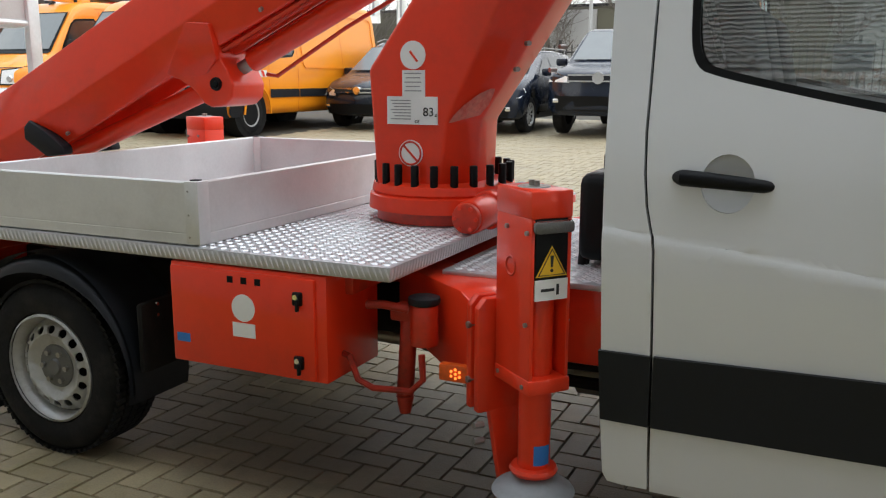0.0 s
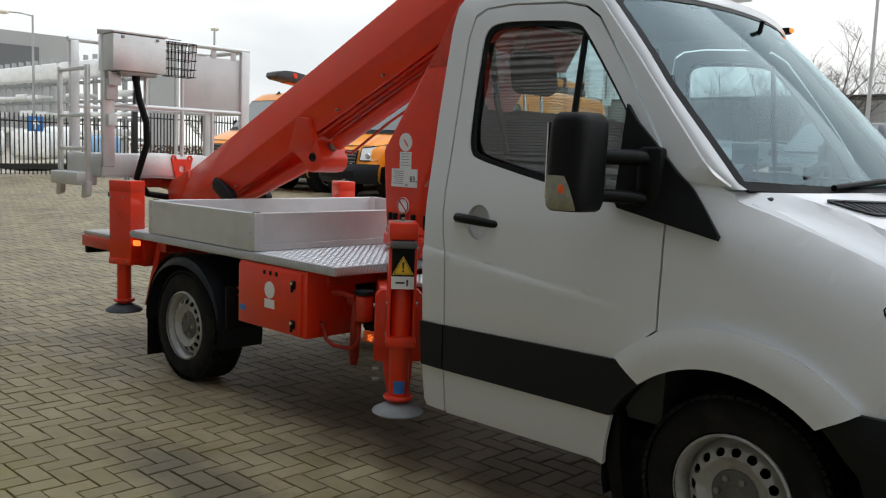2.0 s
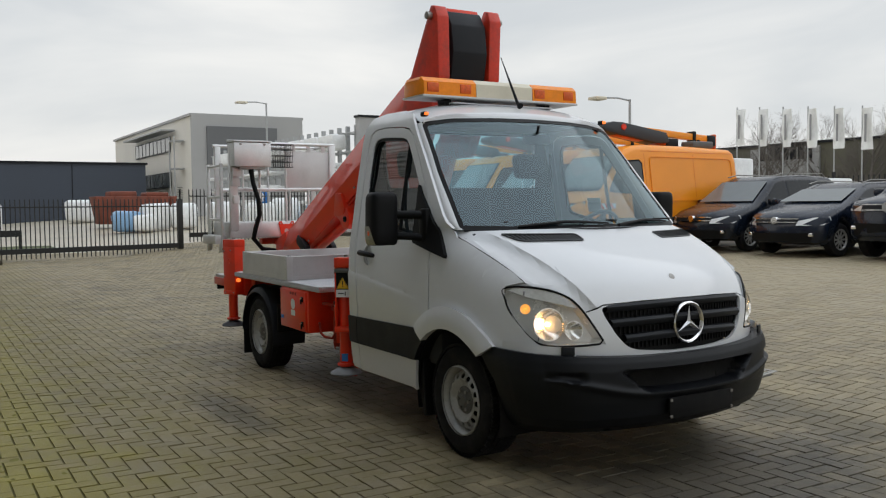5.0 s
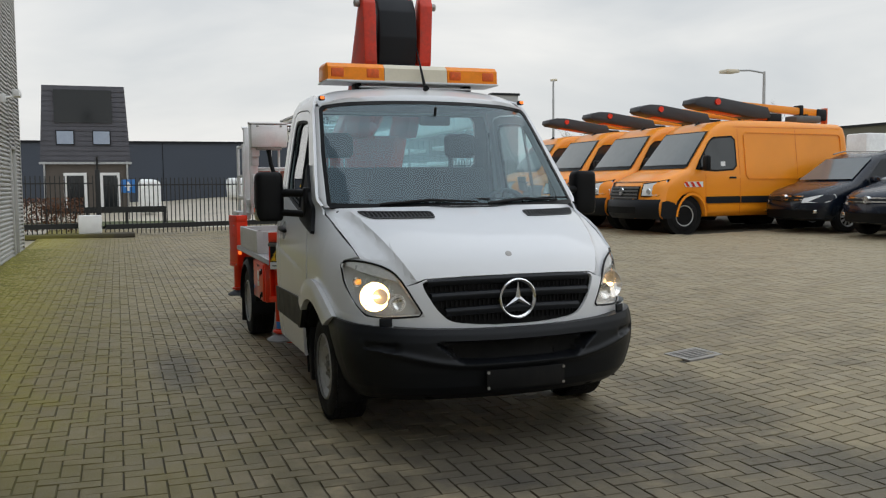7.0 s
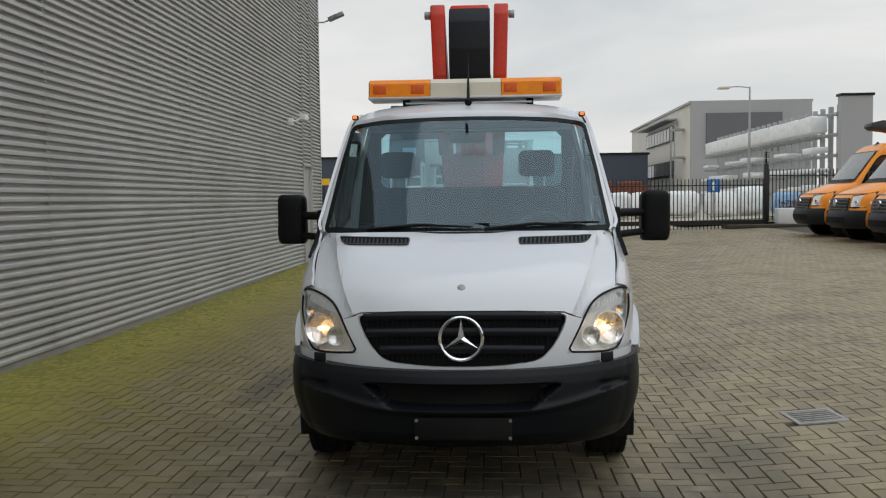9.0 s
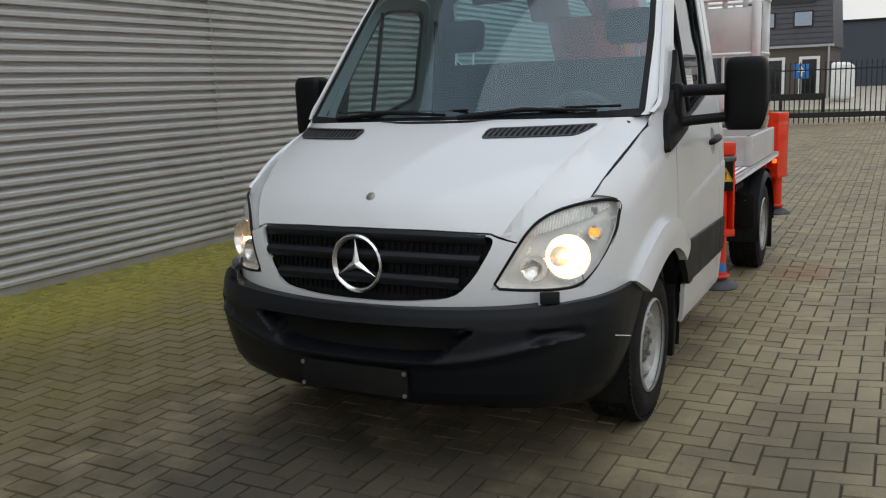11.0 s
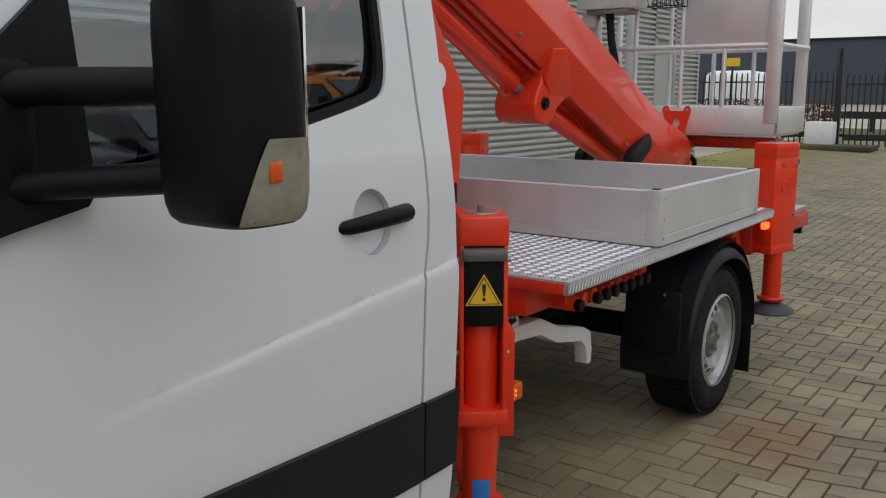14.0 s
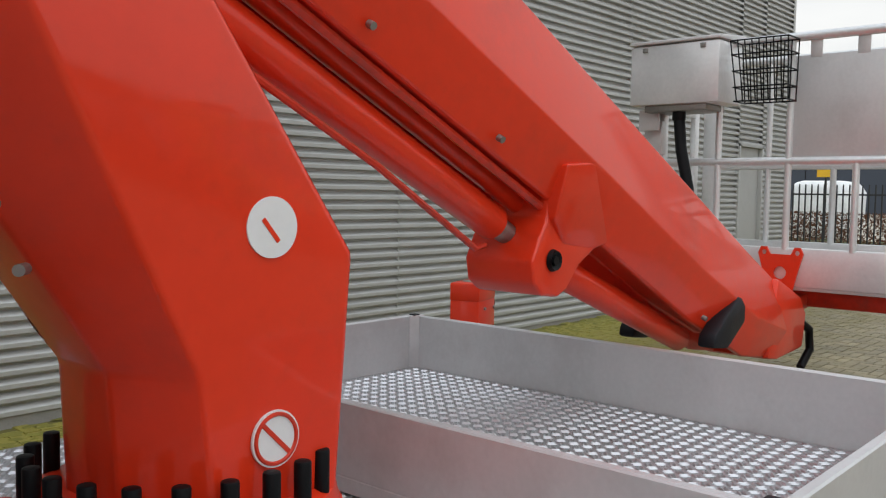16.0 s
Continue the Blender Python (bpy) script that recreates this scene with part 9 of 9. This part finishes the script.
for k in range(7):
    x, y = -41.3 + 2.05 * k, 50.0
    z1 = 8.5 - 0.18 * k
    fl = thing("banner_flag", "white vertical banner on a pole", "flag", group="banner flags", at=(x, y, 0.6))
    part("pole", Shape().cyl((x, y, 0.5), (x, y, z1 + 0.2), 0.05, seg=10), M_GALV, fl)
    rows = [[(x + 0.06 + 0.75 * q, y - 0.12 + 0.10 * math.sin(3 * q + 0.8 * j + k), z1 - 2.7 + 2.7 * j / 6) for q in (0, 0.25, 0.5, 0.75, 1)] for j in range(7)]
    cl = part("banner", Shape().grid(rows), M_WRAP, fl)
    part("banner_print", Shape().box((x + 0.42, y - 0.30, z1 - 1.3), (0.16, 0.01, 1.8)), M_GREYINK, cl)
# white trailers and boxes behind the vans
for x, y, sx, sy, sz in ((-13.5, 20.5, 2.2, 1.6, 1.2), (-10.5, 21.0, 3.0, 1.6, 0.9), (-15.2, 19.2, 0.8, 0.9, 1.9)):
    hull("white_crate", Shape().box((x, y, ground_z(x, y) + 0.45 + sz / 2), (sx, sy, sz), 0.06).box((x, y, ground_z(x, y) + 0.25), (sx * 0.8, sy * 0.8, 0.5)), M_WRAP, "pale machine crate standing behind the vans", "crate", group="pale crates")
ys_ = thing("yellow_sign", "small yellow-orange notice on the fence", "sign", group="yellow notices", at=(-24.2, -5.1, 0.2))
part("notice", Shape().box((-21.5, -5.05, 2.16), (0.02, 0.36, 0.2)), M_YELLOW, ys_)
part("notice_post", Shape().box((-21.53, -5.05, 1.2), (0.04, 0.04, 2.1)), M_FENCE, ys_)


# bare winter trees
def bare_tree(seed, height):
    r = random.Random(seed)
    tr = thing("bare_tree", "tall bare winter tree with fine spreading twigs", "tree", group="bare trees")
    trunk, limb, twig = Shape(), Shape(), Shape()

    def grow(p, d, ln, rad, level):
        pts, rr = [p.copy()], [rad]
        q, dd = p.copy(), d.copy()
        n = 4 if level < 2 else 3
        for k in range(n):
            dd = (dd + Vector((r.gauss(0, 0.12), r.gauss(0, 0.12), r.gauss(0.03, 0.08)))).normalized()
            q = q + dd * ln / n
            pts.append(q.copy())
            rr.append(rad * (1 - 0.5 * (k + 1) / n))
        (trunk if level == 0 else limb if level < 3 else twig).pipe(pts, rr, (8, 6, 5, 3, 3)[level])
        if level >= 4:
            return
        kids = (10, 7, 6, 6)[level]
        for k in range(kids):
            f = 0.30 + 0.70 * (k + r.random()) / kids if level == 0 else 0.25 + 0.75 * (k + r.random()) / kids
            i = min(n - 1, int(f * n))
            base = pts[i].lerp(pts[i + 1], f * n - i)
            side = Vector((r.gauss(0, 1), r.gauss(0, 1), r.gauss(0.15, 0.5))).normalized()
            grow(base, (dd * 0.6 + side * 0.75 + Vector((0, 0, 0.15))).normalized(), ln * (r.uniform(0.55, 0.75) if level == 0 else r.uniform(0.38, 0.55)), rr[i] * (0.44 if level == 0 else 0.54), level + 1)

    grow(Vector((0, 0, 0)), Vector((0, 0, 1)), height * 0.55, height * 0.017, 0)
    part("trunk", trunk, M_BARK, tr)
    part("limb", limb, M_BARK, tr)
    tagged(part("crown", twig, M_BARK, tr), kind="stuff")
    return tr


trees = [bare_tree(21, 11.0), bare_tree(34, 12.0), bare_tree(55, 9.5)]
spots = [(1, 58, 1.0), (-5, 56, 1.0), (-10, 57, 1.0), (-40, 54, 1.0), (-35.5, 57, 1.05), (-31, 55, 0.95), (-27, 58, 1.1), (-23.5, 55, 1.0), (-19.5, 57, 1.05), (-15, 55, 0.95), (-45, 58, 1.1), (-51, 56, 0.95), (8, 56, 1.0), (-58, 52, 1.0), (-98, 24, 1.0), (-66, 46, 0.9), (-72, 40, 0.85), (15, 50, 1.0), (24, 44, 1.1), (34, 40, 1.0), (-38, 60, 1.1), (-33, 62, 1.15), (-29, 60, 1.0), (-25, 62, 1.2), (-21.5, 60, 1.05), (-17, 62, 1.15), (-12.5, 60, 1.1), (-8, 62, 1.15), (-2, 60, 1.1), (-48, 60, 1.1), (-42.5, 62, 1.05)]
for k, (x, y, sc) in enumerate(spots):
    size = 1.0 if k < 3 else sc * (0.72 if x < -22 else 0.95)
    m = Matrix.Translation((x, y, 0.5)) @ pose(0, 0, 0, 0, 0, 67 * k) @ Matrix.Diagonal((size, size, size, 1))
    t_ = trees[k % 3]
    if k < 3:
        t_.matrix_world = m
        bpy.context.view_layer.update()
    else:
        copy_thing(t_, m)


# ---- paving stones in herringbone bond ----
PW, GAP, CH = 0.105, 0.006, 0.003
paving = hull("paving", Shape().grid([[(x, y, ground_z(x, y) - 0.010) for y in [-4.3 + 0.25 * k for k in range(90)]] for x in [-26 + 1.0 * k for k in range(41)]]), M_JOINT, "brown-grey concrete block paving in herringbone bond, mossy by the wall", kind="structure")
rng = random.Random(2)
verts, faces = [], []
near = []
i0, i1, j0, j1 = int(-26 / PW), int(13 / PW), int(-4.27 / PW), int(16 / PW)
cd, sd = 0.62, 2.33
for i in range(i0, i1):
    for j in range(j0, j1):
        q = (i - j) % 4
        if q == 0:
            x0, x1, y0, y1 = i * PW, (i + 2) * PW, j * PW, (j + 1) * PW
        elif q == 2:
            x0, x1, y0, y1 = i * PW, (i + 1) * PW, (j - 1) * PW, (j + 1) * PW
        else:
            continue
        cx, cy = (x0 + x1) / 2, (y0 + y1) / 2
        if abs(cx + cd) < 0.17 and abs(cy - sd) < 0.17:
            continue
        if cx < -10 and cy > 9:
            continue
        if -3.1 < cx < 0.1 and -2.95 < cy < -1.0:
            near.append((cx, cy, q))
            continue
        dz = rng.uniform(-0.0018, 0.0018)
        tx, ty = rng.gauss(0, 0.006), rng.gauss(0, 0.006)
        b = len(verts)
        a0, a1, c0, c1 = x0 + GAP / 2, x1 - GAP / 2, y0 + GAP / 2, y1 - GAP / 2
        for x, y in ((a0, c0), (a1, c0), (a1, c1), (a0, c1)):
            verts.append((x, y, ground_z(x, y) - 0.014))
        for x, y in ((a0 + CH, c0 + CH), (a1 - CH, c0 + CH), (a1 - CH, c1 - CH), (a0 + CH, c1 - CH)):
            verts.append((x, y, ground_z(x, y) + dz + tx * (x - cx) + ty * (y - cy)))
        faces.append((b + 4, b + 5, b + 6, b + 7))
        for k in range(4):
            faces.append((b + k, b + (k + 1) % 4, b + 4 + (k + 1) % 4, b + 4 + k))
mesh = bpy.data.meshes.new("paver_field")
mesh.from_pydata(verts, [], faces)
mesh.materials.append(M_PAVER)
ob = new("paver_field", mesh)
ob.parent = paving
ob["kind"] = "stuff"
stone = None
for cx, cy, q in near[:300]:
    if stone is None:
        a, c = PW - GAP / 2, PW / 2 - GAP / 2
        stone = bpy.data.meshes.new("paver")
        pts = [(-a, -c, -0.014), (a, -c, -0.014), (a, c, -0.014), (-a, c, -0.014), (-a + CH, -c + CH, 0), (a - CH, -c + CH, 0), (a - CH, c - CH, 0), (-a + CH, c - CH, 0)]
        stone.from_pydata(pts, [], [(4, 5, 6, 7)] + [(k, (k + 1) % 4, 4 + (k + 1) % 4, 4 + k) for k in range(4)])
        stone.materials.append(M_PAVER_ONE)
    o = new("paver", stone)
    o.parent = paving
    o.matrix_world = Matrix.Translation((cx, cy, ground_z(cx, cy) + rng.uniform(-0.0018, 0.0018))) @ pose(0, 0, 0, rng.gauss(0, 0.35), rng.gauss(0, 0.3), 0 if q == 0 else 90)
